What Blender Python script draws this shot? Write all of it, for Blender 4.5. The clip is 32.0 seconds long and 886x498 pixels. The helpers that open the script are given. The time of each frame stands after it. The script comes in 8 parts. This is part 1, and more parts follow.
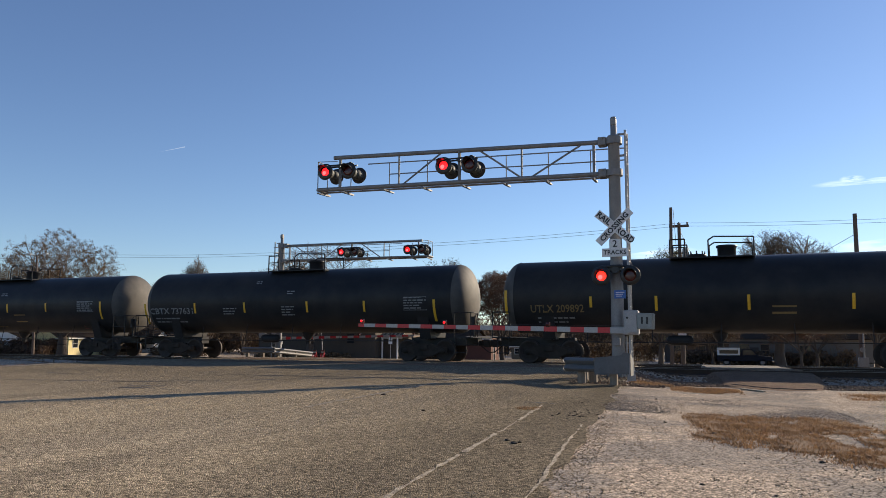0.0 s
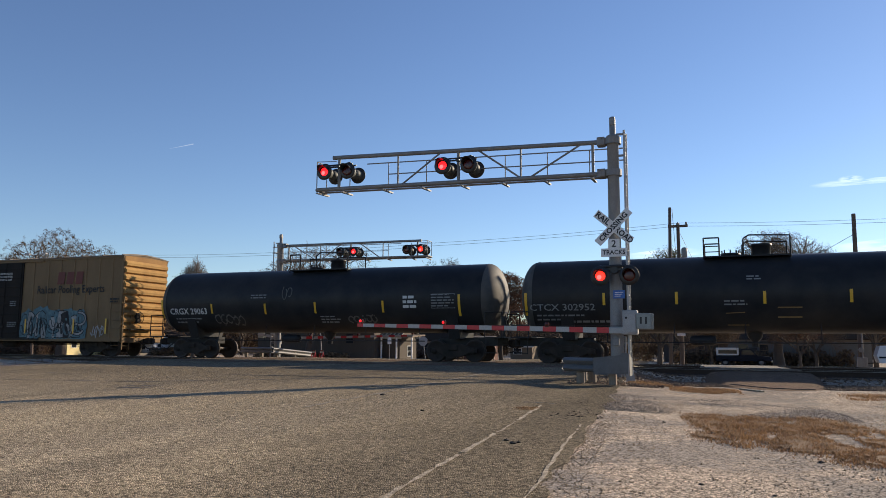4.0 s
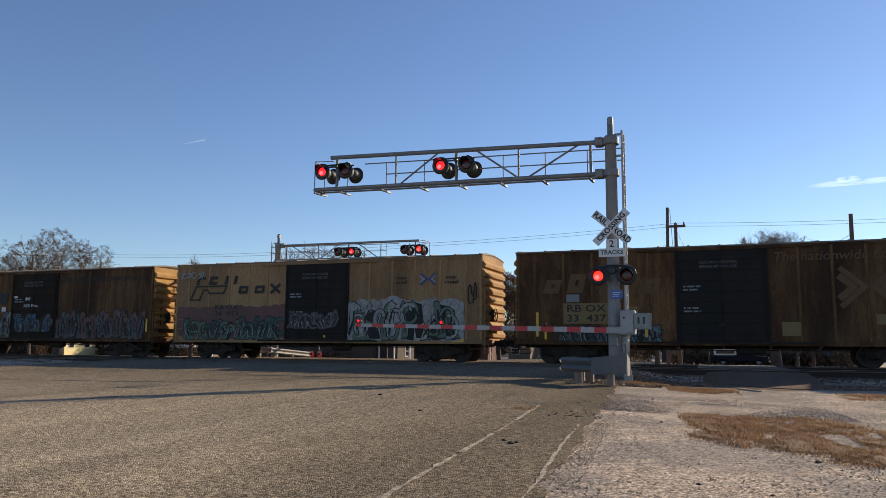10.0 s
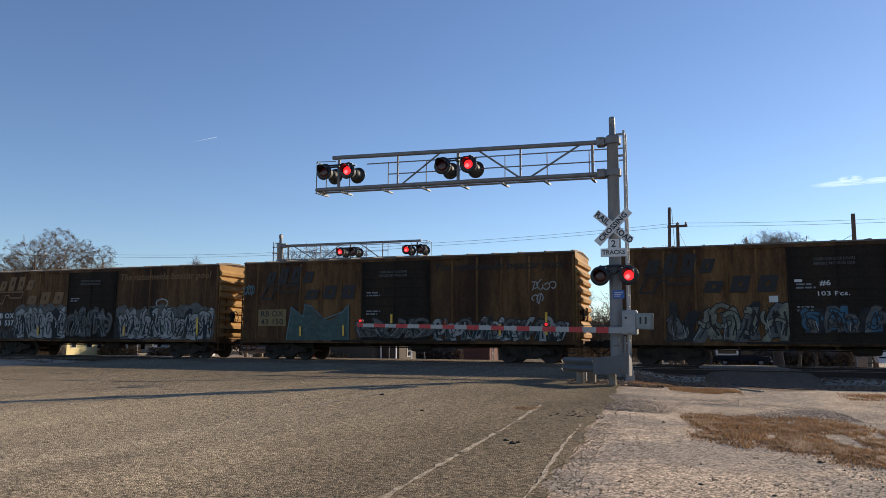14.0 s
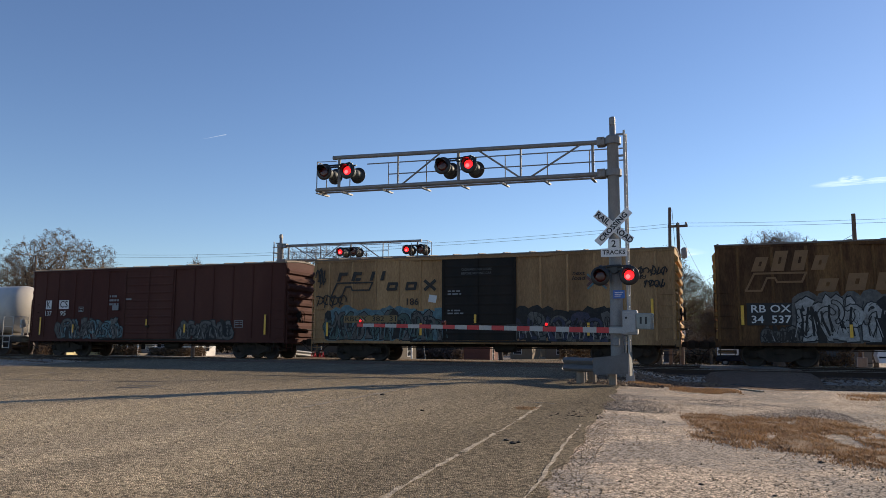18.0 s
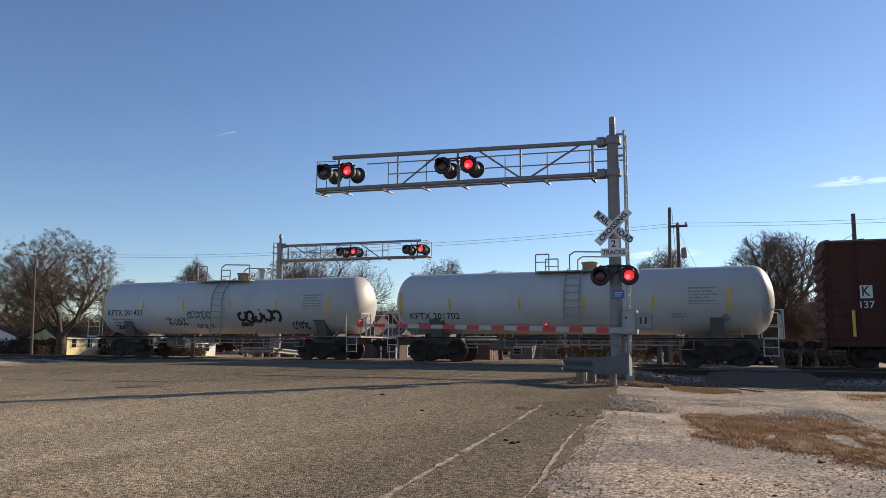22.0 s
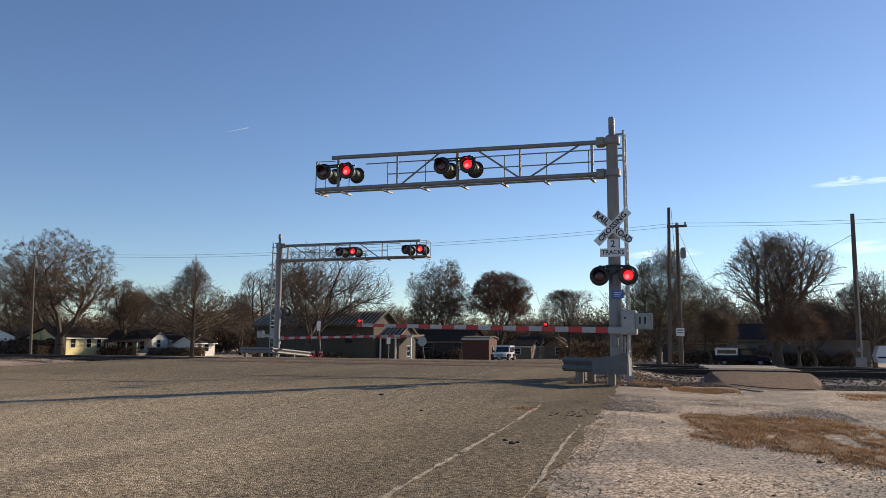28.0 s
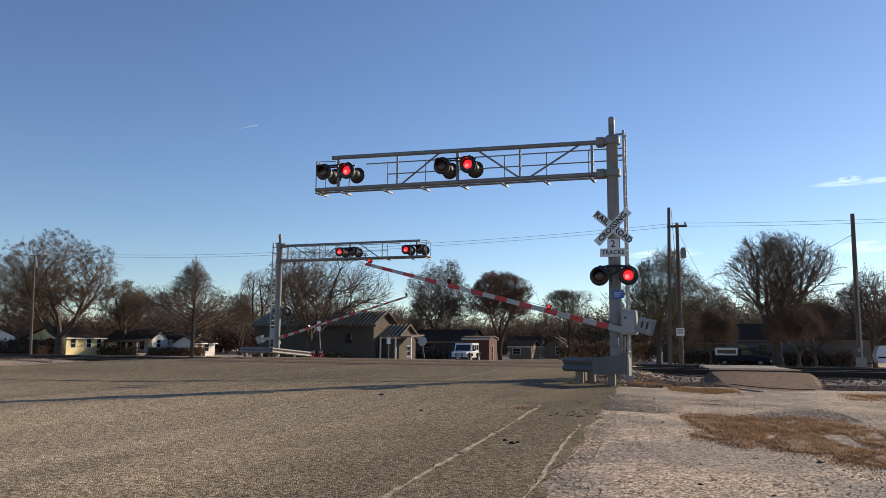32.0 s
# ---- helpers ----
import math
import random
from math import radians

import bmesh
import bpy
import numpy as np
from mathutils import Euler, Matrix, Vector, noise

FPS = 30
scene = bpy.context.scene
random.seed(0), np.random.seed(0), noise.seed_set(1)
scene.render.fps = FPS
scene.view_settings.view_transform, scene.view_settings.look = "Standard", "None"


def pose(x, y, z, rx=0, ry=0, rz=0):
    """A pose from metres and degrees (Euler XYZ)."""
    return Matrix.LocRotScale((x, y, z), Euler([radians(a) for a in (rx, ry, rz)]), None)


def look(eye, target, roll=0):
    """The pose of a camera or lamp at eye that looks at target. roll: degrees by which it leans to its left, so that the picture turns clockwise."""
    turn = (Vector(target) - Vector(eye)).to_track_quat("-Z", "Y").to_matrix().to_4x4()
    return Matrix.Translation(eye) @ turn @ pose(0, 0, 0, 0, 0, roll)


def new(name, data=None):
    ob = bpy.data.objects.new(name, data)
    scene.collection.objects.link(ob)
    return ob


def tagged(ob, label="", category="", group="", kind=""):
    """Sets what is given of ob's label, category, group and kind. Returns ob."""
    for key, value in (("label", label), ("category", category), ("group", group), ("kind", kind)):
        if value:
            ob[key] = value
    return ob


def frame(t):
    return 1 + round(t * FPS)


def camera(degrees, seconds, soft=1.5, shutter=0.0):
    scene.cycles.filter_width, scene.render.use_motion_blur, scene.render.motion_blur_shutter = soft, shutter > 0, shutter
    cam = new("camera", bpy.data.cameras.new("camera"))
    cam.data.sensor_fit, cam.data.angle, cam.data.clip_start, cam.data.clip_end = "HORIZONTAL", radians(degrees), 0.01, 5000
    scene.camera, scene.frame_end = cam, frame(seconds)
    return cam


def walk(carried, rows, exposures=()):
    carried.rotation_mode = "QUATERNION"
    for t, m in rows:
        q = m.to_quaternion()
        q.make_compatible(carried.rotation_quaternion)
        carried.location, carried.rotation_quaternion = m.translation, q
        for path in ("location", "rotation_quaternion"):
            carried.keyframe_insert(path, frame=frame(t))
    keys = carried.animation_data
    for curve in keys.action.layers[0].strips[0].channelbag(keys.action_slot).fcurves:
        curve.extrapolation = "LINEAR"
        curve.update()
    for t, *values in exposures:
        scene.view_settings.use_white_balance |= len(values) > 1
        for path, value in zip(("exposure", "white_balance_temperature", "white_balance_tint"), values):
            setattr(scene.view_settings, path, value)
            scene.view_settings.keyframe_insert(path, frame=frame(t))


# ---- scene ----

# ---------------------------------------------------------------- camera
cam = camera(61.6, 32.0, soft=0.8)
EYE = Vector((0.0, 0.0, 0.762))


def aim(drift):
    """Camera pose: looks along the street towards the crossing, drift in thousandths of a turn to the left."""
    yaw, tilt = radians(-20.7) - drift / 1315.0, radians(7.251)
    way = Vector((math.sin(yaw) * math.cos(tilt), math.cos(yaw) * math.cos(tilt), math.sin(tilt)))
    return look(EYE, EYE + way, 0.38)


walk(cam, [(t, aim(d)) for t, d in (
    (0, 3.3), (1, 3.0), (2, 3.2), (3, 2.6), (3.5, 2.4), (5.5, -2.2), (6, -2.8), (6.5, -3.8), (7, -4.0), (8, -3.8), (9, -3.6),
    (9.5, -2.4), (10, -2.2), (10.5, -2.2), (11, -3.0), (11.5, -2.0), (12, -0.3), (13, 0.0), (14, 1.0), (14.5, 1.3),
    (16.5, 1.5), (20, 1.3), (23, 1.2), (25.5, 1.2), (27.5, 0.0), (30, 0.0), (32, 0.1))], [(0, 0.4), (20, 0.4), (26, 0.33), (32, 0.33)])

# ---------------------------------------------------------------- light
SUN_EL, SUN_AZ = 20.0, 32.8
world = bpy.data.worlds.new("world")
scene.world = world
world.use_nodes = True
wn = world.node_tree.nodes
sky = wn.new("ShaderNodeTexSky")
sky.sky_type, sky.sun_disc = "NISHITA", False
sky.sun_elevation, sky.sun_rotation = radians(SUN_EL), radians(SUN_AZ)
sky.altitude, sky.air_density, sky.dust_density, sky.ozone_density = 400.0, 0.95, 0.1, 2.9
deep = wn.new("ShaderNodeHueSaturation")
deep.inputs["Hue"].default_value, deep.inputs["Saturation"].default_value = 0.508, 1.04
world.node_tree.links.new(sky.outputs[0], deep.inputs["Color"])
world.node_tree.links.new(deep.outputs[0], wn["Background"].inputs[0])
wn["Background"].inputs[1].default_value = 0.107
sun = new("sun", bpy.data.lights.new("sun", "SUN"))
sun.data.energy, sun.data.angle, sun.data.color = 5.0, radians(0.55), (1.0, 0.83, 0.62)
sun_way = Vector((math.sin(radians(SUN_AZ)) * math.cos(radians(SUN_EL)), math.cos(radians(SUN_AZ)) * math.cos(radians(SUN_EL)), math.sin(radians(SUN_EL))))
sun.matrix_world = look(sun_way * 60, (0, 0, 0))


# ---------------------------------------------------------------- materials
def mat(name, color, rough=0.7, metal=0.0, second=None, scale=3.0, amount=0.5, fine=60.0, fine_amount=0.15, bump=0.1, bump_scale=80.0,
        stretch=(1, 1, 1), dirt=None, dirt_amount=0.0, vary=0.0, emit=0.0, sharp=0.22, trans=0.0, space="Object", fine_space=None, gloss=0.5, chips=None):
    m = bpy.data.materials.new(name)
    m.use_nodes = True
    nt = m.node_tree
    n, ln = nt.nodes, nt.links
    bsdf = n["Principled BSDF"]
    bsdf.inputs["Roughness"].default_value, bsdf.inputs["Metallic"].default_value = rough, metal
    co = n.new("ShaderNodeTexCoord")
    mp = n.new("ShaderNodeMapping")
    mp.inputs["Scale"].default_value = stretch
    ln.new(co.outputs[space], mp.inputs[0])
    mf = mp
    if fine_space:
        mf = n.new("ShaderNodeMapping")
        mf.inputs["Scale"].default_value = fine_space
        ln.new(co.outputs[space], mf.inputs[0])
    bsdf.inputs["Specular IOR Level"].default_value = gloss

    def tex(s, detail=4.0, src=mp):
        t = n.new("ShaderNodeTexNoise")
        t.inputs["Scale"].default_value, t.inputs["Detail"].default_value, t.inputs["Roughness"].default_value = s, detail, 0.62
        ln.new(src.outputs[0], t.inputs["Vector"])
        return t.outputs["Fac"]

    def ramp(src, lo, hi):
        r = n.new("ShaderNodeMapRange")
        r.inputs["From Min"].default_value, r.inputs["From Max"].default_value = lo, hi
        ln.new(src, r.inputs["Value"])
        return r.outputs[0]

    def mix(a, b, fac, mode="MIX"):
        x = n.new("ShaderNodeMix")
        x.data_type, x.blend_type = "RGBA", mode
        for k, val in ((6, a), (7, b)):
            if isinstance(val, tuple):
                x.inputs[k].default_value = (*val, 1)
            else:
                ln.new(val, x.inputs[k])
        if isinstance(fac, float):
            x.inputs[0].default_value = fac
        else:
            ln.new(fac, x.inputs[0])
        return x.outputs[2]

    def times(src, k):
        q = n.new("ShaderNodeMath")
        q.operation = "MULTIPLY"
        q.inputs[1].default_value = k
        ln.new(src, q.inputs[0])
        return q.outputs[0]

    col = color
    if second:
        col = mix(col, second, times(ramp(tex(scale), 0.5 - sharp, 0.5 + sharp), amount))
    if dirt:
        col = mix(col, dirt, times(ramp(tex(scale * 0.23, 6.0), 0.42, 0.68), dirt_amount))
    if fine_amount:
        g = n.new("ShaderNodeMapRange")
        g.inputs["From Min"].default_value, g.inputs["From Max"].default_value = 0.3, 0.7
        g.inputs["To Min"].default_value, g.inputs["To Max"].default_value = 1 - fine_amount, 1 + fine_amount
        ln.new(tex(fine, 2.0, mf), g.inputs["Value"])
        cc = n.new("ShaderNodeCombineColor")
        for k in range(3):
            ln.new(g.outputs[0], cc.inputs[k])
        col = mix(col, cc.outputs[0], 1.0, "MULTIPLY")
    grain = None
    if chips:
        # aggregate: single stones, each with its own shade, in two sizes
        grain = n.new("ShaderNodeTexVoronoi")
        grain.inputs["Scale"].default_value = chips[0]
        ln.new(co.outputs[space], grain.inputs["Vector"])
        big = n.new("ShaderNodeTexVoronoi")
        big.inputs["Scale"].default_value = chips[0] * 0.4
        ln.new(co.outputs[space], big.inputs["Vector"])
        for vor, k in ((grain, chips[1]), (big, chips[1] * 0.55)):
            sp, g = n.new("ShaderNodeSeparateColor"), n.new("ShaderNodeMapRange")
            ln.new(vor.outputs["Color"], sp.inputs[0])
            g.inputs["To Min"].default_value, g.inputs["To Max"].default_value = 1 - k, 1 + k
            ln.new(sp.outputs[0], g.inputs["Value"])
            cc = n.new("ShaderNodeCombineColor")
            for j in range(3):
                ln.new(g.outputs[0], cc.inputs[j])
            col = mix(col, cc.outputs[0], 1.0, "MULTIPLY")
    if vary:
        info = n.new("ShaderNodeObjectInfo")
        hs = n.new("ShaderNodeHueSaturation")
        v = n.new("ShaderNodeMapRange")
        v.inputs["To Min"].default_value, v.inputs["To Max"].default_value = 1 - vary, 1 + vary
        ln.new(info.outputs["Random"], v.inputs["Value"])
        ln.new(v.outputs[0], hs.inputs["Value"])
        if isinstance(col, tuple):
            hs.inputs["Color"].default_value = (*col, 1)
        else:
            ln.new(col, hs.inputs["Color"])
        col = hs.outputs[0]
    if isinstance(col, tuple):
        bsdf.inputs["Base Color"].default_value = (*col, 1)
    else:
        ln.new(col, bsdf.inputs["Base Color"])
    if bump:
        b = n.new("ShaderNodeBump")
        b.inputs["Strength"].default_value, b.inputs["Distance"].default_value = min(1.0, bump * 4), 0.02 * bump
        if chips:
            b.invert = True
        ln.new(grain.outputs["Distance"] if chips else tex(bump_scale, 3.0, mf), b.inputs["Height"])
        ln.new(b.outputs[0], bsdf.inputs["Normal"])
    if emit:
        bsdf.inputs["Emission Color"].default_value, bsdf.inputs["Emission Strength"].default_value = (*color, 1), emit
    if trans:
        bsdf.inputs["Transmission Weight"].default_value = trans
    return m


RUST = (0.10, 0.045, 0.022)
GALV = mat("galvanised_steel", (0.25, 0.245, 0.24), 0.6, 0.2, (0.16, 0.155, 0.155), 4, 0.7, stretch=(1, 1, 0.4), dirt=(0.16, 0.13, 0.11), dirt_amount=0.35)
# darker copy of GALV: the near guardrail's shade is put into its colour
GALVD = mat("shaded_galvanised", (0.13, 0.132, 0.135), 0.65, 0.1, (0.085, 0.085, 0.088), 4, 0.7, dirt=(0.1, 0.08, 0.065), dirt_amount=0.35)
ALUM = mat("aluminium_paint", (0.36, 0.355, 0.35), 0.55, 0.2, (0.26, 0.255, 0.25), 3, 0.6)
BLACK = mat("black_paint", (0.012, 0.012, 0.013), 0.45, 0, (0.03, 0.029, 0.028), 9, 0.5, bump=0.05)
SIGNW = mat("sign_white", (0.72, 0.7, 0.68), 0.4, 0, (0.55, 0.52, 0.5), 6, 0.5, bump=0.02)
SIGNK = mat("sign_black", (0.01, 0.01, 0.012), 0.5, bump=0)
SIGNB = mat("sign_blue", (0.02, 0.1, 0.36), 0.4, bump=0)
REDP = mat("reflective_red", (0.5, 0.012, 0.02), 0.35, 0, (0.4, 0.02, 0.03), 20, 0.4, bump=0.02)
WHITEP = mat("reflective_white", (0.42, 0.395, 0.375), 0.45, 0, (0.32, 0.295, 0.28), 12, 0.5, bump=0.02)
LIT = mat("lit_red_lens", (1.0, 0.012, 0.016), 0.3, emit=1.7, fine_amount=0.0, bump=0)
LITS = mat("small_lit_red_lens", (1.0, 0.014, 0.018), 0.3, emit=1.1, fine_amount=0.0, bump=0)
GLOW = mat("lamp_hot_spot", (1.0, 0.1, 0.1), 0.3, emit=1.9, fine_amount=0.0, bump=0)
LITO = mat("lit_amber_red_lens", (1.0, 0.022, 0.012), 0.3, emit=2.2, fine_amount=0.0, bump=0)
DARKLENS = mat("dark_red_lens", (0.06, 0.006, 0.005), 0.25, bump=0.0, fine_amount=0.1)
ASPHALT = mat("old_asphalt", (0.265, 0.213, 0.144), 0.95, 0, (0.165, 0.135, 0.094), 1.3, 0.85, 150, 0.2, 0.4, 120, dirt=(0.33, 0.26, 0.165), dirt_amount=0.65, stretch=(1, 0.1, 1), fine_space=(1, 1, 1), gloss=0.06, chips=(85, 0.75))
GRAVEL = mat("gravel_dirt", (0.5, 0.395, 0.29), 0.95, 0, (0.36, 0.285, 0.215), 1.6, 0.75, 170, 0.3, 0.16, 90, stretch=(0.6, 0.9, 1), fine_space=(1, 1, 1), gloss=0.05, chips=(88, 0.8))
PATCH = mat("ramp_asphalt", (0.19, 0.128, 0.09), 0.95, 0, (0.13, 0.092, 0.067), 2, 0.7, 90, 0.3, 0.6, 80, gloss=0.06, chips=(60, 0.6))
PAINTW = mat("worn_road_paint", (0.5, 0.41, 0.29), 0.85, 0, (0.24, 0.195, 0.135), 16, 1.0, 120, 0.5, 0.3, 100, sharp=0.07)
TAR = mat("crack_sealer", (0.035, 0.032, 0.03), 0.7, 0, (0.07, 0.063, 0.056), 6, 0.6)
CONC = mat("concrete", (0.23, 0.2, 0.17), 0.9, 0, (0.16, 0.14, 0.118), 2, 0.7, 30, 0.2, 0.3, 60)
RAILTOP = mat("rail_steel", (0.04, 0.028, 0.022), 0.8, 0.0, (0.065, 0.045, 0.035), 5, 0.5, gloss=0.2)
RAILHEAD = mat("rail_head", (0.3, 0.28, 0.26), 0.35, 0.7, (0.18, 0.15, 0.13), 4, 0.5)
TIEW = mat("creosoted_wood", (0.05, 0.038, 0.03), 0.9, 0, (0.09, 0.07, 0.055), 6, 0.6, stretch=(6, 1, 1), vary=0.3)
BALLAST = mat("ballast_stone", (0.17, 0.105, 0.062), 0.95, 0, (0.085, 0.055, 0.035), 5, 0.7, vary=0.4)
DRYGRASS = mat("dry_grass", (0.44, 0.265, 0.13), 0.9, 0, (0.2, 0.115, 0.06), 3.5, 0.9, bump=0)
CLOD = mat("dark_clod", (0.05, 0.042, 0.036), 0.95)
WOODPOLE = mat("weathered_pole", (0.085, 0.062, 0.048), 0.9, 0, (0.15, 0.115, 0.09), 3, 0.7, stretch=(4, 4, 0.3), bump=0.4)


def translucent(material, share):
    """Thin dry blades and leaves let part of the sun through."""
    n, ln = material.node_tree.nodes, material.node_tree.links
    b = n["Principled BSDF"]
    tr, mx = n.new("ShaderNodeBsdfTranslucent"), n.new("ShaderNodeMixShader")
    ln.new(b.inputs["Base Color"].links[0].from_socket, tr.inputs["Color"])
    mx.inputs[0].default_value = share
    ln.new(b.outputs[0], mx.inputs[1])
    ln.new(tr.outputs[0], mx.inputs[2])
    ln.new(mx.outputs[0], n["Material Output"].inputs[0])


def lane_tone_shading(material):
    """The street is paler to the left, darker in the newer lane along its edge; shading by distance is painted in."""
    n, ln = material.node_tree.nodes, material.node_tree.links
    b = n["Principled BSDF"]
    src = b.inputs["Base Color"].links[0].from_socket
    co, sp, nz, ad, rg, hs = (n.new(k) for k in ("ShaderNodeTexCoord", "ShaderNodeSeparateXYZ", "ShaderNodeTexNoise", "ShaderNodeMath", "ShaderNodeMapRange", "ShaderNodeHueSaturation"))
    nz.inputs["Scale"].default_value = 0.5
    ln.new(co.outputs["Object"], sp.inputs[0])
    ln.new(co.outputs["Object"], nz.inputs["Vector"])
    ad.operation = "MULTIPLY_ADD"
    ad.inputs[1].default_value = 2.5
    ln.new(nz.outputs["Fac"], ad.inputs[0])
    ln.new(sp.outputs["X"], ad.inputs[2])
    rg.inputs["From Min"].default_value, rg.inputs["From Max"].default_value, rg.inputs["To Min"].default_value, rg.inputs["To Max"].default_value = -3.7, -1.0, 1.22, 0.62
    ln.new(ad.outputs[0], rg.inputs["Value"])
    # shading put into the colour: bright close by, dimmer towards the crossing under low sun
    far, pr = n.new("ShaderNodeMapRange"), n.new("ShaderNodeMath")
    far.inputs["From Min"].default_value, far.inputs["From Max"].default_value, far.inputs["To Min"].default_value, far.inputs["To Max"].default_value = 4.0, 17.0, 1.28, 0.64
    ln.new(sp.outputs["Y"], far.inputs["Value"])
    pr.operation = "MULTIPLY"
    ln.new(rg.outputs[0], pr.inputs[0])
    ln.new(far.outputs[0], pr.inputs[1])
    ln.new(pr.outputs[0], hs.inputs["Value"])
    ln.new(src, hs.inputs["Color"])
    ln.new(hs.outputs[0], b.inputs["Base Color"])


lane_tone_shading(ASPHALT)


def gravel_patches(material):
    """Grey crushed stone lies in ragged patches over the tan dirt; its grains differ more from one another than the dirt's."""
    n, ln = material.node_tree.nodes, material.node_tree.links
    b = n["Principled BSDF"]
    src = b.inputs["Base Color"].links[0].from_socket
    co, mp, big, rag, ad, rg, vo, sp, sh, mul, mx, dk = (n.new(k) for k in (
        "ShaderNodeTexCoord", "ShaderNodeMapping", "ShaderNodeTexNoise", "ShaderNodeTexNoise", "ShaderNodeMath", "ShaderNodeMapRange", "ShaderNodeTexVoronoi",
        "ShaderNodeSeparateColor", "ShaderNodeMapRange", "ShaderNodeMath", "ShaderNodeMix", "ShaderNodeCombineColor"))
    mp.inputs["Scale"].default_value = (0.75, 1.0, 1.0)
    ln.new(co.outputs["Object"], mp.inputs[0])
    for t, k, d in ((big, 0.95, 6.0), (rag, 18.0, 4.0)):
        t.inputs["Scale"].default_value, t.inputs["Detail"].default_value, t.inputs["Roughness"].default_value = k, d, 0.65
        ln.new(mp.outputs[0], t.inputs["Vector"])
    ad.operation = "MULTIPLY_ADD"
    ad.inputs[1].default_value = 0.45
    ln.new(rag.outputs["Fac"], ad.inputs[0])
    ln.new(big.outputs["Fac"], ad.inputs[2])
    rg.inputs["From Min"].default_value, rg.inputs["From Max"].default_value = 0.665, 0.765
    ln.new(ad.outputs[0], rg.inputs["Value"])
    vo.inputs["Scale"].default_value = 62.0
    ln.new(co.outputs["Object"], vo.inputs["Vector"])
    ln.new(vo.outputs["Color"], sp.inputs[0])
    sh.inputs["To Min"].default_value, sh.inputs["To Max"].default_value = 0.02, 0.5
    ln.new(sp.outputs[0], sh.inputs["Value"])
    for k, tint in ((0, 1.0), (1, 0.86), (2, 0.72)):
        m = n.new("ShaderNodeMath")
        m.operation = "MULTIPLY"
        m.inputs[1].default_value = tint
        ln.new(sh.outputs[0], m.inputs[0])
        ln.new(m.outputs[0], dk.inputs[k])
    mul.operation = "MULTIPLY"
    mul.inputs[1].default_value = 0.85
    ln.new(rg.outputs[0], mul.inputs[0])
    mx.data_type = "RGBA"
    ln.new(mul.outputs[0], mx.inputs[0])
    ln.new(src, mx.inputs[6])
    ln.new(dk.outputs[0], mx.inputs[7])
    ln.new(mx.outputs[2], b.inputs["Base Color"])


gravel_patches(GRAVEL)


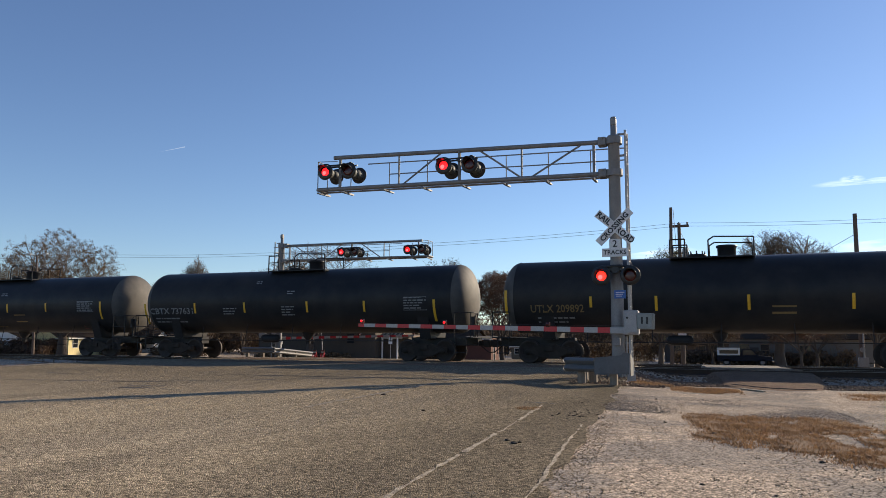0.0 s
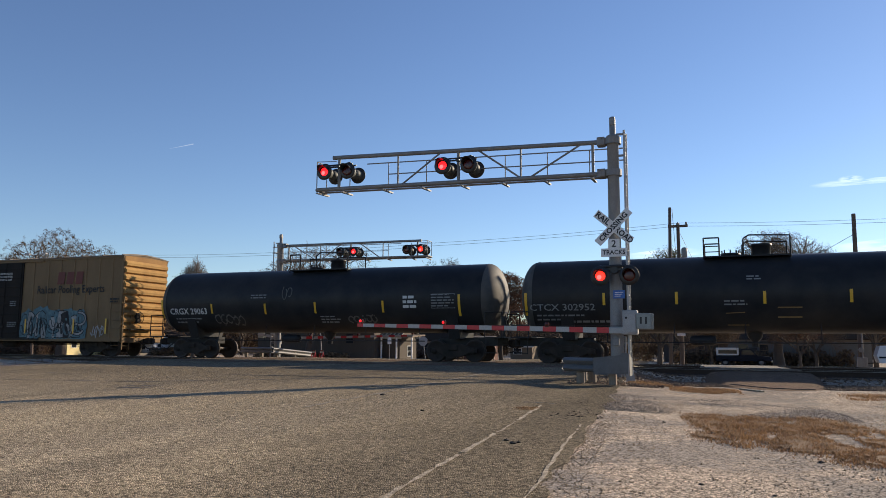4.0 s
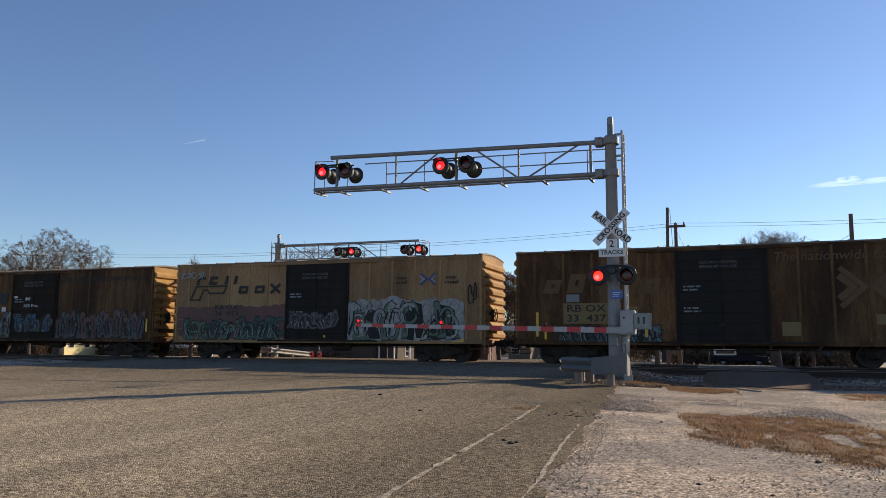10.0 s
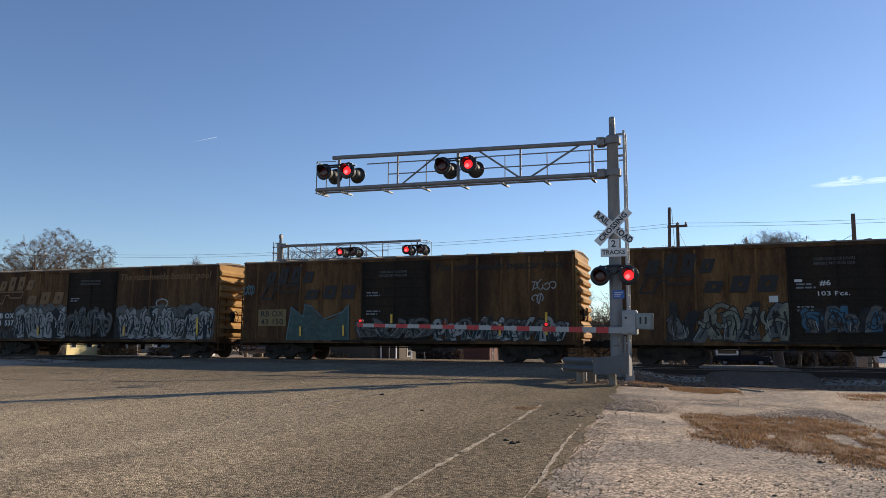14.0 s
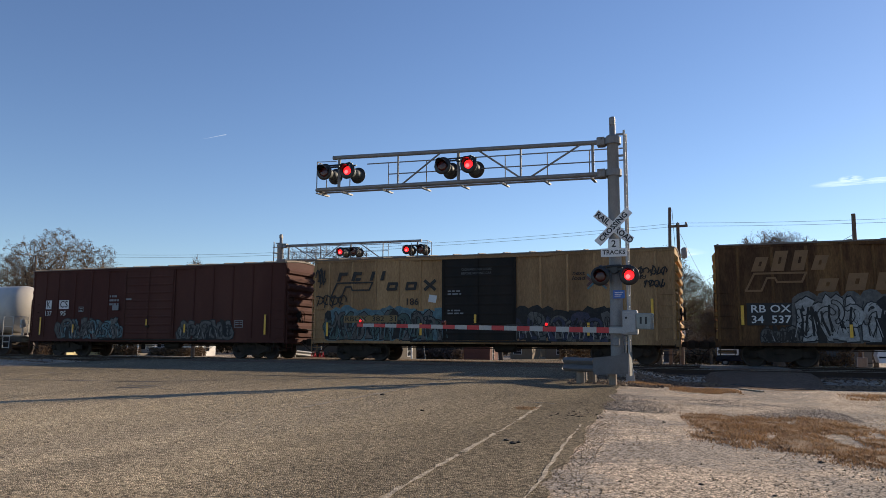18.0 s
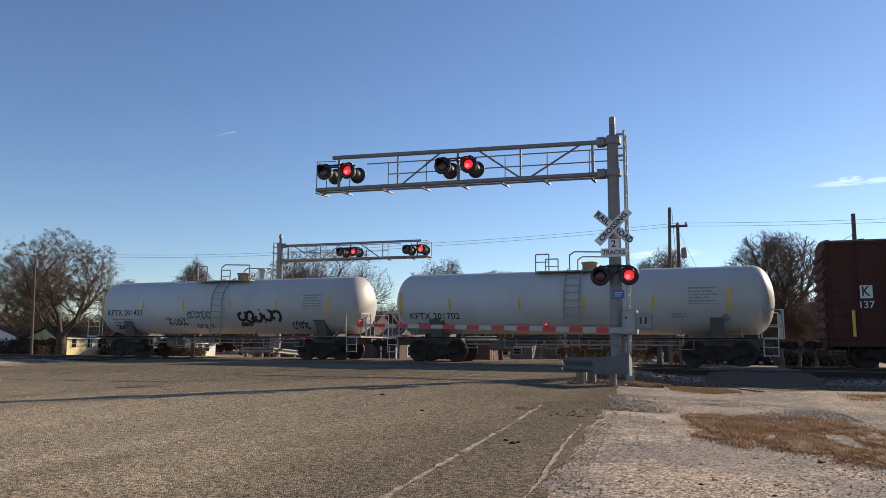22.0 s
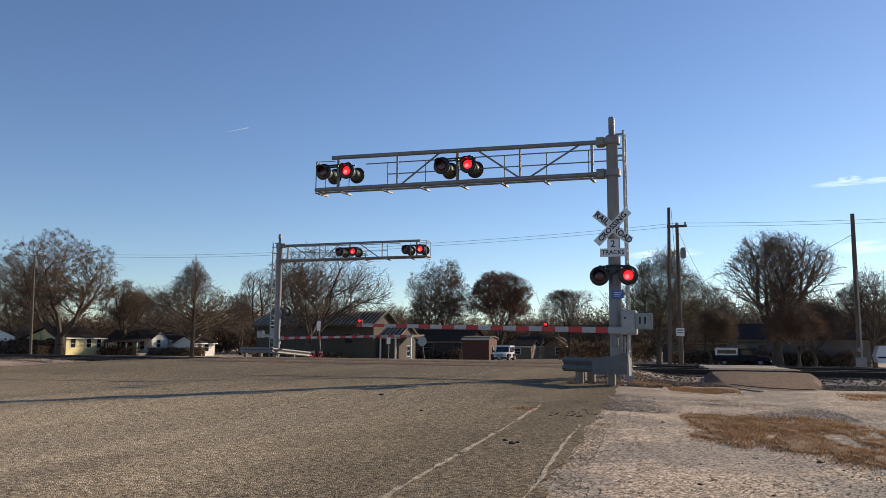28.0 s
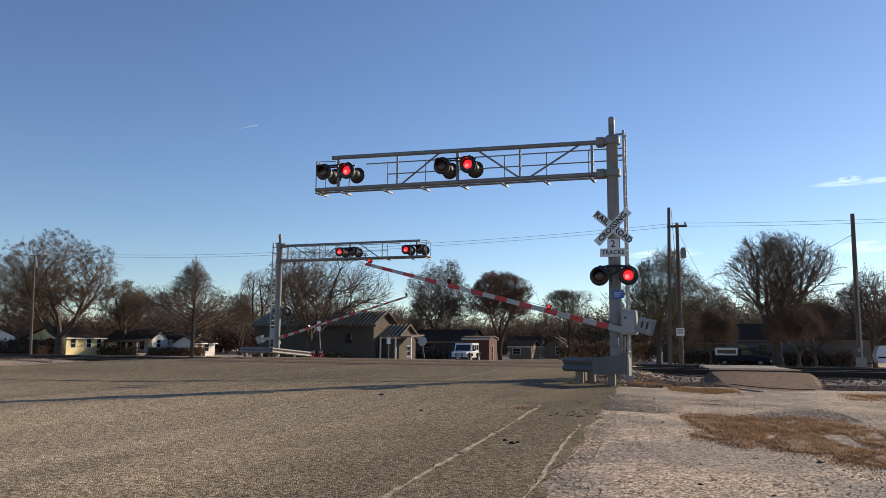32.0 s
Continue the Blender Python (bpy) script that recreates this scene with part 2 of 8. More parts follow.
# ---------------------------------------------------------------- mesh building
class Shape:
    """Vertices and faces gathered piece by piece for one mesh."""

    def __init__(self):
        self.v, self.f, self.s = [], [], []

    def add(self, vs, fs, smooth=False):
        k = len(self.v)
        self.v += [tuple(p) for p in vs]
        self.f += [tuple(i + k for i in q) for q in fs]
        self.s += [smooth] * len(fs)
        return self

    def box(self, x0, x1, y0, y1, z0, z1):
        return self.add([(x, y, z) for z in (z0, z1) for y in (y0, y1) for x in (x0, x1)],
                        [(0, 2, 3, 1), (4, 5, 7, 6), (0, 1, 5, 4), (2, 6, 7, 3), (0, 4, 6, 2), (1, 3, 7, 5)])

    def cbox(self, x0, x1, y0, y1, z0, z1, c=0.02):
        """A box with all edges chamfered."""
        vs, idx = [], {}
        for sx in (0, 1):
            for sy in (0, 1):
                for sz in (0, 1):
                    for ax in range(3):
                        p = [(x0, x1)[sx], (y0, y1)[sy], (z0, z1)[sz]]
                        for j, sgn in enumerate((sx, sy, sz)):
                            if j != ax:
                                p[j] += -c if sgn else c
                        idx[sx, sy, sz, ax] = len(vs)
                        vs.append(p)
        fs = []
        for ax in range(3):
            a, b = [(1, 2), (2, 0), (0, 1)][ax]
            for sgn in (0, 1):
                q = []
                for u, w in ((0, 0), (1, 0), (1, 1), (0, 1)):
                    s = [0, 0, 0]
                    s[ax], s[a], s[b] = sgn, u, w
                    q.append(idx[(*s, ax)])
                fs.append(q if sgn else q[::-1])
        for ax in range(3):
            a, b = [(1, 2), (2, 0), (0, 1)][ax]
            for u in (0, 1):
                for w in (0, 1):
                    s0, s1 = [0, 0, 0], [0, 0, 0]
                    s0[a], s0[b], s1[a], s1[b], s1[ax] = u, w, u, w, 1
                    q = [idx[(*s0, a)], idx[(*s1, a)], idx[(*s1, b)], idx[(*s0, b)]]
                    fs.append(q if u != w else q[::-1])
        for sx in (0, 1):
            for sy in (0, 1):
                for sz in (0, 1):
                    q = [idx[sx, sy, sz, 0], idx[sx, sy, sz, 1], idx[sx, sy, sz, 2]]
                    fs.append(q if (sx + sy + sz) % 2 else q[::-1])
        return self.add(vs, fs)

    def tube(self, p0, p1, r0, r1=None, n=8, caps=True):
        p0, p1 = Vector(p0), Vector(p1)
        r1 = r0 if r1 is None else r1
        d = (p1 - p0)
        d = d.normalized() if d.length > 1e-9 else Vector((0, 0, 1))
        a = d.orthogonal().normalized()
        b = d.cross(a)
        vs = []
        for p, r in ((p0, r0), (p1, r1)):
            for i in range(n):
                w = 2 * math.pi * i / n
                vs.append(p + (a * math.cos(w) + b * math.sin(w)) * r)
        self.add(vs, [(i, (i + 1) % n, n + (i + 1) % n, n + i) for i in range(n)], n > 5)
        if caps:
            self.add(vs[:n], [tuple(range(n))[::-1]])
            self.add(vs[n:], [tuple(range(n))])
        return self

    def path(self, pts, r, n=6):
        for a, b in zip(pts, pts[1:]):
            self.tube(a, b, r, r, n)
        return self

    def lathe(self, prof, o, ax="z", n=24, caps=True):
        """Turns (radius, height) pairs about an axis through o."""
        o = Vector(o)
        e = {"z": (Vector((1, 0, 0)), Vector((0, 1, 0)), Vector((0, 0, 1))), "x": (Vector((0, 1, 0)), Vector((0, 0, 1)), Vector((1, 0, 0))),
             "y": (Vector((0, 0, 1)), Vector((1, 0, 0)), Vector((0, 1, 0)))}[ax]
        vs = [o + (e[0] * math.cos(2 * math.pi * i / n) + e[1] * math.sin(2 * math.pi * i / n)) * r + e[2] * h for r, h in prof for i in range(n)]
        fs = [(j * n + i, j * n + (i + 1) % n, (j + 1) * n + (i + 1) % n, (j + 1) * n + i) for j in range(len(prof) - 1) for i in range(n)]
        self.add(vs, fs, True)
        if caps:
            if prof[0][0] > 1e-6:
                self.add(vs[:n], [tuple(range(n))[::-1]])
            if prof[-1][0] > 1e-6:
                self.add(vs[-n:], [tuple(range(n))])
        return self

    def slab(self, pts, off):
        """A flat outline (list of points), thickened by the vector off."""
        n, off = len(pts), Vector(off)
        pts = [Vector(p) for p in pts]
        nor = Vector((0, 0, 0))
        for i in range(n):
            nor += pts[i].cross(pts[(i + 1) % n])
        if nor.dot(off) < 0:
            pts = pts[::-1]
        vs = pts + [p + off for p in pts]
        return self.add(vs, [tuple(range(n))[::-1], tuple(range(n, 2 * n))] + [(i, (i + 1) % n, n + (i + 1) % n, n + i) for i in range(n)])

    def moved(self, m):
        self.v = [tuple(m @ Vector(p)) for p in self.v]
        return self

    def mesh(self, name, material):
        me = bpy.data.meshes.new(name)
        me.from_pydata(self.v, [], self.f)
        me.polygons.foreach_set("use_smooth", self.s)
        me.materials.append(material)
        me.update()
        return me


def site(u, v, z=0.0):
    """Plan place to world: u runs along the tracks, v along the street, which meets them at a slight skew."""
    return Vector((u - 0.0976 * v, 1.1085 * v, z))


def part(name, shape, material, parent=None, label="", at=None):
    if not parent:
        # ground sheets and loose pieces are laid out on the plan
        shape.v = [tuple(site(*p)) for p in shape.v]
    me = shape if isinstance(shape, bpy.types.Mesh) else shape.mesh(name, material)
    ob = new(name, me)
    if parent:
        ob.parent = parent
    if at:
        ob.matrix_basis = at
    return tagged(ob, label)


def thing(name, label, category, at=(0, 0, 0), group="", kind="", turn=0):
    ob = new(name)
    ob.matrix_basis = pose(*site(*at), 0, 0, turn)
    return tagged(ob, label, category, group, kind)


def words(text, size, material, parent, m, name="lettering", wide=1.0, shear=0.0, align="CENTER", bold=0.0):
    """Thin raised letters in the built-in font, lying in the xy plane of the pose m."""
    cu = bpy.data.curves.new("letters", "FONT")
    cu.body, cu.size, cu.extrude, cu.align_x, cu.align_y, cu.shear, cu.resolution_u, cu.offset = text, size, 0.004, align, "CENTER", shear, 2, bold
    tmp = bpy.data.objects.new("letters", cu)
    scene.collection.objects.link(tmp)
    me = bpy.data.meshes.new_from_object(tmp.evaluated_get(bpy.context.evaluated_depsgraph_get()))
    bpy.data.objects.remove(tmp)
    me.materials.clear()
    me.materials.append(material)
    ob = new(name, me)
    ob.parent = parent
    ob.matrix_basis = m @ Matrix.Diagonal((wide, 1, 1, 1))
    return ob


def lerp(table, v):
    for (a, p), (b, q) in zip(table, table[1:]):
        if v <= b:
            return p if v <= a else p + (q - p) * (v - a) / (b - a)
    return table[-1][1]


def smooth(v, a, b):
    w = min(1.0, max(0.0, (v - a) / (b - a)))
    return w * w * (3 - 2 * w)


# ---------------------------------------------------------------- ground
ROADZ = [(-60, -0.3), (0, -0.25), (17, -0.09), (21, -0.03), (22, -0.012), (30, -0.012), (33, -0.06), (40, -0.5), (50, -0.9), (60, -1.12), (72, -1.3), (95, -1.5), (120, -1.55), (4000, -1.55)]
SIDEZ = [(-60, -0.3), (0, -0.25), (12, -0.2), (15.5, -0.18), (19, -0.25), (21.3, -0.36), (22.2, -0.2), (29.3, -0.2), (30.6, -0.45), (36, -0.6), (50, -1.0), (60, -1.15), (72, -1.3), (95, -1.5), (120, -1.55), (4000, -1.55)]
LEFT, RIGHT = -20.6, -0.72
TRACKS = (23.46, 27.6)


def land(x, y):
    w = smooth(x, RIGHT - 0.4, RIGHT + 1.6) + 1 - smooth(x, LEFT - 2.4, LEFT)
    z = lerp(ROADZ, y) * (1 - w) + lerp(SIDEZ, y) * w
    z += 0.32 * math.exp(-((x + 26.5) / 4.2) ** 2 - ((y - 20.0) / 3.0) ** 2)
    if abs(x) < 60 and -5 < y < 60:
        z += 0.012 * noise.noise((x * 0.9, y * 0.9, 0)) * (1 if w > 0.5 else 0.4)
    return z


def steps(stops):
    out = []
    for a, b, d in stops:
        k = max(1, round((b - a) / d))
        out += [a + (b - a) * i / k for i in range(k)]
    return out + [stops[-1][1]]


def sheet(name, xs, ys, lift, material, ragged=0.0):
    s = Shape()
    vs = [(x + (ragged * (noise.noise((y * 1.1, 2.0, 0)) + 0.5 * noise.noise((y * 3.7, 5.0, 0))) if ragged and i == len(xs) - 1 else 0.0), y, land(x, y) + lift) for y in ys for i, x in enumerate(xs)]
    w = len(xs)
    s.add(vs, [(j * w + i, j * w + i + 1, (j + 1) * w + i + 1, (j + 1) * w + i) for j in range(len(ys) - 1) for i in range(w - 1)], True)
    return part(name, s, material)


gx = steps([(-2500, -300, 550), (-300, -60, 40), (-60, -24, 2), (-24, 8, 0.4), (8, 30, 2), (30, 300, 30), (300, 2500, 550)])
gy = steps([(-600, -60, 135), (-60, -4, 7), (-4, 36, 0.4), (36, 80, 2), (80, 200, 20), (200, 3200, 500)])
ground = tagged(sheet("ground", gx, gy, 0.0, GRAVEL), "pale gravel and dirt with scattered stones and dry grass", "ground", kind="structure")
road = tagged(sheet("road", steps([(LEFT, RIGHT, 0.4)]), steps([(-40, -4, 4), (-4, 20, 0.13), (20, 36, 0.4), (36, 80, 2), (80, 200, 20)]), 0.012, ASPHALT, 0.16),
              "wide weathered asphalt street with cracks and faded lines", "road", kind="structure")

# ---------------------------------------------------------------- railway tracks
def rail_section(x0, x1, y):
    """A flat-bottomed rail, head at z = 0."""
    half = [(0.07, -0.178), (0.07, -0.165), (0.012, -0.14), (0.012, -0.045), (0.036, -0.035), (0.036, -0.006), (0.028, 0.0)]
    prof = [(-a, b) for a, b in half] + [(a, b) for a, b in half[::-1]]
    return Shape().slab([(x0, y + a, b) for a, b in prof], (x1 - x0, 0, 0))


tie_mesh = Shape().cbox(-0.115, 0.115, -1.3, 1.3, -0.35, -0.17, 0.012).mesh("tie", TIEW)
plate_mesh = Shape().cbox(-0.1, 0.1, -0.17, 0.17, -0.178, -0.16, 0.004).mesh("tie_plate", RAILTOP)
rng = random.Random(5)
track_roots = []
for ty, nm in zip(TRACKS, ("track_1", "track_2")):
    tr = thing(nm, "rusty steel rails on dark wooden ties in ballast", "railway track", (0, ty, 0), kind="structure")
    track_roots.append((tr, ty))
    for side in (-0.753, 0.753):
        part("rail", rail_section(-160, 70, side), RAILTOP, tr)
        part("running_surface", Shape().box(-160, 70, side - 0.024, side + 0.024, -0.004, 0.0035), RAILHEAD, tr, "worn bright rail top")
    k = 0
    x = -0.1
    while x < 26:
        tie = part("tie", tie_mesh, TIEW, tr)
        tie.matrix_basis = pose(x + rng.uniform(-0.03, 0.03), rng.uniform(-0.05, 0.05), rng.uniform(-0.012, 0.004), 0, 0, rng.uniform(-1.5, 1.5))
        x += 0.53
    x = -21.6
    while x > -50:
        tie = part("tie", tie_mesh, TIEW, tr)
        tie.matrix_basis = pose(x, rng.uniform(-0.05, 0.05), 0, 0, 0, rng.uniform(-1.5, 1.5))
        x -= 0.53
    # street crossing: flangeways beside the rails
    for a, b in ((-0.72, -0.65), (0.65, 0.72)):
        part("flangeway", Shape().box(LEFT + 0.2, RIGHT - 0.6, a, b, -0.02, 0.001), TAR, tr)
slab_x = LEFT + 0.3
while slab_x < RIGHT - 2.2:
    for tr, ty in track_roots:
        for a, b in ((-1.35, -0.80), (-0.64, 0.64), (0.80, 1.35)):
            part("crossing_panel", Shape().cbox(slab_x, slab_x + 2.38, a, b, -0.15, 0.006, 0.008), PATCH, tr)
    slab_x += 2.4
# small paved path over the nearer track
for a, b in ((0.80, 1.4), (-0.64, 0.64)):
    part("crossing_panel", Shape().cbox(1.75, 4.45, a, b, -0.15, 0.004, 0.008), PATCH, track_roots[0][0])
for a, b in ((-1.4, -0.8), (-0.64, 0.64)):
    part("crossing_panel", Shape().cbox(1.75, 4.45, a, b, -0.15, 0.004, 0.008), CONC, track_roots[1][0])
tagged(part("concrete_strip", Shape().cbox(1.75, 4.45, 24.88, 26.3, -0.2, 0.0, 0.01), CONC), "pale concrete slab between the tracks", "slab", kind="structure")
rs = Shape()
rows_ = []
for j in range(15):
    y = 13.2 + (22.6 - 13.2) * j / 14
    w = j / 14
    rows_.append([(1.66 + 0.09 * w + u * (1.3 + 1.5 * w), y,
                   lerp([(0, -0.215), (0.3, -0.185), (0.75, -0.09), (1, -0.03)], w) - 0.03 * abs(2 * u - 1) ** 6 + 0.012 * noise.noise((u * 6, y * 2, 3))) for u in [i / 12 for i in range(13)]])
rs.add([p for r in rows_ for p in r], [(j * 13 + i, j * 13 + i + 1, (j + 1) * 13 + i + 1, (j + 1) * 13 + i) for j in range(14) for i in range(12)], True)
for side in (0, 12):
    edge = [r[side] for r in rows_]
    rs.add(edge + [(x + (0.3 if side else -0.3), y, land(x, y) - 0.04) for x, y, z in edge], [(i, i + 1, 16 + i, 15 + i) for i in range(14)])
tagged(part("ramp", rs, PATCH), "worn reddish asphalt ramp up to the rails", "ramp", kind="structure")


# ---------------------------------------------------------------- crossing signals
def lamp_pose(x, y, z, back):
    return pose(x, y, z, 0, 0, 180 if back else 0)


def signal_lamp(parent, x, y, z, back=False, live=None, lit=LIT, disc=0.255):
    """A flasher with a round black background, hood, lens and, where it flashes, an added hinged shutter that hides the
    ever-lit lens. It faces -y, or +y at the back.
    """
    ring = Shape().lathe([(0.155, -0.012), (disc, -0.012), (disc + 0.006, 0.0), (disc, 0.012), (0.17, 0.02), (0.16, 0.03), (0.0, 0.03)], (0, 0, 0), "y", 28)
    lamp = part("signal_lamp", ring, BLACK, parent, at=lamp_pose(x, y, z, back))
    hood = Shape()
    n = 16
    vs, fs = [], []
    for r, rr in ((0.172, 0), (0.164, 1)):
        for i in range(n + 1):
            w = math.radians(-15 + 210 * i / n)
            reach = 0.04 + 0.26 * max(0.0, math.sin(w)) ** 0.6
            for yy in (-0.012, -0.012 - reach):
                vs.append((r * math.cos(w), yy, r * math.sin(w)))
    m = 2 * (n + 1)
    for i in range(n):
        a = 2 * i
        fs += [(a, a + 1, a + 3, a + 2), (m + a, m + a + 2, m + a + 3, m + a + 1), (a + 1, m + a + 1, m + a + 3, a + 3)]
    hood.add(vs, fs, True)
    part("hood", hood, BLACK, lamp)
    part("housing", Shape().lathe([(0.165, 0.02), (0.16, 0.12), (0.15, 0.3), (0.1, 0.34), (0.0, 0.345)], (0, 0, 0), "y", 24), HOUSING, lamp, "dull grey lamp housing")
    lens = Shape().lathe([(0.155, 0.0), (0.13, -0.012), (0.07, -0.02), (0.0, -0.022)], (0, 0, 0), "y", 24, False)
    part("lens", lens, lit if live else DARKLENS, lamp, "round red lens")
    if live:
        part("hot_spot", Shape().lathe([(0.062, 0.0), (0.04, -0.001), (0.0, -0.0015)], (-0.03, -0.0238, -0.035), "y", 16, False), GLOW, lamp, "bright spot of the lamp bulb")
        # added flap: the lens always glows, covering it makes the lamp go dark
        sh = Shape().lathe([(0.157, 0.003), (0.157, -0.003), (0.1, -0.012), (0.0, -0.016)], (0, 0, -0.155), "y", 24)
        flap = part("shutter", sh, DARKLENS, lamp, "added dark red shutter that hides the lit lens", pose(0, -0.03, 0.155))
        FLASHERS.append((flap, live))
    return lamp


FLASHERS = []
HOUSING = mat("lamp_housing", (0.07, 0.075, 0.07), 0.6, 0.2, (0.11, 0.11, 0.1), 7, 0.6)


def cantilever(name_label, at, turn, live_back, rise, low_rise, signs=True):
    """A tall steel mast with a lattice arm reaching over the street along its own -x, flashers, ladder and signs."""
    root = thing("cantilever_signal", name_label, "crossing signal", at, "crossing signals", turn=turn)
    mast = Shape().lathe([(0.175, 0.0), (0.165, 3.0), (0.155, 6.38), (0.18, 6.42), (0.18, 6.57), (0.155, 6.6), (0.085, 6.62), (0.085, 7.05), (0.07, 7.13)], (0, 0, 0), "z", 24)
    part("mast", mast, GALV, root)
    base = Shape().cbox(-0.32, 0.32, -0.32, 0.32, -0.12, 0.03, 0.02)
    for bx in (-0.25, 0.25):
        for by in (-0.25, 0.25):
            base.tube((bx, by, 0.03), (bx, by, 0.14), 0.025, n=6)
    part("base_plate", base, CONC, root)
    part("mast_cap", Shape().cbox(-0.075, 0.075, -0.1, 0.1, 6.88, 7.1, 0.02), GALV, root)
    top = lambda x: 6.45 + rise * -x
    bot = lambda x: 5.553 + low_rise * -x
    part("top_chord", Shape().tube((-0.2, 0, top(0.2)), (-8.72, 0, top(-8.72)), 0.066, n=14), GALV, root)
    part("bottom_chord", Shape().tube((-0.2, 0, bot(0.2)), (-9.3, 0, bot(-9.3)), 0.062, n=14), GALV, root)
    part("rear_chord", Shape().tube((-0.2, 0.5, bot(0.2)), (-9.3, 0.5, bot(-9.3)), 0.03, n=10), GALV, root)
    for z in (top(0.2), bot(0.2)):
        c = Shape().tube((0, 0, z - 0.09), (0, 0, z + 0.09), 0.225, n=20).cbox(-0.42, -0.2, -0.14, 0.14, z - 0.12, z + 0.12, 0.015)
        for dz in (-0.08, 0.08):
            c.tube((-0.31, -0.18, z + dz), (-0.31, 0.18, z + dz), 0.03, n=6)
        part("clamp", c, GALV, root)
    for x, r in ((-8.5, 0.05), (-6.47, 0.03), (-4.51, 0.05), (-2.61, 0.03), (-0.55, 0.04)):
        part("web_post", Shape().tube((x, 0, bot(x)), (x, 0, top(x)), r, n=8), GALV, root)
    for a, b in ((-5.03, -6.37), (-3.94, -2.6), (-0.81, -2.36)):
        part("diagonal", Shape().tube((a, 0, top(a)), (b, 0, bot(b)), 0.028, n=8), GALV, root)
    for k in (0, 1):
        x = (-7.7, -6.95)[k]
        part("handrail", Shape().tube((x, 0.35, top(x) - 0.17 - 0.36 * k), (0.3, 0.35, top(0.3) - 0.12 - 0.34 * k), 0.018, n=6), GALV, root)
    for x in (-6.95, -5.67, -3.17, -1.91, -8.3, -0.7):
        part("rail_post", Shape().tube((x, 0.35, bot(x)), (x, 0.35, top(x) - 0.15), 0.016, n=6), GALV, root)
    walk_ = Shape()
    for i in range(7):
        y = 0.08 + i * 0.065
        walk_.slab([(-0.25, y, bot(0.25) + 0.03), (-9.3, y, bot(-9.3) + 0.03), (-9.3, y, bot(-9.3) + 0.05), (-0.25, y, bot(0.25) + 0.05)], (0, 0.008, 0))
    part("walkway_grating", walk_, GALV, root)
    for x in (-9.25, -8.39, -6.97, -5.68, -4.42, -3.17, -1.92, -0.6):
        b = Shape().slab([(x - 0.02, -0.1, bot(x) - 0.1), (x + 0.05, -0.1, bot(x) - 0.1), (x + 0.05, 0.66, bot(x) - 0.06), (x - 0.02, 0.66, bot(x) - 0.06)], (0, 0, -0.045))
        part("walkway_bracket", b, GALV, root)
    cage = Shape()
    for y in (0.0, 0.62):
        cage.tube((-9.3, y, bot(-9.3)), (-9.3, y, top(-9.3) - 0.1), 0.016, n=6)
        cage.tube((-9.3, y, top(-9.3) - 0.1), (-8.6, y, top(-8.6) - 0.12), 0.012, n=6)
    cage.tube((-9.3, 0, top(-9.3) - 0.1), (-9.3, 0.62, top(-9.3) - 0.1), 0.016, n=6).tube((-9.3, 0, bot(-9.3)), (-9.3, 0.62, bot(-9.3)), 0.05, n=8)
    part("end_rail", cage, GALV, root)
    # ladder beside the mast
    for y in (-0.2, 0.2):
        part("ladder_stile", Shape().box(0.3, 0.36, y - 0.012, y + 0.012, 0.1, 6.68), ALUM, root)
    for i in range(21):
        part("rung", Shape().tube((0.33, -0.2, 0.4 + 0.3 * i), (0.33, 0.2, 0.4 + 0.3 * i), 0.014, n=6), ALUM, root)
    for z in (0.9, 2.6, 4.3, 6.0, 6.6):
        part("ladder_bracket", Shape().box(0.1, 0.34, -0.03, 0.03, z, z + 0.05), GALV, root)
    # flashers on the arm, a pair facing each way at two places
    for k, x in enumerate((-8.86, -8.05, -4.9, -4.09)):
        z = 5.94 + rise * -x
        side = "LR"[k % 2]
        for back in (False, True):
            live = None
            if back == live_back:
                side = "LR"[(k + back) % 2]
                live = ("far" if live_back else "near") + side
            signal_lamp(root, x, 0.42 if back else -0.3, z, back, live, LITO if live_back and k == 0 else LIT)
    for x in (-8.5, -4.51):
        zc = 6.19 + rise * -x
        h = Shape().tube((x - 0.52, -0.1, zc), (x + 0.52, -0.1, zc), 0.026, n=8).tube((x - 0.52, 0.14, zc), (x + 0.52, 0.14, zc), 0.026, n=8)
        for s in (-0.42, 0.42):
            for y0, y1 in ((-0.1, -0.02), (0.14, 0.2)):
                h.tube((x + s, y0, zc), (x + s, y1, zc - 0.2), 0.022, n=6)
            h.tube((x + s, -0.12, zc - 0.05), (x + s, -0.12, zc + 0.05), 0.045, n=8)
        h.tube((x, -0.12, zc - 0.05), (x, 0.16, zc - 0.05), 0.06, n=8)
        part("lamp_crossarm", h, BLACK, root)
    # mast flashers
    arm = Shape().tube((-0.39, -0.3, 2.95), (0.45, -0.3, 2.95), 0.03, n=8).tube((0, -0.32, 2.86), (0, -0.14, 2.86), 0.1, n=10).cbox(-0.2, 0.2, -0.28, 0.0, 2.82, 3.0, 0.02)
    for x in (-0.345, 0.405):
        arm.tube((x, -0.3, 2.98), (x, -0.18, 2.74), 0.03, n=8)
    part("lamp_crossarm", arm, BLACK, root)
    for x, s in ((-0.345, "L"), (0.405, "R")):
        signal_lamp(root, x, -0.42, 2.69, False, None if live_back else "near" + s, LITO if s == "L" else LIT)
